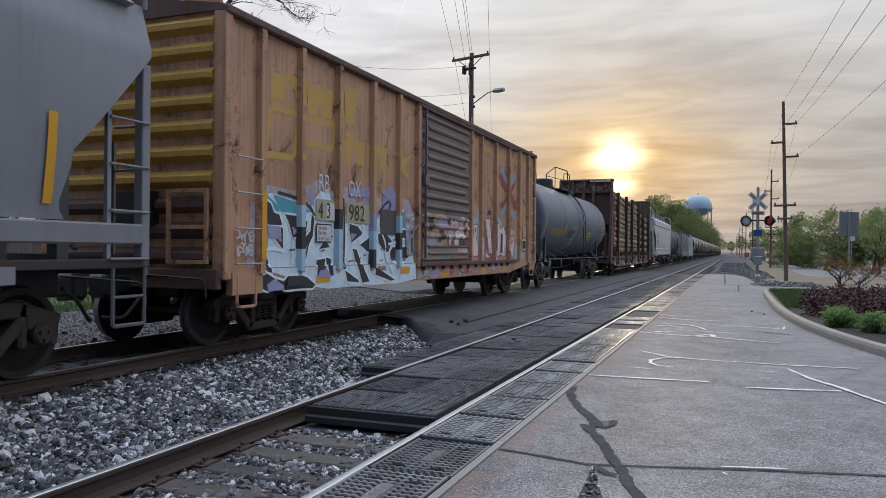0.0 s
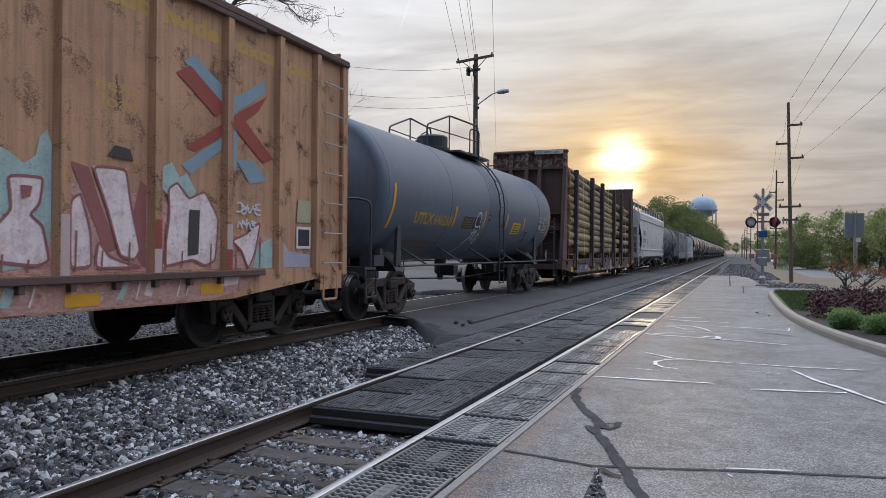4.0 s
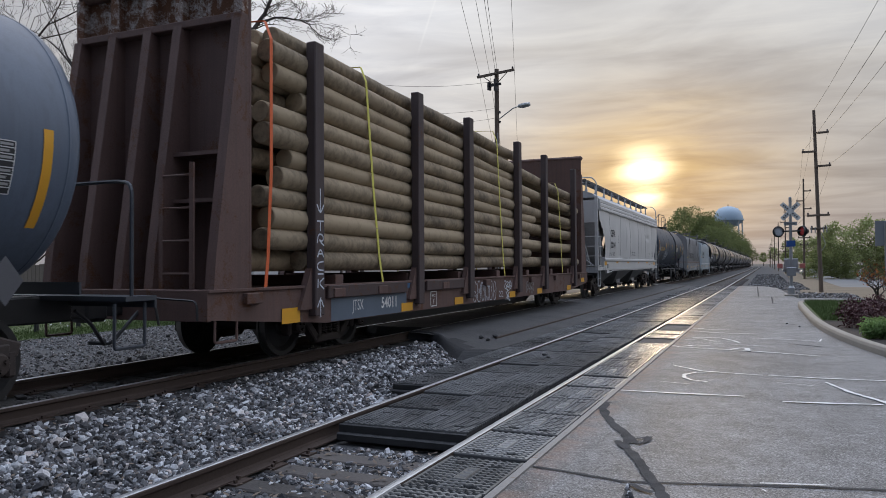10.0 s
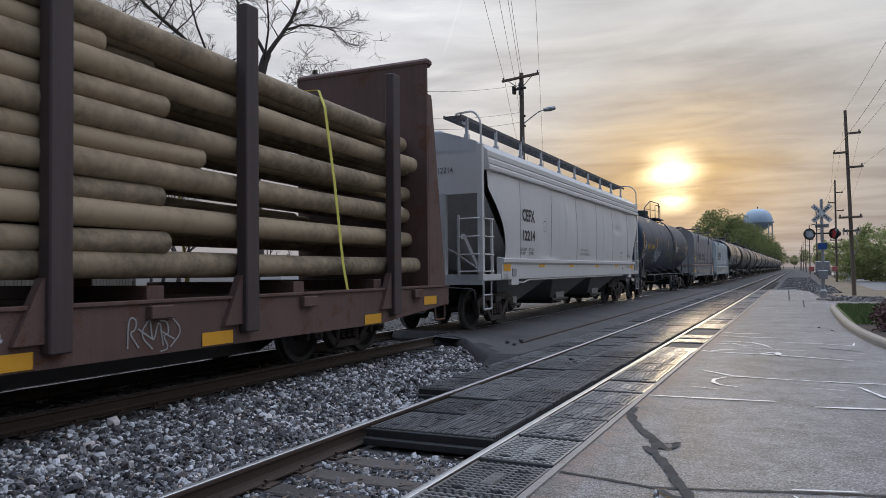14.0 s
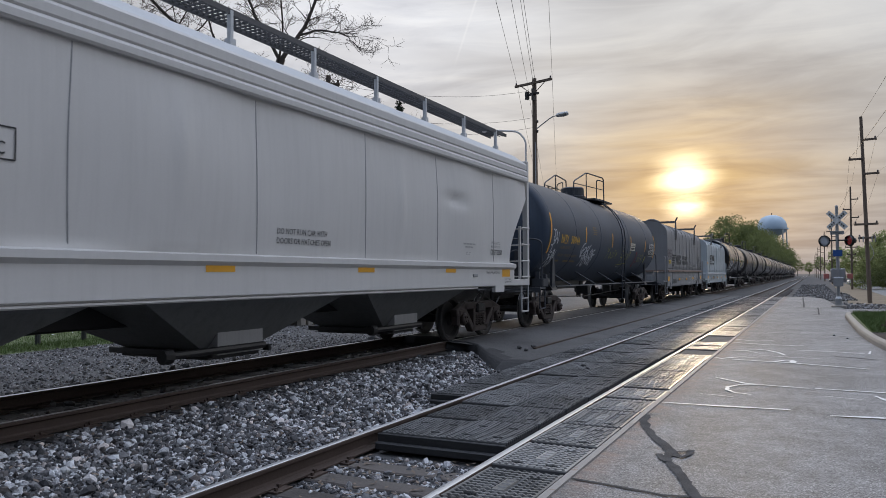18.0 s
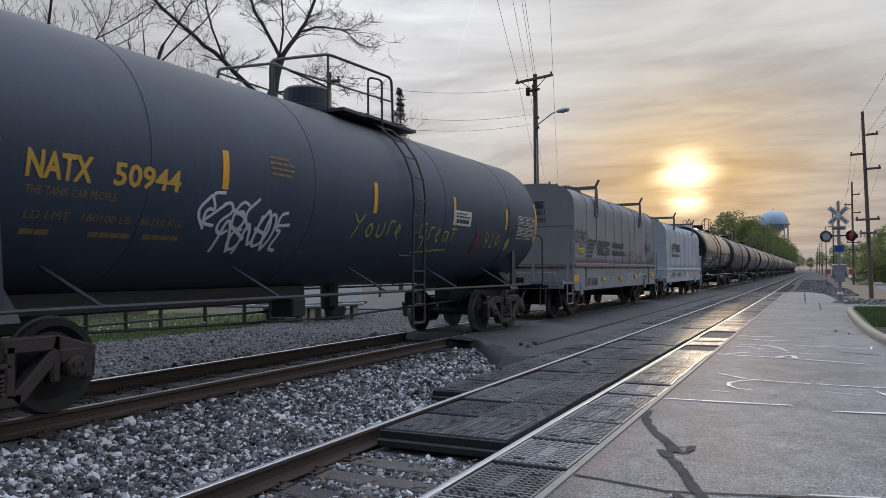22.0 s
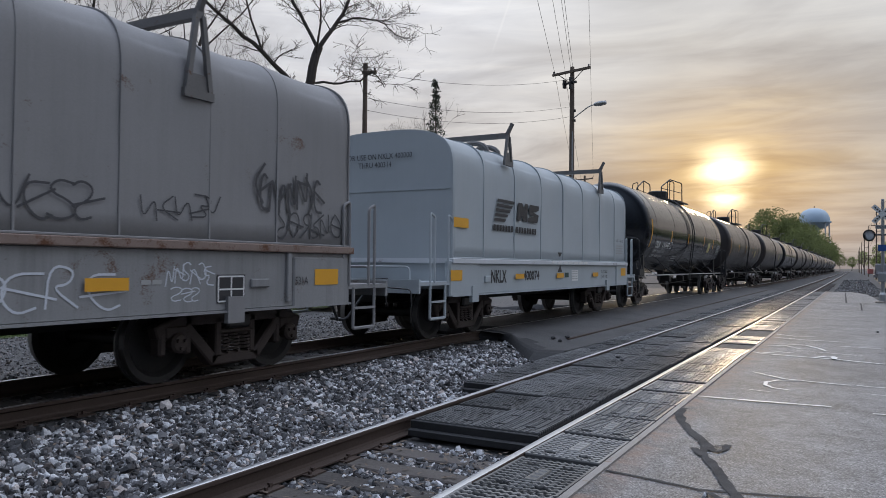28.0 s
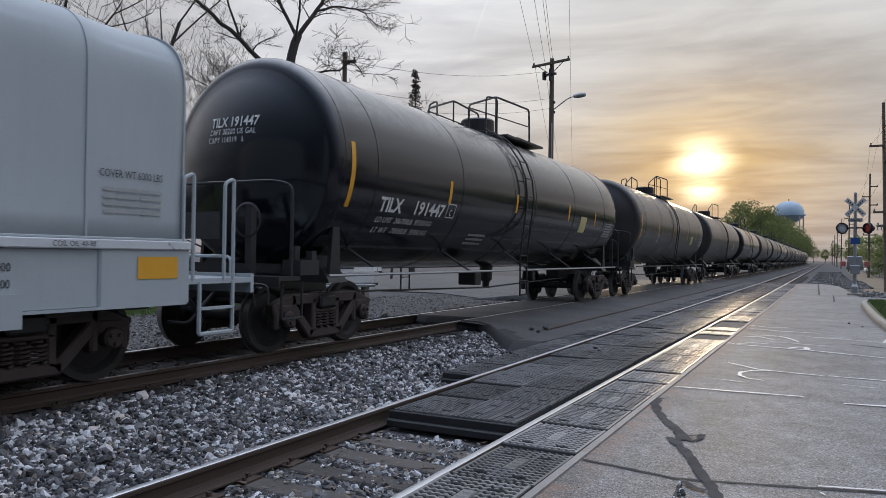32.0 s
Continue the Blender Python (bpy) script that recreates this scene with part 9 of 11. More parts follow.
def hood_outline(W, z0, top, n):
    """Half upright side, then a full rounded shoulder to a gently curved crown; n sets how full."""
    zs = top - 0.82
    pts = [(W, z0 + (zs - z0) * i / 6) for i in range(6)]
    for i in range(29):
        a = math.pi / 2 * i / 28
        pts.append((W * math.cos(a) ** (2 / n) if i < 28 else 0.0, zs + 0.82 * math.sin(a) ** (2 / n)))
    return pts + [(-x, z) for x, z in pts[-2::-1]]


def coil_car(y0, y1, hood, seams, top, rim_z, base, leg, trucks, label, paint, rim, dark_sill):
    c, L = new_car("coil_car", y0, y1, label, "coil car")
    m = (y0 + y1) / 2
    h0, h1 = hood[0] - m, hood[1] - m
    W = 1.43
    # hood: ribbed skin in panels
    # sheets between the seams are slightly hollow and buckled
    stops = [h0] + [s - m for s in seams] + [h1]
    bm = bmesh.new()
    rings = []
    for ya, yb in zip(stops, stops[1:]):
        for i in range(8 if yb < h1 else 9):
            s = i / 8
            y = ya + (yb - ya) * s
            hollow = 0.022 * math.sin(math.pi * s)
            ring = []
            for k, (x, z) in enumerate(hood_outline(W, rim_z - 0.02, top, 3.2)):
                low = max(0.0, min(1.0, (z - rim_z) / 0.5))
                d = low * (hollow + 0.02 * noise.noise(Vector((y * 1.1 + m, x * 0.9, z * 1.3))))
                ring.append(bm.verts.new((x * (1 - d / W), y, z - d * (z > top - 0.4))))
            rings.append(ring)
    for ra, rb in zip(rings, rings[1:]):
        for k in range(len(ra)):
            bm.faces.new((ra[k], ra[(k + 1) % len(ra)], rb[(k + 1) % len(ra)], rb[k]))
    bm.faces.new(rings[0])
    bm.faces.new(rings[-1])
    hd = part("hood", fix(bm), paint, c, "rounded steel hood over the load", smooth=True)
    for f in hd.data.polygons:
        f.use_smooth = len(f.vertices) == 4 and f.normal.z > -0.5
    for y in [h0 + 0.02] + [s - m for s in seams] + [h1 - 0.02]:
        part("hood_rib", fix(prism(bmesh.new(), hood_outline(W + 0.012, rim_z - 0.02, top + 0.012, 3.2), y - 0.011, y + 0.011)), paint, hd)
    part("end_seam", box(bmesh.new(), -1.38, 1.38, h0 - 0.012, h0, 2.62, 2.645), paint, hd)
    part("end_ledge", box(bmesh.new(), -1.42, 1.42, h0 - 0.05, h0, rim_z - 0.08, rim_z), rim, hd)
    for sx in (-1, 1):
        part("hood_rim", box(bmesh.new(), min(sx * (W - 0.05), sx * (W + 0.07)), max(sx * (W - 0.05), sx * (W + 0.07)), h0 - 0.05, h1 + 0.05, rim_z - 0.09, rim_z, 0.01), rim, hd)
        part("rim_lip", box(bmesh.new(), min(sx * (W - 0.05), sx * (W + 0.03)), max(sx * (W - 0.05), sx * (W + 0.03)), h0 - 0.03, h1 + 0.03, rim_z, rim_z + 0.025, 0.006), paint, hd)
        part("side_sill", box(bmesh.new(), min(sx * 1.34, sx * 1.44), max(sx * 1.34, sx * 1.44), h0 - 0.02, h1 + 0.02, 0.80, rim_z - 0.09, 0.01), dark_sill, c)
        part("sill_flange", box(bmesh.new(), min(sx * 1.36, sx * 1.475), max(sx * 1.36, sx * 1.475), h0 - 0.02, h1 + 0.02, 0.775, 0.80), dark_sill, c)
        for s in (-1, 1):
            part("end_side_plate", box(bmesh.new(), min(sx * 1.36, sx * 1.47), max(sx * 1.36, sx * 1.47), min(s * (L - 1.0), s * (L - 2.1)), max(s * (L - 1.0), s * (L - 2.1)), 0.78, 1.40, 0.02), dark_sill, c)
            e = s * L
            for off in (0.35, 0.95):
                part("grab_rail", bent([(sx * 1.45, e - s * off, 1.02), (sx * 1.45, e - s * off, 2.16), (sx * 1.45, e - s * (off + 0.14), 2.10), (sx * 1.45, e - s * (off + 0.14), 1.02)], 0.021, 6, turn=0.05), paint, c)
            part("stirrup", bent([(sx * 1.45, e - s * 0.35, 1.0), (sx * 1.45, e - s * 0.35, 0.44), (sx * 1.45, e - s * 0.85, 0.44), (sx * 1.45, e - s * 0.85, 1.0)], 0.024, 6, turn=0.03), paint, c)
            part("stirrup_tread", box(bmesh.new(), sx * 1.45 - 0.03, sx * 1.45 + 0.03, min(e - s * 0.36, e - s * 0.84), max(e - s * 0.36, e - s * 0.84), 0.70, 0.73), paint, c)
    for s in (-1, 1):
        e = s * L
        part("end_platform", boxes((-1.45, 1.45, min(e, e - s * 1.1), max(e, e - s * 1.1), 0.98, 1.04), (-1.45, 1.45, min(e, e - s * 0.05), max(e, e - s * 0.05), 0.86, 1.08)), dark_sill, c)
        part("end_wall", box(bmesh.new(), -1.40, 1.40, min(s * (h1 if s > 0 else -h0), s * ((h1 if s > 0 else -h0) - 0.06)), max(s * (h1 if s > 0 else -h0), s * ((h1 if s > 0 else -h0) - 0.06)), 0.9, 1.44), dark_sill, c)
        part("rail_across", bent([(-1.2, e - s * 0.12, 1.05), (-1.2, e - s * 0.12, 1.28), (1.2, e - s * 0.12, 1.28), (1.2, e - s * 0.12, 1.05)], 0.018, 6), paint, c)
        part("brake_stand", boxes((-0.9, -0.7, min(e - s * 0.25, e - s * 0.45), max(e - s * 0.25, e - s * 0.45), 1.04, 1.9)), GREASE, c)
        part("hand_brake", fix(lathe(bmesh.new(), [(0.20, -0.012), (0.225, 0.0), (0.20, 0.012)], 20, "Y", pose(-0.8, e - s * 0.2, 1.8))), GREASE, c)
        coupler(c, e, s)
    # lifting gear on the hood: guide arms and the middle bail
    for y in (h0 + (h1 - h0) * 0.21, h0 + (h1 - h0) * 0.77):
        for sx in (-1, 1):
            for s in (-1, 1):                       # two legs that lean together
                part("lifting_guide", fix(prism(bmesh.new(), [(y + s * 0.19, base), (y + s * 0.13, base), (y + s * 0.015, base + leg), (y + s * 0.07, base + leg)], min(sx * 1.42, sx * 1.47), max(sx * 1.42, sx * 1.47), "X")), GEAR_GREY, hd)
            part("guide_web", fix(prism(bmesh.new(), [(y - 0.15, base + 0.05), (y + 0.15, base + 0.05), (y + 0.09, base + 0.22), (y - 0.09, base + 0.22)], min(sx * 1.425, sx * 1.45), max(sx * 1.425, sx * 1.45), "X")), GEAR_GREY, hd)
            part("guide_foot", box(bmesh.new(), min(sx * 1.42, sx * 1.47), max(sx * 1.42, sx * 1.47), y - 0.20, y + 0.20, base - 0.04, base + 0.05), GEAR_GREY, hd)
            part("guide_arm", fix(prism(bmesh.new(), [(1.36, base + leg), (1.44, base + leg), (1.56, base + leg + 0.24), (1.51, base + leg + 0.27)], y - 0.03, y + 0.03, "Y", Matrix.Diagonal((sx, 1, 1, 1)))), GEAR_GREY, hd)
        part("guide_beam", boxes((-1.46, 1.46, y - 0.05, y + 0.05, base + leg - 0.03, base + leg + 0.07)), GEAR_GREY, hd)
    yc = h0 + (h1 - h0) * 0.36
    for d in (-0.30, 0.30):
        pts = [(0.35, yc + d, top - 0.08), (0.35, yc + d, top + 0.1)] + [(0.35 * math.cos(a), yc + d, top + 0.1 + 0.22 * math.sin(a)) for a in (math.pi * i / 8 for i in range(1, 8))] + [(-0.35, yc + d, top + 0.1), (-0.35, yc + d, top - 0.08)]
        part("bail", tube(bmesh.new(), pts, 0.06, 8), GEAR_GREY, hd)
    part("trough", fix(prism(bmesh.new(), [(-1.3, 1.35), (1.3, 1.35), (0.5, 0.62), (-0.5, 0.62)], -L + 2.8, L - 2.8)), GREASE, c)
    under_gear(c, L, 0.95)
    for y in trucks:
        truck(c, y - m)
        for sx in (-1, 1):
            part("jacking_pad", boxes((sx * 1.46 - 0.03, sx * 1.46 + 0.03, y - m - 0.55, y - m - 0.30, 0.66, 0.95)), paint, c)
    return c, m


def emblem(c, y, z, k, put, mat_):
    """The owner's mark as plain shapes: shortening slanted stripes and two bold blocks."""
    for i in range(5):
        l, r = y - 0.035 * i * k, y + (0.84 - 0.11 * i) * k
        zz = z - 0.094 * i * k
        patch(c, "emblem", [(l, zz), (r, zz), (r - 0.05 * k, zz - 0.058 * k), (l - 0.022 * k, zz - 0.058 * k)], put, mat_, "", 0)
    first = [(0.94, -.37), (0.99, 0), (1.20, 0), (1.30, -.10), (1.35, 0), (1.52, 0), (1.47, -.37), (1.28, -.37), (1.19, -.24), (1.13, -.37)]
    second = [(1.50, -.37), (2.04, -.37), (2.12, -.20), (1.80, -.15), (2.11, -.10), (2.13, 0), (1.60, 0), (1.56, -.19), (1.84, -.23), (1.52, -.28)]
    for shape in (first, second):
        patch(c, "emblem", [(y + a * k, z + b * k) for a, b in shape], put, mat_, "", 0)


MARK = surface("faded black emblem paint", (0.05, 0.05, 0.055), 0.6, 0, 50, 3, 0.4)
c, m = coil_car(96.45, 110.15, (97.55, 109.2), (98.92, 100.02, 101.14, 102.33, 103.49, 104.6, 105.6, 106.71, 107.76), 3.85, 1.54, 3.06, 0.84, (98.55, 107.5), "dusty grey coil car with faded black emblem", COIL_GREY, RUST_RIM, surface("dusty grey sill paint", (0.27, 0.27, 0.27), 0.65, 0, 50, 1, 0.5, streak=0.4, rust=0.15))
hp, sp, ep = flat_side(1.440), flat_side(1.446), flat_end(97.55 - m - 0.03)
emblem(c, 98.93 - m, 2.29, 1.27, hp, MARK)
for y0_, z0_, n in ((102.13, 2.10, 7), (102.06, 1.84, 8)):
    bars(c, [(y0_ - m + 0.235 * i - 0.01 * n, z0_, 0.18, 0.17) for i in range(n)], hp, MARK, "faded_name")
patch(c, "notice_panel", oblong(97.93 - m, 1.85, 0.62, 0.15), hp, surface("yellow notice sheet", (0.72, 0.50, 0.03)), "yellow notice sheet", 0)
bars(c, [(97.97 - m, 1.875 + 0.04 * i, 0.54, 0.016) for i in range(3)], flat_side(1.444), LETTER_BLACK)
lettering(c, "163686", 99.22 - m, 0.90, 0.22, sp, MARK, 0.86, 0, bold=0.008)
bars(c, [(98.85 - m, 0.90, 0.14, 0.22), (99.02 - m, 0.90, 0.14, 0.22)], sp, MARK)
emblem(c, -0.58, 3.34, 0.54, ep, MARK)
fitted(c, "163102-163831", -0.42, 2.95, 0.12, 0.99, ep, MARK, 0, bold=0.004)
fitted(c, "162750 - 162949", -0.42, 2.74, 0.12, 1.02, ep, MARK, 0, bold=0.004)
bars(c, [(-0.68, 2.95, 0.09, 0.12), (-0.57, 2.95, 0.09, 0.12), (-0.68, 2.74, 0.09, 0.12), (-0.57, 2.74, 0.09, 0.12)], ep, MARK)
for y, z, w, h in ((97.38, 1.03, 0.46, 0.20), (100.52, 1.03, 0.48, 0.11), (102.86, 1.03, 0.48, 0.11), (105.23, 1.05, 0.46, 0.12), (108.44, 1.05, 0.48, 0.20)):
    patch(c, "reflector", oblong(y - m, z, w, h), flat_side(1.478), YELLOW, "yellow reflective strip", 0)
bars(c, [(101.25 - m, 1.10, 0.34, 0.045), (101.25 - m, 1.02, 0.34, 0.045), (101.9 - m, 1.10, 0.3, 0.045), (101.9 - m, 1.02, 0.3, 0.045), (105.85 - m, 1.10, 0.26, 0.045)], sp, LETTER_DIM)
part("sill_post", boxes((1.43, 1.485, 107.92 - m, 108.0 - m, 0.86, 1.46), bevel=0.01), MATS["dusty grey sill paint"], c)
part("sill_post", boxes((1.43, 1.485, 98.66 - m, 98.74 - m, 0.86, 1.46), bevel=0.01), MATS["dusty grey sill paint"], c)
lettering(c, "531A", 108.06 - m, 1.06, 0.10, flat_side(1.478), LETTER_BLACK, 0.8, 0)
part("tie_pocket", boxes((1.43, 1.475, 107.32 - m, 107.62 - m, 1.04, 1.14), bevel=0.012), MATS["dusty grey sill paint"], c)
mauve_spray, dark_spray = surface("grey-mauve spray paint", (0.13, 0.10, 0.115)), surface("dark spray paint", (0.055, 0.055, 0.06))
loops = [[(97.86 - m + 0.45 * i + 0.20 * math.cos(a) * (1 - 0.03 * a), 2.32 + 0.20 * math.sin(a) * (1 - 0.03 * a)) for a in (j * 0.7 for j in range(10))] for i in range(3)]
strokes(c, "graffiti", loops, 0.055, hp, mauve_spray, "faded sprayed loops")
strokes(c, "graffiti", [[(97.75 - m + 0.45 * i, 2.30), (98.0 - m + 0.45 * i, 2.34)] for i in range(3)] + [[(98.1 - m, 2.02), (98.35 - m, 2.10), (98.6 - m, 2.0)]], 0.035, hp, mauve_spray, "faded sprayed loops")
scrawl(c, 103.9 - m, 105.35 - m, 1.68, 2.04, 6, 3, 0.022, hp, dark_spray, "dark sprayed scribble")
scrawl(c, 105.82 - m, 106.85 - m, 1.76, 2.0, 5, 4, 0.016, hp, dark_spray, "thin dark sprayed scribble")
scrawl(c, 107.3 - m, 108.6 - m, 1.95, 2.42, 8, 5, 0.034, hp, dark_spray, "dark sprayed scribble")
scrawl(c, 107.75 - m, 109.0 - m, 1.60, 1.92, 6, 6, 0.022, hp, dark_spray, "dark sprayed scribble")
scrawl(c, 104.15 - m, 105.55 - m, 0.90, 1.28, 4, 7, 0.022, sp, SPRAY_WHITE, "white sprayed letters")
scrawl(c, 106.15 - m, 106.75 - m, 1.10, 1.30, 6, 8, 0.014, sp, SPRAY_WHITE, "white sprayed scribble")
scrawl(c, 106.2 - m, 106.6 - m, 0.93, 1.08, 3, 9, 0.012, sp, SPRAY_WHITE, "white sprayed scribble")
patch(c, "print_ground", oblong(106.82 - m, 0.88, 0.42, 0.31), flat_side(1.4475), LETTER_BLACK, "", 0)
strokes(c, "letter_frame", [[(106.84 - m, 0.90), (107.22 - m, 0.90)], [(107.22 - m, 0.90), (107.22 - m, 1.17)], [(107.22 - m, 1.17), (106.84 - m, 1.17)], [(106.84 - m, 1.17), (106.84 - m, 0.90)], [(107.03 - m, 0.90), (107.03 - m, 1.17)], [(106.84 - m, 1.03), (107.22 - m, 1.03)]], 0.018, flat_side(1.451), LETTER_WHITE)

c, m = coil_car(111.05, 124.15, (112.15, 123.08), (113.39, 114.81, 116.26, 117.67, 119.1, 120.52, 121.92), 3.70, 1.43, 3.32, 0.54, (113.4, 121.6), "pale blue-grey coil car with black emblem and lettering", COIL_PALE, surface("pale hood rim paint", (0.62, 0.64, 0.66), 0.5, 0, 50, 2, 0.3, rust=0.1), COIL_PALE)
hp, sp, ep = flat_side(1.440), flat_side(1.446), flat_end(112.15 - m - 0.03)
emblem(c, 113.99 - m, 2.60, 1.0, hp, LETTER_BLACK)
bars(c, [(113.80 - m + 0.138 * i, 1.98, 0.105, 0.12) for i in range(7)] + [(114.87 - m + 0.142 * i, 1.98, 0.11, 0.12) for i in range(8)], hp, LETTER_BLACK, "faded_name")
part("tie_pocket", boxes((1.43, 1.475, 113.42 - m, 113.64 - m, 1.0, 1.12), bevel=0.012), COIL_PALE, c)
lettering(c, "NKLX", 113.70 - m, 0.99, 0.235, sp, LETTER_BLACK, 0.80, 0, bold=0.008)
lettering(c, "400074", 115.28 - m, 1.02, 0.19, sp, LETTER_BLACK, 1.08, 0, bold=0.008)
lettering(c, "FOR USE ON NKLX 400000", -0.80, 3.20, 0.10, ep, LETTER_BLACK, 0.85, 0)
lettering(c, "THRU 400314", -0.50, 3.05, 0.10, ep, LETTER_BLACK, 0.85, 0)
lettering(c, "LD LMT 232000", 120.65 - m, 1.14, 0.075, sp, LETTER_BLACK, 0.8, 0)
lettering(c, "LT WT    54000", 120.65 - m, 1.00, 0.075, sp, LETTER_BLACK, 0.8, 0)
patch(c, "notice_panel", oblong(118.26 - m, 0.96, 0.47, 0.26), sp, WHITE, "white notice panel", 0)
bars(c, [(118.31 - m + 0.14 * k, 1.0 + 0.06 * i, 0.09, 0.022) for i in range(4) for k in range(3)], flat_side(1.449), LETTER_DIM)
patch(c, "centre_mark", [(117.3 - m, 1.63), (117.6 - m, 1.63), (117.45 - m, 1.52)], hp, LETTER_BLACK, "", 0)
patch(c, "centre_mark", [(117.3 - m, 1.18), (117.6 - m, 1.18), (117.45 - m, 1.34)], sp, LETTER_BLACK, "", 0)
lettering(c, "COVER WT 6000 LBS", 122.05 - m, 2.02, 0.075, hp, LETTER_BLACK, 0.75, 0)
bars(c, [(122.1 - m, 1.68 + 0.07 * i, 0.7, 0.035) for i in range(4)], hp, LETTER_DIM)
lettering(c, "COIL OIL 40-90", 121.55 - m, 1.36, 0.05, flat_side(1.504), LETTER_BLACK, 0.9, 0)
for i in range(7):                                  # white scallops along the rim
    part("rim_dent", fix(prism(bmesh.new(), [(116.75 - m + 0.37 * i, 1.37), (117.05 - m + 0.37 * i, 1.37), (117.10 - m + 0.37 * i, 1.425), (116.80 - m + 0.37 * i, 1.425)], 1.49, 1.508, "X")), WHITE, c)
patch(c, "placard", oblong(117.78 - m, 1.05, 0.27, 0.11), sp, surface("dark green placard", (0.02, 0.06, 0.05)), "small dark green placard", 0)
for y, z, w, h in ((112.05, 1.05, 0.42, 0.18), (114.79, 1.05, 0.45, 0.10), (117.16, 1.045, 0.46, 0.105), (119.84, 1.05, 0.46, 0.105), (122.47, 1.05, 0.5, 0.22), (112.21, 1.97, 0.56, 0.17)):
    patch(c, "reflector", oblong(y - m, z, w, h), hp if z > 1.5 else flat_side(1.478), YELLOW, "yellow reflective strip", 0)


# ---- street furniture, plants and distance ----
# lightened so that the colour itself holds the distance haze
LEAF_GREEN = surface("spring foliage paled as haze", (0.34, 0.38, 0.17), 0.7, 0, 8, 0.6, 0.5, dark=(0.16, 0.19, 0.08), island=0.7)
LEAF_DARK = surface("darker foliage", (0.19, 0.22, 0.085), 0.7, 0, 8, 0.6, 0.5, dark=(0.08, 0.10, 0.04), island=0.7)
LEAF_SPRUCE = surface("dark spruce needles", (0.030, 0.040, 0.022), 0.8, 0, 8, 0.6, 0.4, island=0.5)
LEAF_RED = surface("dark red barberry leaves", (0.075, 0.020, 0.022), 0.6, 0, 8, 1.0, 0.5, dark=(0.04, 0.012, 0.015), island=0.8)
LEAF_ORANGE = surface("coppery young leaves", (0.34, 0.14, 0.05), 0.6, 0, 8, 1.0, 0.5, dark=(0.18, 0.07, 0.03), island=0.8)
LEAF_SAGE = surface("fresh green shrub leaves", (0.24, 0.36, 0.14), 0.65, 0, 8, 1.0, 0.5, dark=(0.06, 0.11, 0.03), island=0.8)
BARK = surface("grey-brown bark", (0.075, 0.062, 0.055), 0.95, 0, 25, 1.5, 0.6, bump=0.8)
BUD = surface("reddish tree buds", (0.16, 0.12, 0.08), 0.9, 0, 8, 1.0, 0.5, island=0.5)


def thin_leaf(m, share_):
    """Leaves let part of the light through."""
    t = m.node_tree
    p = next(n for n in t.nodes if n.type == "BSDF_PRINCIPLED")
    out = next(n for n in t.nodes if n.type == "OUTPUT_MATERIAL")
    tr = t.nodes.new("ShaderNodeBsdfTranslucent")
    t.links.new(p.inputs["Base Color"].links[0].from_socket, tr.inputs[0])
    mx = t.nodes.new("ShaderNodeMixShader")
    mx.inputs[0].default_value = share_
    t.links.new(p.outputs[0], mx.inputs[1])
    t.links.new(tr.outputs[0], mx.inputs[2])
    t.links.new(mx.outputs[0], out.inputs[0])


for leaf in (LEAF_GREEN, LEAF_DARK, LEAF_ORANGE, LEAF_SAGE):
    thin_leaf(leaf, 0.68)
GRASS = surface("spring grass blades", (0.09, 0.135, 0.035), 0.8, 0, 10, 0.5, 0.6, dark=(0.06, 0.10, 0.02), island=0.8)
TURF = surface("turf soil", (0.085, 0.11, 0.035), 0.95, 0, 20, 0.6, 0.7, dark=(0.05, 0.05, 0.025), bump=0.8)
MULCH = surface("dark bark mulch", (0.035, 0.027, 0.022), 0.95, 0, 25, 2, 0.7, bump=1.0)

KERB_LINE = [(9.0, 5.4), (6.0, 6.6), (4.2, 7.8), (3.2, 9.6), (2.5, 11.1), (2.08, 12.3), (1.69, 13.93), (1.39, 15.73), (1.17, 17.72), (1.06, 19.6), (1.0, 21.9), (0.98, 26.0), (1.0, 29.2), (1.2, 30.3), (1.9, 31.0), (4.0, 31.4), (9.0, 31.8)]


def smooth_line(pts, steps=5):
    out = []
    p = [Vector(q) for q in pts]
    for i in range(len(p) - 1):
        a, b, c, d = p[max(i - 1, 0)], p[i], p[i + 1], p[min(i + 2, len(p) - 1)]
        for k in range(steps):
            t = k / steps
            out.append(0.5 * ((2 * b) + (c - a) * t + (2 * a - 5 * b + 4 * c - d) * t * t + (3 * b - a - 3 * c + d) * t ** 3))
    return out + [p[-1]]


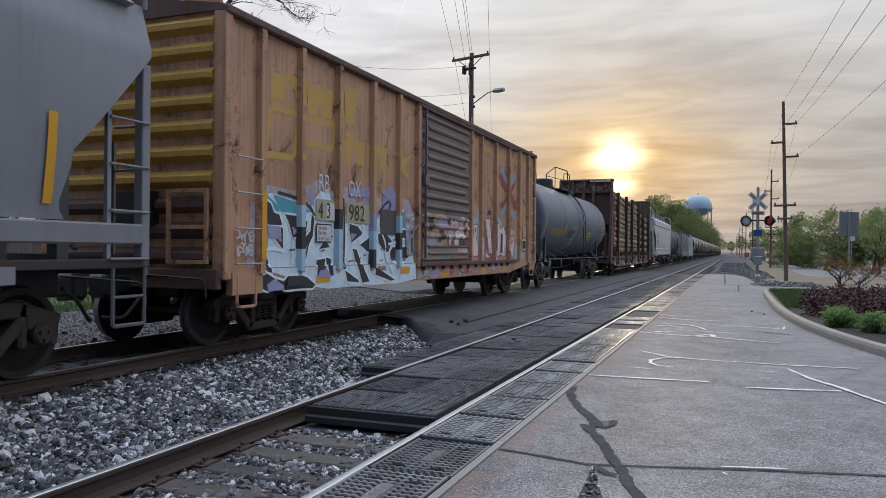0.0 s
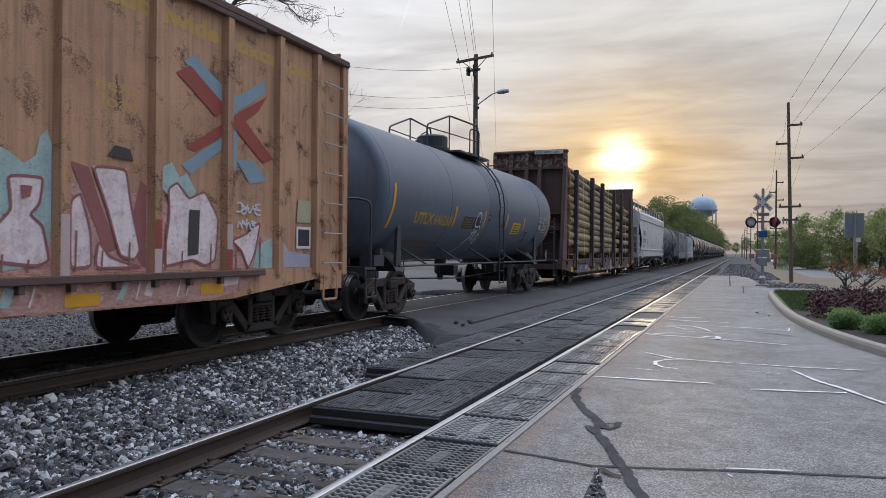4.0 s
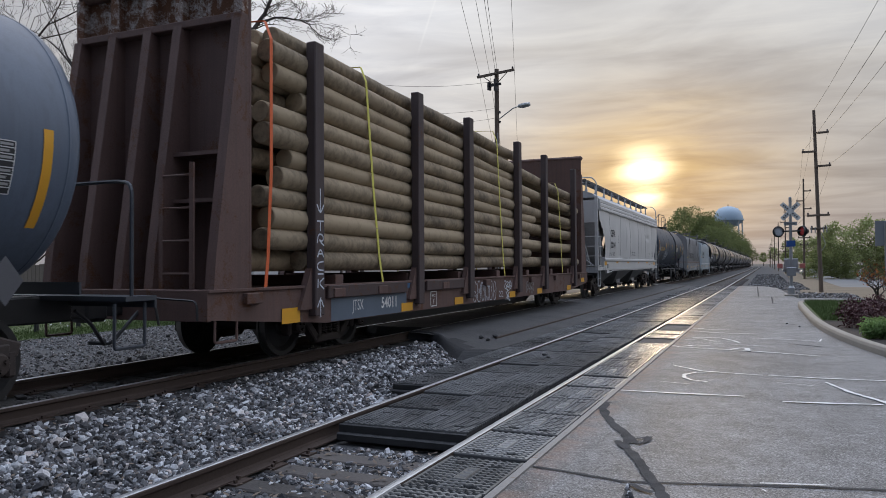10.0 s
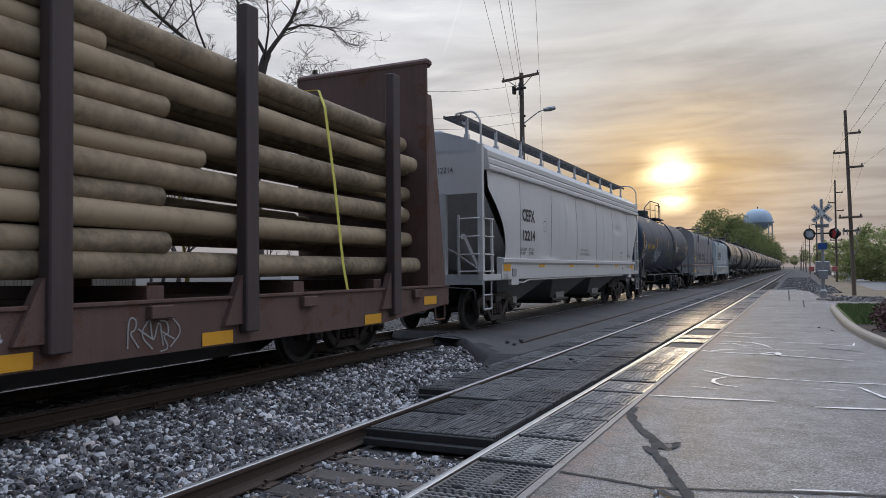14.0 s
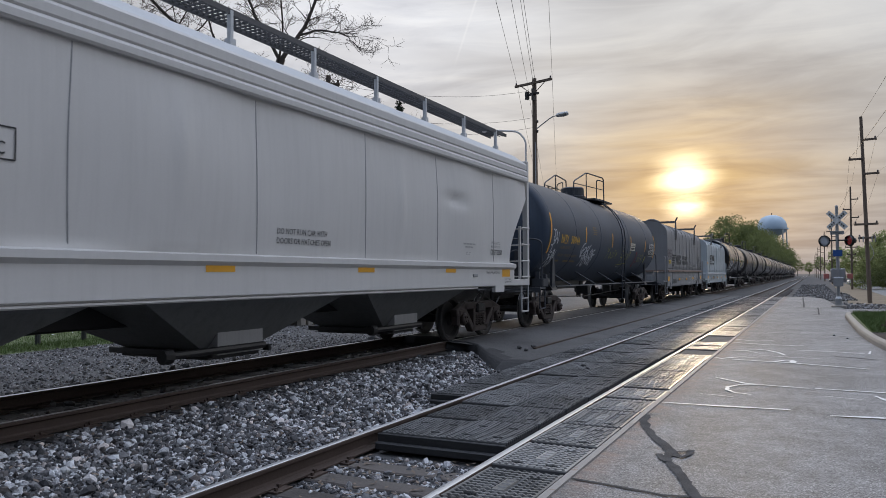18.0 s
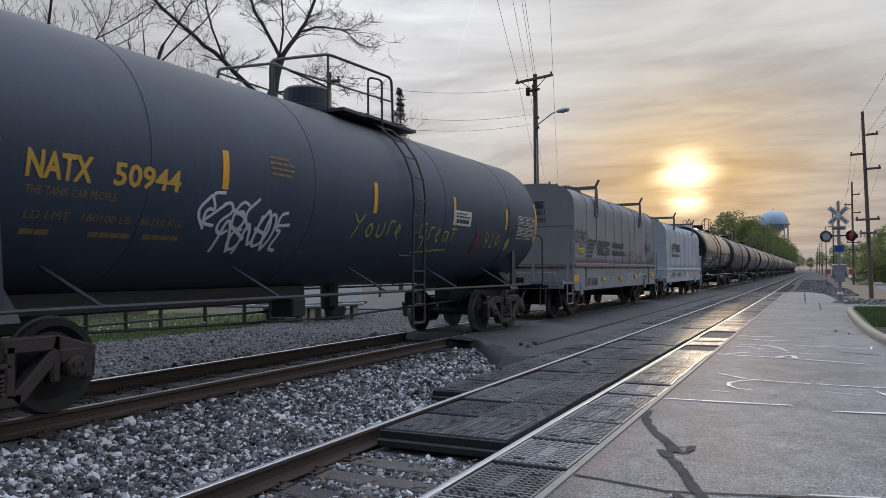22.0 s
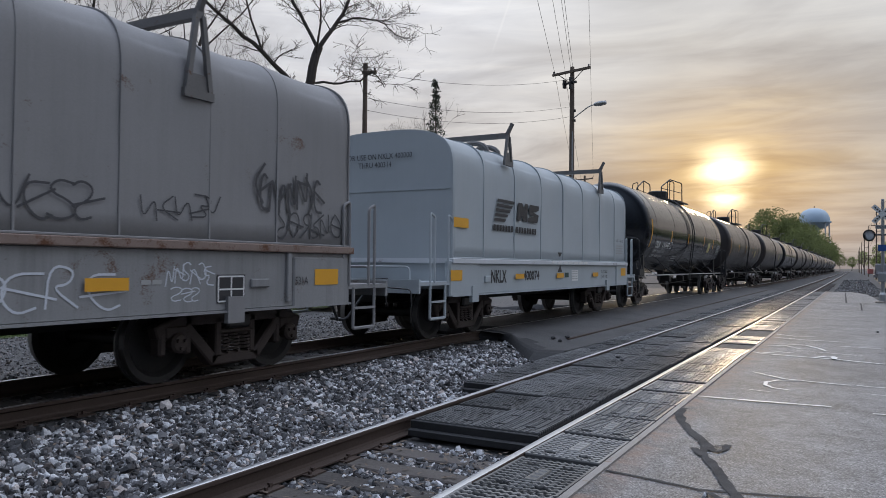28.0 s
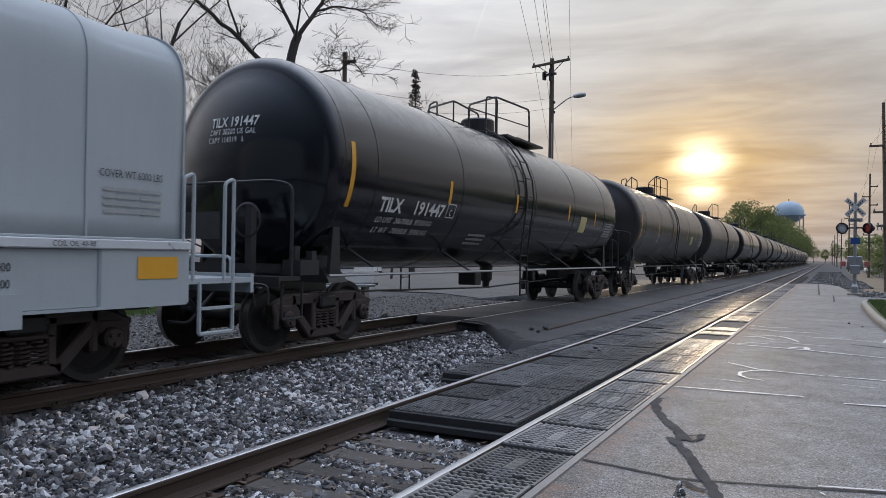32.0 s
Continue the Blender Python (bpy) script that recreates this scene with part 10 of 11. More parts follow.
def make_kerb():
    line = smooth_line(KERB_LINE)
    prof = [(0.0, -0.2), (0.0, 0.06), (0.02, 0.105), (0.05, 0.12), (0.145, 0.12), (0.165, 0.105), (0.17, -0.2)]
    bm = bmesh.new()
    rings = []
    for i, p in enumerate(line):
        d = (line[min(i + 1, len(line) - 1)] - line[max(i - 1, 0)]).normalized()
        n = Vector((d.y, -d.x))                    # to the right of the way: into the bed
        rings.append([bm.verts.new((p.x + n.x * a, p.y + n.y * a, z + 0.004 * noise.noise(Vector((p.x * 3, p.y * 3, a * 9))))) for a, z in prof])
    for a, b in zip(rings, rings[1:]):
        for j in range(len(prof)):
            bm.faces.new((a[j], a[(j + 1) % len(prof)], b[(j + 1) % len(prof)], b[j]))
    fix(bm)
    tagged(part("kerb", bm, KERB), "worn concrete kerb round the planting bed", "kerb", kind="structure")
    # bed filled with mulch
    bm = bmesh.new()
    edge = [bm.verts.new((p.x + 0.15, p.y - 0.05, 0.07)) for p in line] + [bm.verts.new((9.0, 20, 0.07))]
    bm.faces.new(edge)
    bmesh.ops.triangulate(bm, faces=bm.faces)
    fix(bm)
    tagged(part("planting_bed", bm, MULCH), "dark bark mulch in the planting bed", "planting bed", kind="structure")


make_kerb()


def leaves(name, centres, per, spread, size, material, seed, flat=1.0):
    """Many small leaf blades round the centres (x, y, z, r)."""
    rng = np.random.default_rng(seed)
    c = np.repeat(np.array(centres, float), per, axis=0)
    n = len(c)
    d = rng.normal(size=(n, 3))
    d /= np.linalg.norm(d, axis=1)[:, None]
    r = c[:, 3:4] * rng.uniform(0.15, 1.0, (n, 1)) ** 0.5 * spread
    p = c[:, :3] + d * r * np.array([1, 1, flat])
    u = rng.normal(size=(n, 3))
    u /= np.linalg.norm(u, axis=1)[:, None]
    v = np.cross(u, rng.normal(size=(n, 3)))
    v /= np.linalg.norm(v, axis=1)[:, None]
    s = size * rng.uniform(0.6, 1.4, (n, 1))
    verts = np.stack([p - u * s, p + v * s * 0.45, p + u * s, p - v * s * 0.45], 1).reshape(-1, 3)
    faces = np.arange(4 * n).reshape(-1, 4)
    return mesh_of(name, verts.tolist(), faces.tolist(), material)


def branches(seed, height, spread, levels, trunk_r, limbs, lean=(0, 0), fork=0.42, twig=0.010):
    """Recursive limbs as tapered tubes; returns the bmesh and the twig tips."""
    rng = random.Random(seed)
    bm = bmesh.new()
    tips = []

    def grow(p, d, length, r, level):
        n = 5 if level < 2 else 4
        pts, rad = [p], [r]
        q, w = p.copy(), d.copy()
        for i in range(n):
            w = (w + Vector((rng.uniform(-1, 1), rng.uniform(-1, 1), rng.uniform(-0.6, 0.9))) * (0.10 + 0.05 * level)).normalized()
            q = q + w * length / n
            pts.append(q.copy())
            rad.append(max(twig * 0.6, r * (1 - 0.40 * (i + 1) / n)))
        tube(bm, pts, rad, 7 if level < 1 else (5 if level < 3 else 3), close=level < 2)
        if level >= levels:
            tips.append(q)
            return
        kids = limbs if level == 0 else rng.choice((2, 3, 3))
        for k in range(kids):
            at = rng.randint(3 if level else 4, n) if k else n
            base = pts[at]
            ang = rng.uniform(0, 2 * math.pi)
            side = Vector((math.cos(ang), math.sin(ang), 0))
            nd = (w * rng.uniform(0.6, 1.1) + side * rng.uniform(0.5, 1.0) * spread + Vector((0, 0, rng.uniform(-0.15, 0.5)))).normalized()
            grow(base, nd, length * rng.uniform(0.52, 0.82), max(twig, rad[at] * rng.uniform(0.5, 0.8)), level + 1)
    grow(Vector((0, 0, -0.1)), Vector((lean[0], lean[1], 1)).normalized(), height * fork, trunk_r, 0)
    return bm, tips


def bare_tree(x, y, seed, height, trunk_r, label, levels=6, limbs=4, spread=0.9, lean=(0, 0), fork=0.42, buds=True):
    t = thing("tree", pose(x, y, -0.1), label, "tree")
    bm, tips = branches(seed, height, spread, levels, trunk_r, limbs, lean, fork)
    part("trunk", bm, BARK, t)
    if buds:
        rng = random.Random(seed)
        pts = [(p.x, p.y, p.z, 0.18) for p in tips]
        ob = new("crown", leaves("crown", pts, 3, 1.0, 0.028, BUD, seed))
        ob.parent = t
    return t


def big_tree(x, y, seed):
    """The large tree: main limbs drawn, the rest grown from them. across is to the right as seen from the street."""
    t = thing("tree", pose(x, y, -0.1), "large bare tree with budding twigs beside the tracks", "tree")
    rng = random.Random(seed)
    across = Vector((0.772, 0.636, 0))
    depth = Vector((-0.636, 0.772, 0))
    bm = bmesh.new()
    tips = []

    def at(a, z, d=0.0):
        return across * a + depth * d + Vector((0, 0, z))

    def grow(p, d, length, r, level):
        n = 5
        pts, rad = [p], [r]
        q, w = p.copy(), d.copy()
        for i in range(n):
            w = (w + Vector((rng.uniform(-1, 1), rng.uniform(-1, 1), rng.uniform(-0.7, 0.8))) * 0.24).normalized()
            q = q + w * length / n
            pts.append(q.copy())
            rad.append(max(0.0065, r * (1 - 0.6 * (i + 1) / n)))
        tube(bm, pts, rad, 5 if level < 2 else 3, close=False)
        tips.append(q)
        if level < 4:
            for k in range(rng.choice((2, 3, 3))):
                j = rng.randint(2, n)
                ang = rng.uniform(0, 6.28)
                side = Vector((math.cos(ang), math.sin(ang), rng.uniform(-0.5, 0.7)))
                grow(pts[j], (w * 0.8 + side * rng.uniform(0.5, 1.0)).normalized(), length * rng.uniform(0.5, 0.8), max(0.007, rad[j] * rng.uniform(0.5, 0.75)), level + 1)
    limbs = [([(0, -0.2, 0), (0.05, 3, 0), (-0.05, 6, 0), (0.0, 8.1, 0), (0.45, 10.0, 0)], 0.40, 0.24), ([(-0.05, 8.0, 0), (-1.7, 9.6, -0.3), (-3.0, 10.6, -0.5), (-4.5, 12.0, -0.6), (-5.6, 13.6, -0.4)], 0.20, 0.06),
             ([(0.45, 10.0, 0), (1.05, 10.9, 0.1), (1.6, 12.0, 0.2), (2.1, 14.0, 0.2), (2.2, 15.6, 0.1)], 0.19, 0.05), ([(0.42, 9.9, 0), (-0.2, 11.1, 0.2), (-0.65, 12.0, 0.4), (-1.2, 13.6, 0.5), (-1.6, 15.5, 0.4)], 0.15, 0.05),
             ([(0.15, 8.6, 0), (1.27, 8.55, -0.3), (2.0, 8.6, -0.6), (2.5, 8.9, -0.8), (2.9, 8.3, -1.0)], 0.10, 0.03), ([(1.1, 11.0, 0.1), (2.0, 11.15, -0.2), (2.8, 11.0, -0.4), (3.3, 10.5, -0.6)], 0.10, 0.025),
             ([(-1.7, 9.6, -0.3), (-2.2, 11.1, -0.6), (-2.4, 12.2, -0.7), (-2.9, 13.8, -0.7)], 0.09, 0.03), ([(-0.1, 7.6, 0), (-1.2, 8.0, 0.8), (-2.6, 8.0, 1.4), (-3.8, 8.6, 1.8)], 0.09, 0.03), ([(0.3, 9.6, 0), (0.5, 11, -1.2), (0.2, 12.6, -2.2)], 0.10, 0.03)]
    for k, (pts, r0, r1) in enumerate(limbs):
        p = [at(*q) for q in pts]
        fine = []
        for i in range(len(p) - 1):
            a, b, c, d = p[max(i - 1, 0)], p[i], p[i + 1], p[min(i + 2, len(p) - 1)]
            for j in range(4):
                s = j / 4
                fine.append(0.5 * ((2 * b) + (c - a) * s + (2 * a - 5 * b + 4 * c - d) * s * s + (3 * b - a - 3 * c + d) * s ** 3) + Vector((rng.uniform(-1, 1), rng.uniform(-1, 1), rng.uniform(-1, 1))) * 0.035)
        fine.append(p[-1])
        rad = [(r0 + (r1 - r0) * i / (len(fine) - 1)) * (0.66 if k == 0 else 0.50) for i in range(len(fine))]
        tube(bm, fine, rad, 10, close=False)
        if k:
            for i in range(3, len(fine)):
                for _ in range(1 if k in (4, 5) else rng.choice((1, 2, 2))):
                    ang = rng.uniform(0, 6.28)
                    w = (fine[i] - fine[i - 1]).normalized()
                    side = Vector((math.cos(ang), math.sin(ang), rng.uniform(-0.4, 0.8)))
                    grow(fine[i], (w * 0.6 + side).normalized(), rng.uniform(0.55, 1.25), max(0.014, rad[i] * 0.36), 1)
    part("trunk", bm, BARK, t)
    ob = new("crown", leaves("crown", [(p.x, p.y, p.z, 0.12) for p in tips], 2, 1.0, 0.022, BUD, seed))
    ob.parent = t


big_tree(-18.6, 22.6, 5)
bare_tree(-27.0, 23.5, 11, 17.0, 0.38, "bare tree with thin budding twigs behind the yard", 6, 4, 0.85)
bare_tree(-24.6, 40.5, 19, 11.0, 0.09, "slender bare young tree", 5, 5, 0.45, fork=0.36)
for x, y, s, h in ((-30, 30, 23, 9), (-34, 32, 29, 10), (-26, 33, 31, 8), (-38, 38, 37, 11), (-31, 24, 41, 9)):
    bare_tree(x, y, s, h, 0.12, "bushy bare small tree beyond the board fence", 5, 6, 1.1, fork=0.25)


def brush():
    """Slender bare trees standing close together beyond the fence, two shapes by turns."""
    kinds = [made("trunk", branches(90 + i, 12.5, 0.75, 6, 0.13, 4, fork=0.40, twig=0.008)[0], BARK) for i in range(2)]
    rng = random.Random(61)
    for i in range(9):
        a, d = radians(-58 + 1.7 * i), 40 + 9 * (i % 3)
        t = thing("tree", pose(d * math.sin(a), d * math.cos(a), -0.15, 0, 0, rng.uniform(0, 360)), "slender bare tree in the brush beyond the fence", "tree", "bare trees beyond the fence")
        share("trunk", kinds[i % 2], t, Matrix.Diagonal((1, 1, rng.uniform(0.85, 1.15), 1)))


def spruce(x, y, h):
    t = thing("spruce_tree", pose(x, y, -0.1), "narrow dark ragged spruce tree", "tree")
    part("trunk", tube(bmesh.new(), [(0, 0, 0), (0.1, 0, h * 0.5), (0.0, 0.05, h)], [0.2, 0.12, 0.02], 7), BARK, t)
    rng = random.Random(3)
    pts = []
    for i in range(420):
        z = h * (0.25 + 0.75 * rng.random())
        r = 2.6 * (1 - z / h) + 0.15
        a = rng.uniform(0, 6.28)
        k = rng.uniform(0.2, 1.0)
        pts.append((r * k * math.cos(a), r * k * math.sin(a), z - 0.3 * k, 0.22))
    ob = new("crown", leaves("crown", pts, 16, 1.0, 0.075, LEAF_SPRUCE, 5, 0.6))
    ob.parent = t


brush()
spruce(-29.7, 52.2, 16.6)


def crown_mesh(seed, w, h, material, per=26, size=0.16):
    rng = random.Random(seed)
    pts = []
    for i in range(150):
        a, u = rng.uniform(0, 6.28), rng.uniform(-0.75, 1)
        r = math.sqrt(max(0.05, 1 - u * u)) * rng.uniform(0.45, 1.0)
        pts.append((w * r * math.cos(a) * rng.uniform(0.8, 1.15), w * r * math.sin(a), h * 0.62 + h * 0.38 * u * rng.uniform(0.75, 1.1), rng.uniform(0.45, 0.95) * w / 3))
    return leaves("crown", pts, per, 1.0, size, material, seed, 0.8)


def leafy_trees():
    kinds = [(crown_mesh(1, 3.0, 8.5, LEAF_GREEN), 8.5), (crown_mesh(2, 3.6, 9.5, LEAF_DARK), 9.5), (crown_mesh(3, 2.6, 7.5, LEAF_GREEN), 7.5)]
    trunks = []
    for i, (me, h) in enumerate(kinds):
        bm, _ = branches(50 + i, h * 0.9, 0.9, 3, 0.18, 5, fork=0.4, twig=0.02)
        trunks.append(made("trunk", bm, BARK))
    rng = random.Random(9)
    spots = [(-12.0 - rng.uniform(0, 3), 150 + 9.5 * i + rng.uniform(-2, 2), rng.uniform(0.62, 0.8) if i < 5 else rng.uniform(1.2, 1.6), "leafy green tree in the row beside the railway", "trees along the railway") for i in range(40)]
    spots += [(-18 - rng.uniform(0, 4), 210 + 16 * i, rng.uniform(1.4, 1.8), "leafy green tree in the row beside the railway", "trees along the railway") for i in range(16)]
    spots += [(x, y, s, "broad leafy green tree of the partly added car park row", "trees beyond the car park") for x, y, s in ((7.6, 98, 0.78), (10.5, 92, 0.85), (13.5, 88, 0.82), (11.5, 72, 0.62), (16.5, 84, 0.9), (14.2, 70, 0.62), (19, 90, 0.95), (21, 82, 0.85), (17.5, 66, 0.6), (24, 88, 1.0), (6.2, 130, 0.8), (9.0, 140, 0.9), (5.2, 180, 0.85), (29, 92, 1.0), (23, 70, 0.7))]
    # unseen row added on the right to darken the tank sides' reflections
    spots += [(30 + 5 * (i % 4) + rng.uniform(-2, 2), -30 + 9.5 * i, rng.uniform(1.1, 1.4), "broad leafy green tree of the partly added car park row", "trees beyond the car park") for i in range(12)]
    spots += [(-32 + 7.5 * i, 600 + rng.uniform(-15, 25), rng.uniform(1.1, 1.5), "leafy tree in the distant row across the railway", "trees along the railway") for i in range(13)]
    spots += [(-21.5, 62, 0.9, "pale budding tree behind the yard", ""), (-19.0, 66, 0.8, "pale budding tree behind the yard", "")]
    for i in range(22):                              # bushes that close the row beneath the crowns
        x = 6.0 + 1.35 * i + rng.uniform(-0.6, 0.6)
        sc = rng.uniform(0.42, 0.6)
        b = thing("bush", Matrix.LocRotScale((x, 99 - 0.5 * x + rng.uniform(-5, 5), -0.3 - 2.4 * sc), Euler((0, 0, rng.uniform(0, 6.28))), (sc * 1.3, sc * 1.3, sc)), "hazy green bush beyond the car park", "bush", "bushes beyond the car park")
        share("crown", kinds[i % 3][0], b, Matrix())
    for i, (x, y, s, label, group) in enumerate(spots):
        k = 1 if x < -5 else rng.choice((0, 2))
        t = thing("tree", Matrix.LocRotScale((x, y, -0.3), Euler((0, 0, rng.uniform(0, 6.28))), (s, s, s * rng.uniform(0.9, 1.12))), label, "tree", group)
        share("crown", kinds[k][0], t, Matrix())
        share("trunk", trunks[k], t, Matrix())


leafy_trees()


# poles and wires
def insulator(bm, x, y, z):
    lathe(bm, [(0, 0), (0.03, 0), (0.055, 0.03), (0.035, 0.06), (0.055, 0.09), (0.03, 0.13), (0, 0.14)], 8, "Z", pose(x, y, z))


def utility_pole(x, y, h, label, arms, lean=0.0, turn=0.0, r=0.16):
    """arms: (height, from, to) along the crossarm's way."""
    t = thing("utility_pole", pose(x, y, -0.3, 0, lean, turn), label, "utility pole")
    part("shaft", tube(bmesh.new(), [(0, 0, 0), (0, 0, h * 0.5), (0, 0, h + 0.3)], [r, r * 0.85, r * 0.68], 12), POLE, t)
    for z, a, b in arms:
        arm = part("crossarm", box(bmesh.new(), a, b, -0.17, -0.06, z + 0.3 - 0.06, z + 0.3 + 0.06, 0.01), POLE, t)
        for e in (a + 0.08, b - 0.08):
            if abs(e) > 0.3:
                bm = bmesh.new()
                insulator(bm, e, -0.11, z + 0.35)
                part("insulator", bm, surface("brown glazed insulator", (0.05, 0.03, 0.025), 0.2), arm)
    return t


def wire(points, r=0.011, sag=0.3, label="thin black overhead wire"):
    a, b = Vector(points[0]), Vector(points[1])
    pts = []
    for i in range(15):
        s = i / 14
        pts.append(a.lerp(b, s) - Vector((0, 0, sag * 4 * s * (1 - s))))
    tagged(part("overhead_wire", tube(bmesh.new(), pts, r, 4), WIRE), label, "cable", "overhead wires")


def left_pole():
    x, y, h = -12.5, 35.9, 11.5
    t = utility_pole(x, y, h, "weathered wooden utility pole with crossarm and street light", ((h - 0.25, -1.15, 1.15),), turn=-17)
    for s in (-1, 1):
        part("arm_brace", tube(bmesh.new(), [(s * 0.75, -0.12, h + 0.0), (0, -0.12, h - 0.55)], 0.022, 5), POLE, t)
    part("switch_gear", boxes((-0.35, 0.45, -0.35, -0.22, h - 0.62, h - 0.52), (0.1, 0.22, -0.4, -0.2, h - 0.9, h - 0.3), (-0.3, -0.2, -0.4, -0.2, h - 0.8, h - 0.4)), BLACK, t)
    for z in (h - 2.0, h - 2.5):
        bm = bmesh.new()
        insulator(bm, 0.18, 0, z)
        part("insulator", bm, BLACK, t)
    lamp = part("lamp_arm", bent([(0.1, 0, h - 2.30), (0.5, 0, h - 2.10), (1.1, -0.1, h - 1.86), (1.5, -0.1, h - 1.82)], 0.03, 7, turn=0.3), GALV, t)
    part("lamp_head", fix(lathe(bmesh.new(), [(0, -0.35), (0.09, -0.32), (0.13, 0), (0.10, 0.3), (0, 0.34)], 12, "X", pose(1.75, -0.1, h - 1.82))), GALV, t)
    part("conduit", tube(bmesh.new(), [(0.12, -0.12, 0.5), (0.12, -0.12, h - 3)], 0.03, 6), GALV, t)
    c, s = math.cos(radians(-17)), math.sin(radians(-17))
    for e in (-1.1, -0.45, 0.0, 0.12, 1.1):
        z = h - 0.1 if abs(e) > 0.3 else h - 0.55
        a = (x + e * c, y + e * s, z)
        wire((a, (2.5 + e * c, -12 + e * s, z)), 0.009, 0.5)
        if e in (-1.1, -0.45, 1.1):
            wire((a, (-25 + e * c, 76 + e * s, z - 0.8)), 0.010, 0.4)
    for dz, far in ((0.6, 9.3), (2.0, 8.2), (2.5, 7.7)):
        wire(((x, y, h - dz), (-17.4, 24.8, far)), 0.009, 0.45)
    utility_pole(-25, 76, 11, "distant wooden utility pole", ((10.6, -1.1, 1.1),), turn=-17)
    utility_pole(2.5, -12, 11.6, "wooden utility pole behind the street corner", ((11.3, -1.15, 1.15),), turn=-17)
    utility_pole(-17.4, 24.8, 9.6, "short dark wooden service pole", ((9.2, -0.1, 0.5),), turn=20, r=0.13)


left_pole()


def right_poles():
    spots = [(4.7, -8, 10.7), (2.99, 50, 10.7), (3.9, 93, 11.0), (3.0, 140, 11), (2.6, 190, 11), (2.3, 245, 11), (2.0, 305, 11), (1.7, 370, 11), (1.4, 440, 11)]
    for i, (x, y, h) in enumerate(spots):
        t = utility_pole(x, y, h, "tall wooden power pole with staggered arms", ((h - 1.4, 0.0, 0.75), (h - 2.5, -0.75, 0.0), (h - 3.4, 0.0, 0.8), (4.35, -0.62, 0.62), (3.55, -0.45, 0.45)), lean=-1.2 if i == 1 else 0.3, r=0.125)
        if i == 1:
            part("cutouts", boxes(*[(e - 0.03, e + 0.03, -0.28, -0.2, 3.6, 3.95) for e in (-0.4, -0.2, 0.25, 0.42)]), GALV, t)
            part("cable_loop", bent([(0.1, -0.2, 3.6), (0.35, -0.25, 2.9), (0.1, -0.2, 2.5)], 0.02, 5, turn=0.3), GALV, t)
    for (xa, ya, ha), (xb, yb, hb) in zip(spots, spots[1:]):
        for e, dz in ((0.7, -1.35), (-0.7, -2.45), (0.75, -3.3), (0.0, 0.0)):
            la = -1.2 if ya == 50 else 0.3
            lb = -1.2 if yb == 50 else 0.3
            wire(((xa + e + math.sin(radians(la)) * (ha + dz), ya, ha + dz), (xb + e + math.sin(radians(lb)) * (hb + dz), yb, hb + dz)), 0.008 if ya < 60 else 0.014, 0.6)


right_poles()


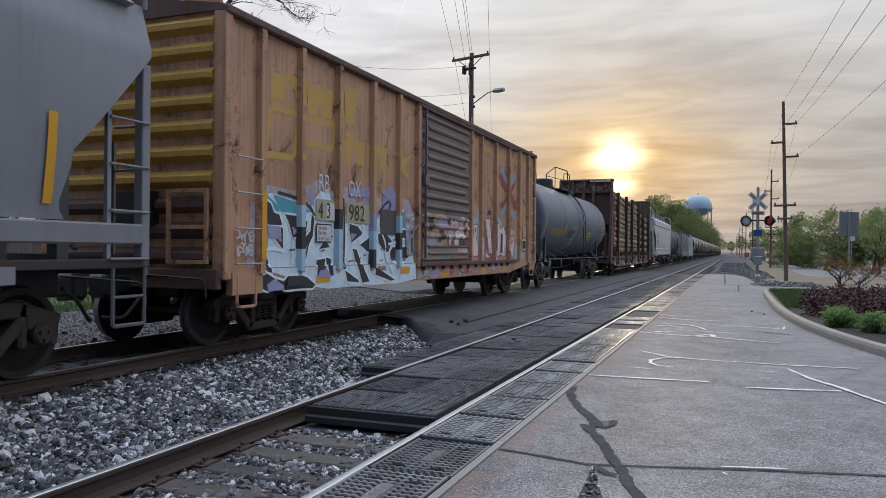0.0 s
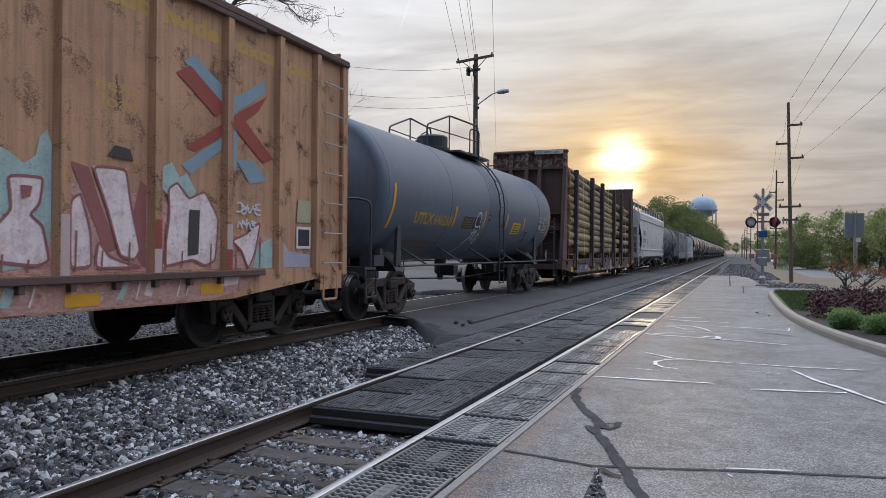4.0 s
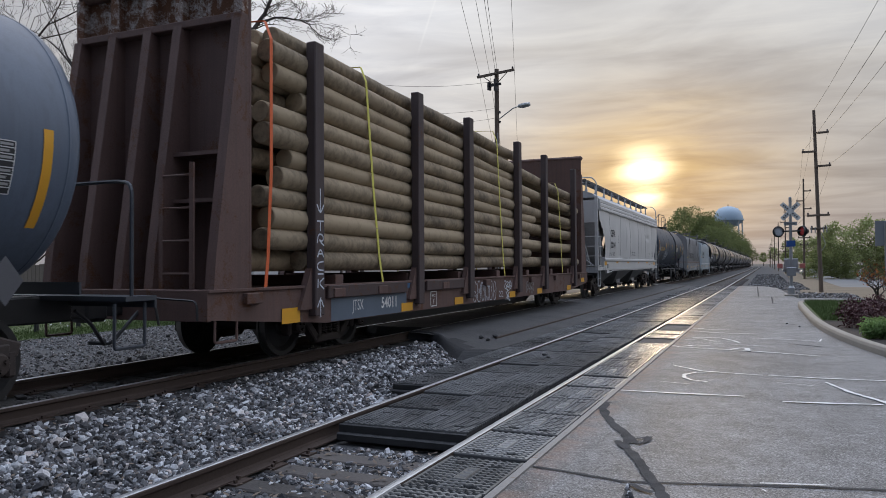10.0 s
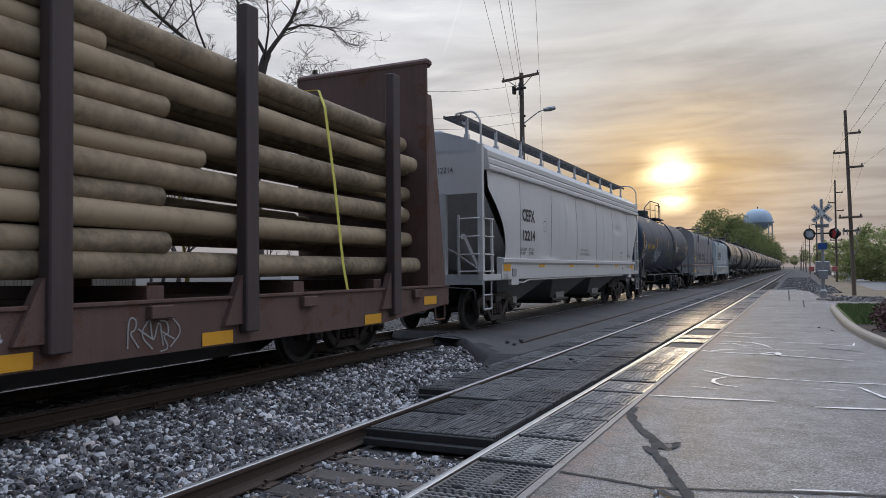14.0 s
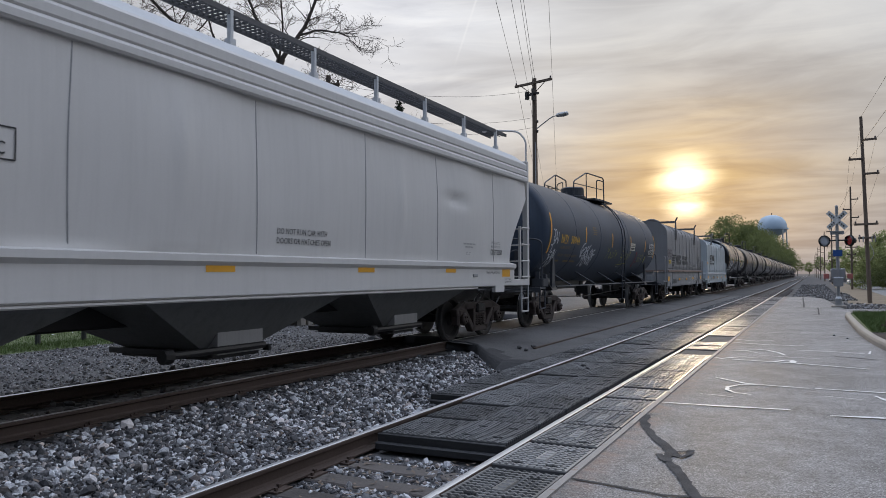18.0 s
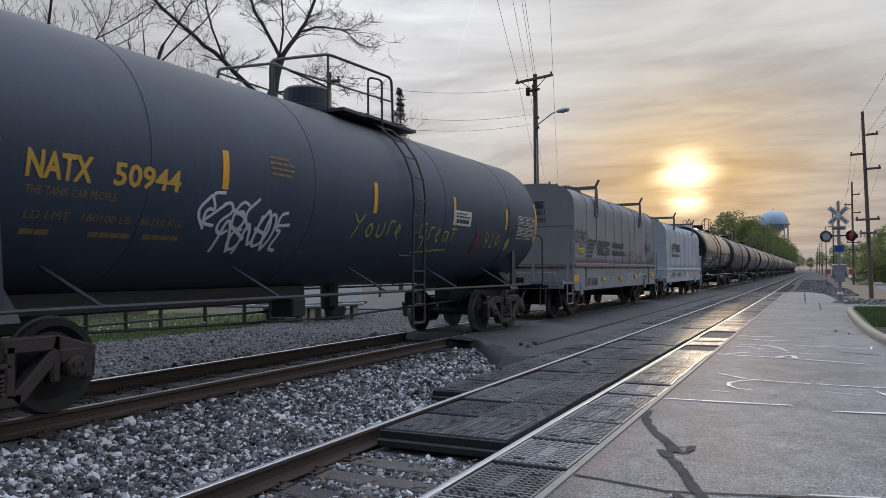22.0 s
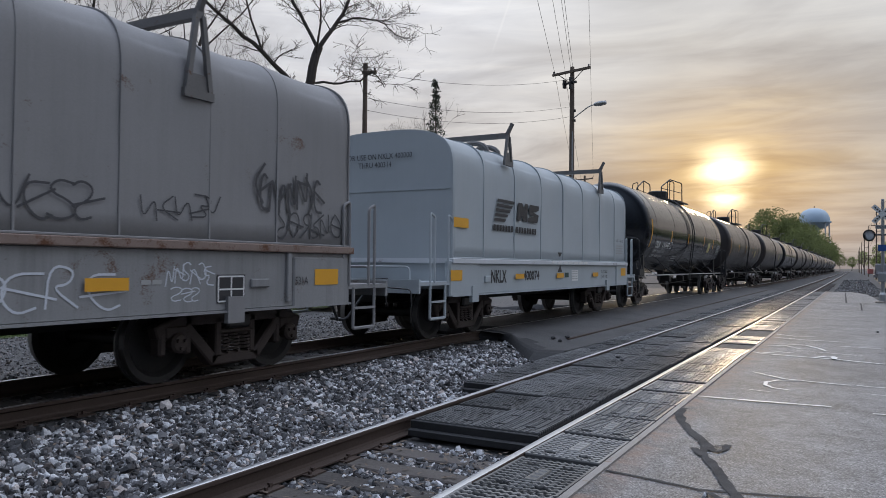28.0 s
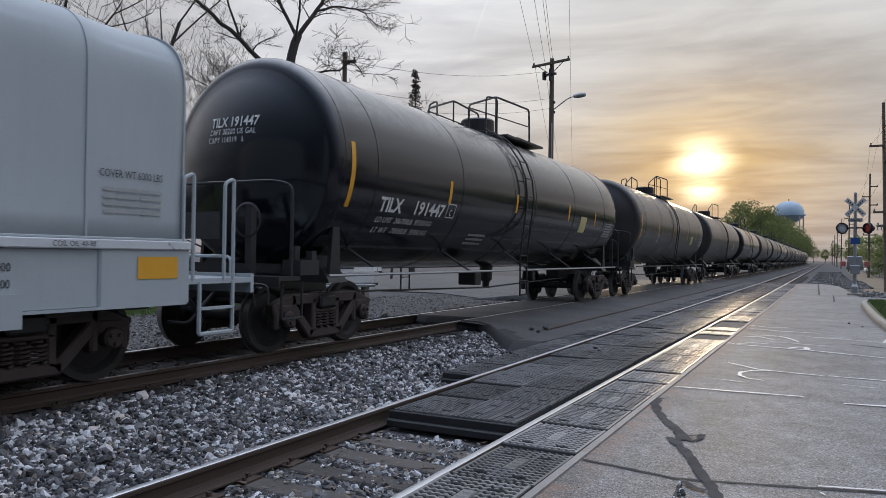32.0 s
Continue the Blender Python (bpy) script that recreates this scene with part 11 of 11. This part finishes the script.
def crossing_signal(x, y):
    """Mast with crossbuck, flashers, tracks sign, gate mechanism."""
    t = thing("crossing_signal", pose(x, y, -0.05), "galvanised crossing signal with crossbuck and flashing lamps", "crossing signal")
    part("mast", fix(lathe(bmesh.new(), [(0, 0), (0.15, 0), (0.15, 0.4), (0.075, 0.5), (0.065, 4.56), (0.05, 4.6), (0, 4.6)], 14)), GALV, t)
    part("foundation", box(bmesh.new(), -0.3, 0.3, -0.3, 0.3, -0.25, 0.1, 0.03), KERB, t)
    for a in (45, -45):
        blade = part("crossbuck_blade", box(bmesh.new(), -0.52, 0.52, -0.10, -0.085 if a > 0 else -0.095, -0.10, 0.10, 0.0, pose(0, 0.0 if a > 0 else -0.012, 3.93, 0, a, 0)), WHITE, t, "white crossbuck blade with dark lettering")
        for i in range(8):
            e = -0.43 + 0.11 * i
            if abs(e + 0.05) > 0.12:
                bm = box(bmesh.new(), e + 0.01, e + 0.06, -0.118 if a > 0 else -0.122, -0.10, -0.035, 0.035, 0.0, pose(0, 0.0 if a > 0 else -0.012, 3.93, 0, a, 0))
                part("blade_letter", bm, LETTER_BLACK, blade)
    part("tracks_sign", box(bmesh.new(), -0.28, 0.28, -0.10, -0.085, 3.28, 3.44), GALV, t, "dull white number-of-tracks sign")
    lettering(t, "2 TRACKS", -0.24, 3.32, 0.075, flat_end(-0.104), LETTER_BLACK, 0.9, 0)
    part("lamp_bar", tube(bmesh.new(), [(-0.52, -0.02, 3.02), (0.52, -0.02, 3.02)], 0.035, 8), BLACK, t)
    for s in (-1, 1):
        f = part("flasher", fix(lathe(bmesh.new(), [(0.0, -0.02), (0.25, -0.02), (0.26, 0.0), (0.25, 0.02), (0.12, 0.03), (0.12, 0.22), (0, 0.24)], 22, "Y", pose(s * 0.52, -0.06, 3.0, 0, 0, 18 if s < 0 else -50))), BLACK, t)
        part("lamp_hood", fix(lathe(bmesh.new(), [(0.215, 0.0), (0.22, 0.0), (0.225, -0.13), (0.22, -0.13)], 20, "Y", pose(s * 0.52, -0.06, 3.0, 0, 0, 18 if s < 0 else -50))), BLACK, f)
        # the left lens has the sky's pale sheen put into its colour
        part("lens", fix(lathe(bmesh.new(), [(0.0, -0.07), (0.15, -0.055), (0.21, -0.03)], 18, "Y", pose(s * 0.52, -0.06, 3.0, 0, 0, 18 if s < 0 else -50))), surface("glass lens with painted sky sheen", (0.62, 0.64, 0.68), 0.25) if s < 0 else surface("dark red lens", (0.45, 0.05, 0.05), 0.25), f)
    part("blue_sign", box(bmesh.new(), -0.19, 0.19, -0.10, -0.088, 2.30, 2.58), surface("blue sign paint", (0.03, 0.10, 0.32), 0.4), t, "small blue information sign")
    part("gate_mechanism", boxes((-0.30, 0.30, -0.05, 0.45, 1.25, 1.75), (-0.36, 0.36, 0.0, 0.42, 1.14, 1.28), bevel=0.03), GALV, t)
    for w0 in (-0.58, 0.36):
        part("counterweight", box(bmesh.new(), w0, w0 + 0.22, -0.3, 0.4, 1.30, 1.52, 0.02), surface("faded red and white paint", (0.45, 0.14, 0.12), 0.6), t)
    part("gate_arm", box(bmesh.new(), 0.45, 0.52, 0.4, 7.5, 1.10, 1.20, 0.01), WHITE, t)
    part("junction_box", boxes((-0.2, 0.2, -0.2, -0.05, 0.95, 1.35), bevel=0.02), GALV, t)


crossing_signal(1.05, 38.0)


def water_tower(x, y):
    t = thing("water_tower", pose(x, y, -0.5), "pale blue spherical water tower on steel legs", "water tower")
    paint = surface("pale blue tower paint", (0.46, 0.58, 0.68), 0.5, 0, 2, 0.15, 0.2)
    prof = [(0, 40.2), (3, 39.9), (6, 38.6), (8, 36.4), (9, 33.6), (9.1, 32.0), (9.1, 30.6), (8.4, 29.4), (6, 27.4), (3, 26.2), (1.2, 25.6), (1.2, 0)]
    part("tank", fix(lathe(bmesh.new(), prof, 40)), paint, t, smooth=True)
    part("balcony", fix(lathe(bmesh.new(), [(9.1, 30.7), (9.9, 30.7), (9.9, 31.6), (9.7, 31.6), (9.7, 30.9), (9.1, 30.9)], 40)), paint, t)
    for i in range(6):
        a = math.pi / 3 * i + 0.3
        part("leg", tube(bmesh.new(), [(8.8 * math.cos(a), 8.8 * math.sin(a), 31), (9.6 * math.cos(a), 9.6 * math.sin(a), 0)], 0.45, 10), WHITE, t)
    part("beacon", tube(bmesh.new(), [(0, 0, 40), (0, 0, 41.5)], 0.25, 6), BLACK, t)


water_tower(-22.8, 529.5)


def shrubs():
    rng = random.Random(12)

    def clump(name, label, category, material, spots, size, per, group):
        for x, y, w, h in spots:
            t = thing(name, pose(x, y, 0.06), label, category, group)
            pts = [(w * rng.uniform(-1, 1) * 0.8, w * rng.uniform(-1, 1) * 0.8, h * rng.uniform(0.15, 0.85), 0.3 * w + 0.08) for _ in range(26)]
            ob = new("foliage", leaves("foliage", pts, per, 1.0, size, material, rng.randrange(999)))
            ob.parent = t
            bm = bmesh.new()
            for i in range(7):
                a = 6.28 * i / 7
                tube(bm, [(0, 0, 0), (0.3 * w * math.cos(a), 0.3 * w * math.sin(a), h * 0.5), (0.7 * w * math.cos(a), 0.7 * w * math.sin(a), h * 0.8)], [0.015, 0.01, 0.004], 4)
            part("stems", bm, BARK, t)
    clump("barberry_shrub", "low dark red barberry shrub in the bed", "shrub", LEAF_RED, [(2.1 + 0.8 * i + 0.3 * (j % 2), 18.6 + 1.2 * j, 0.60, 0.44) for j in range(5) for i in range(7) if not (j > 3 and i < 1)], 0.035, 60, "barberry shrubs in the bed")
    clump("green_shrub", "low fresh green shrub by the kerb", "shrub", LEAF_SAGE, [(1.95, 16.0, 0.30, 0.32), (2.4, 15.2, 0.32, 0.28), (2.75, 14.2, 0.34, 0.30), (3.3, 14.4, 0.36, 0.32)], 0.030, 110, "green shrubs by the kerb")
    for x, y, s, h in ((3.0, 24.8, 3, 2.1), (4.2, 24.0, 7, 2.3), (5.2, 25.5, 9, 2.2), (3.7, 26.5, 13, 1.8)):
        t = thing("ornamental_tree", pose(x, y, 0.06), "small spreading tree with sparse coppery leaves", "small tree", "small trees in the bed")
        bm, tips = branches(s + 70, h, 1.5, 4, 0.05, 6, fork=0.30, twig=0.007)
        part("stem", bm, BARK, t)
        ob = new("foliage", leaves("foliage", [(p.x, p.y, p.z, 0.13) for p in tips], 2, 1.0, 0.038, LEAF_ORANGE, s))
        ob.parent = t


shrubs()


def grass(name, areas, seed, height, label, z=-0.1):
    rng = np.random.default_rng(seed)
    vs = []
    for x0, x1, y0, y1, n in areas:
        p = np.stack([rng.uniform(x0, x1, n), rng.uniform(y0, y1, n), np.full(n, z)], 1)
        a = rng.uniform(0, 6.28, n)
        w = np.stack([np.cos(a), np.sin(a), np.zeros(n)], 1) * 0.008
        h = height * rng.uniform(0.4, 1.2, n)
        tip = p + np.stack([rng.normal(0, 0.35, n) * h, rng.normal(0, 0.35, n) * h, h], 1)
        vs.append(np.stack([p - w, p + w, tip], 1).reshape(-1, 3))
    v = np.concatenate(vs)
    me = mesh_of(name, v.tolist(), np.arange(len(v)).reshape(-1, 3).tolist(), GRASS)
    tagged(new(name, me), label, "grass", kind="stuff")


def lawns():
    for name, label, pts in (("lawn", "spring lawn behind the yard", [(-15.2, -6), (-14.8, 10), (-15.2, 18), (-17.0, 24), (-60, 26), (-60, -6)]), ("lawn", "green corner of turf in the planting bed", [(1.2, 20.5), (1.15, 29.8), (2.0, 30.7), (5.4, 31.0), (4.6, 24.5), (2.2, 24.0), (1.9, 20.5)])):
        zz = -0.085 if pts[0][0] < 0 else 0.078
        bm = bmesh.new()
        bm.faces.new([bm.verts.new((x, y, zz)) for x, y in pts])
        fix(bm)
        for f in bm.faces:
            if f.normal.z < 0:
                f.normal_flip()
        tagged(part(name, bm, TURF), label, "lawn", kind="structure")
    grass("grass", [(-16.5, -14.9, 4, 18, 16000), (-23, -16.5, 4, 22, 22000)], 5, 0.10, "short green grass behind the yard")
    rng = np.random.default_rng(8)
    pts = [(-16.0 - 4.5 * a, 12 + 8 * b, 0.03, 0.03) for a, b in rng.uniform(0, 1, (40, 2))]
    tagged(new("flowers", leaves("flowers", pts, 3, 1.0, 0.03, WHITE, 4)), "small white flowers in the grass", "flowers", kind="stuff")
    grass("grass", [(1.25, 2.0, 20.6, 24.2, 3500), (1.25, 4.6, 24.2, 30.4, 14000)], 6, 0.12, "bright green grass in the bed corner", 0.08)


lawns()


def board_fence():
    """Weathered upright boards on rails."""
    t = thing("board_fence", pose(-23.5, 0, -0.15), "weathered grey upright board fence behind the grass", "fence")
    wood = surface("weathered grey boards", (0.15, 0.13, 0.115), 0.9, 0, 30, 2, 0.5, bump=0.4, random=0.5, streak=0.3)
    board = made("board", box(bmesh.new(), -0.01, 0.01, -0.07, 0.07, 0.0, 1.75, 0.004), wood)
    rng = random.Random(6)
    for i in range(150):
        share("board", board, t, pose(rng.uniform(-0.006, 0.006), -1 + 0.148 * i, rng.uniform(-0.02, 0.04), 0, 0, rng.uniform(-1.5, 1.5)))
    for z in (0.4, 1.35):
        part("rail", box(bmesh.new(), -0.06, -0.012, -1, 21.2, z, z + 0.09), wood, t)
    for i in range(10):
        part("post", box(bmesh.new(), -0.16, -0.06, -0.95 + 2.45 * i, -0.85 + 2.45 * i, -0.3, 1.7), wood, t)


board_fence()


def pipe_fence():
    """A low dark steel rail fence with some short posts, between the yard and the grass."""
    t = thing("pipe_fence", pose(0, 0, -0.1), "low dark steel rail fence before the grass", "fence")
    steel = surface("dull black fence paint", (0.03, 0.032, 0.03), 0.6, 0, 40, 3, 0.4, rust=0.1)
    line = [(-15.0, 6.0), (-16.0, 11.3), (-16.7, 15.5), (-16.4, 20.4)]
    for z in (0.30, 0.62):
        part("rail", tube(bmesh.new(), [(x, y, z) for x, y in line], 0.04, 7), steel, t)
    post = made("post", lathe(bmesh.new(), [(0, -0.1), (0.06, -0.1), (0.06, 0.72), (0.04, 0.76), (0, 0.76)], 8), steel)
    for (xa, ya), (xb, yb) in zip(line, line[1:]):
        for i in range(3):
            share("post", post, t, pose(xa + (xb - xa) * i / 3, ya + (yb - ya) * i / 3, 0))


pipe_fence()


def box_trailer(x, y):
    """A small white trailer propped on blocks."""
    t = thing("box_trailer", pose(x, y, -0.1, 0, 0, -14), "white utility trailer parked on concrete blocks", "trailer")
    part("body", box(bmesh.new(), -1.1, 1.1, -2.4, 0.6, 0.55, 1.5, 0.05), WHITE, t)
    part("lower_rail", box(bmesh.new(), -1.12, 1.12, -2.45, 0.65, 0.45, 0.55, 0.02), GALV, t)
    part("drawbar", tube(bmesh.new(), [(0, 0.6, 0.5), (0, 1.8, 0.5)], 0.05, 6), BLACK, t)
    for s in (-1, 1):
        part("wheel", fix(lathe(bmesh.new(), [(0, -0.1), (0.2, -0.1), (0.32, -0.08), (0.33, 0), (0.32, 0.08), (0.2, 0.1), (0, 0.1)], 18, "X", pose(s * 1.0, -0.5, 0.33))), BLACK, t)
        for yy in (-1.9, -1.6, 0.3):
            part("block", box(bmesh.new(), s * 0.95 - 0.1, s * 0.95 + 0.1, yy - 0.1, yy + 0.1, 0, 0.45, 0.01), KERB, t)


box_trailer(-15.2, 21.6)


def parked_car(x, y, turn, colour, label):
    t = thing("parked_car", pose(x, y, -0.3, 0, 0, turn), label, "car", "cars in the car park")
    paint = surface("car paint " + label.split()[0], colour, 0.3, 0, 40, 1, 0.1, coat=0.5)
    glass = surface("dark car glass", (0.02, 0.025, 0.03), 0.1)
    body = [(-2.2, 0.35), (-2.2, 0.85), (-1.5, 0.95), (-0.9, 1.42), (0.7, 1.42), (1.35, 0.98), (2.1, 0.82), (2.2, 0.35)]
    bm = prism(bmesh.new(), body, -0.85, 0.85, "X")
    fix(bm)
    bmesh.ops.bevel(bm, geom=list(bm.edges), offset=0.06, segments=2, affect="EDGES")
    part("body", bm, paint, t)
    for s in (-1, 1):
        part("side_window", fix(prism(bmesh.new(), [(-1.25, 0.98), (-0.82, 1.34), (0.62, 1.34), (1.1, 0.98)], s * 0.852, s * 0.862, "X")), glass, t)
        for yy in (-1.35, 1.35):
            part("wheel", fix(lathe(bmesh.new(), [(0, -0.1), (0.2, -0.1), (0.31, -0.09), (0.32, 0), (0.31, 0.09), (0.2, 0.1), (0, 0.1)], 18, "X", pose(s * 0.78, yy, 0.32))), BLACK, t)
    part("windscreen", fix(prism(bmesh.new(), [(0.75, 1.40), (1.33, 1.0), (1.36, 1.02), (0.78, 1.43)], -0.7, 0.7, "X")), glass, t)
    part("rear_window", fix(prism(bmesh.new(), [(-0.93, 1.40), (-1.45, 0.99), (-1.48, 1.01), (-0.96, 1.43)], -0.7, 0.7, "X")), glass, t)


for x, y, turn, colour, label in ((9.2, 108, 80, (0.6, 0.62, 0.64), "silver parked car in the distant car park"), (12.2, 104, 85, (0.5, 0.52, 0.55), "grey parked car in the distant car park"), (6.4, 116, 70, (0.7, 0.7, 0.7), "white parked car in the distant car park"), (16.5, 70, 85, (0.04, 0.07, 0.2), "blue parked car in the distant car park"), (7.4, 122, 80, (0.05, 0.05, 0.05), "black parked car in the distant car park")):
    parked_car(x, y, turn, colour, label)
slab("car_park", surface("pale worn car park paving", (0.20, 0.20, 0.20), 0.8, 0, 60, 0.4, 0.4), [(5.0, 62), (30, 56), (40, 130), (5.5, 135)], -0.28, 0.1, "pale worn paving of the distant car park", "car park")
slab("verge", surface("dry grass verge", (0.20, 0.155, 0.105), 0.95, 0, 14, 0.5, 0.9, dark=(0.085, 0.075, 0.055), bump=0.8), [(1.6, 42), (14, 37), (30, 52), (5.0, 61.5), (5.0, 160), (3.0, 160), (2.2, 60)], -0.262, 0.1, "dry grass verge beside the railway", "verge")


def back_sign(x, y):
    t = thing("sign_board", pose(x, y, -0.3, 0, 0, 8), "dark back of a large roadside sign", "sign")
    part("panel", box(bmesh.new(), -0.57, 0.57, -0.03, 0.03, 2.85, 4.42, 0.01), surface("grey sign back", (0.26, 0.29, 0.32), 0.5, 0.3, 30, 1, 0.2), t)
    part("post", box(bmesh.new(), -0.06, 0.06, -0.10, -0.03, 0, 4.3), GALV, t)
    u = thing("small_sign", pose(x + 0.55, y + 3, -0.3), "small white square sign on a post", "sign")
    part("plate", box(bmesh.new(), -0.2, 0.2, -0.05, -0.035, 2.6, 3.0), WHITE, u)
    part("post", box(bmesh.new(), -0.03, 0.03, -0.03, 0.03, 0, 3.0), GALV, u)


back_sign(6.87, 54)
stones("rubble", [(-1.4, 2.6, 54.3, 75, 4500), (0.9, 4.2, 38.5, 48, 2600), (-1.4, 1.8, 75, 130, 3000)], 15, 0.04, "dark coarse ballast heaped beside the rails beyond the street", lambda x, y: -0.28 + 0.06 * np.clip(1 - np.abs(y - 43) / 3, 0, 1) + 0 * x, STONE_YARD)


# ---- what moves ----
def motions():
    ts = [2.0 * i for i in range(17)]
    for c, y in CARS:
        walk(c, [(t, pose(TRACK_B, y - run(t), RISE_B + RIDING.get(c.name, 0.0))) for t in ts])
    turns = []
    t = 0.0
    while t < 32.0:
        turns.append(t)
        t = round((t + 1.35 * 0.457 / (3.0673 + 0.0451 * t - 0.00035 * t * t)) * FPS) / FPS
    turns.append(32.0)
    for w in SPINNING:
        place = w.matrix_basis.copy()
        walk(w, [(t, place @ Matrix.Rotation(run(t) / 0.457, 4, "X")) for t in turns])


motions()
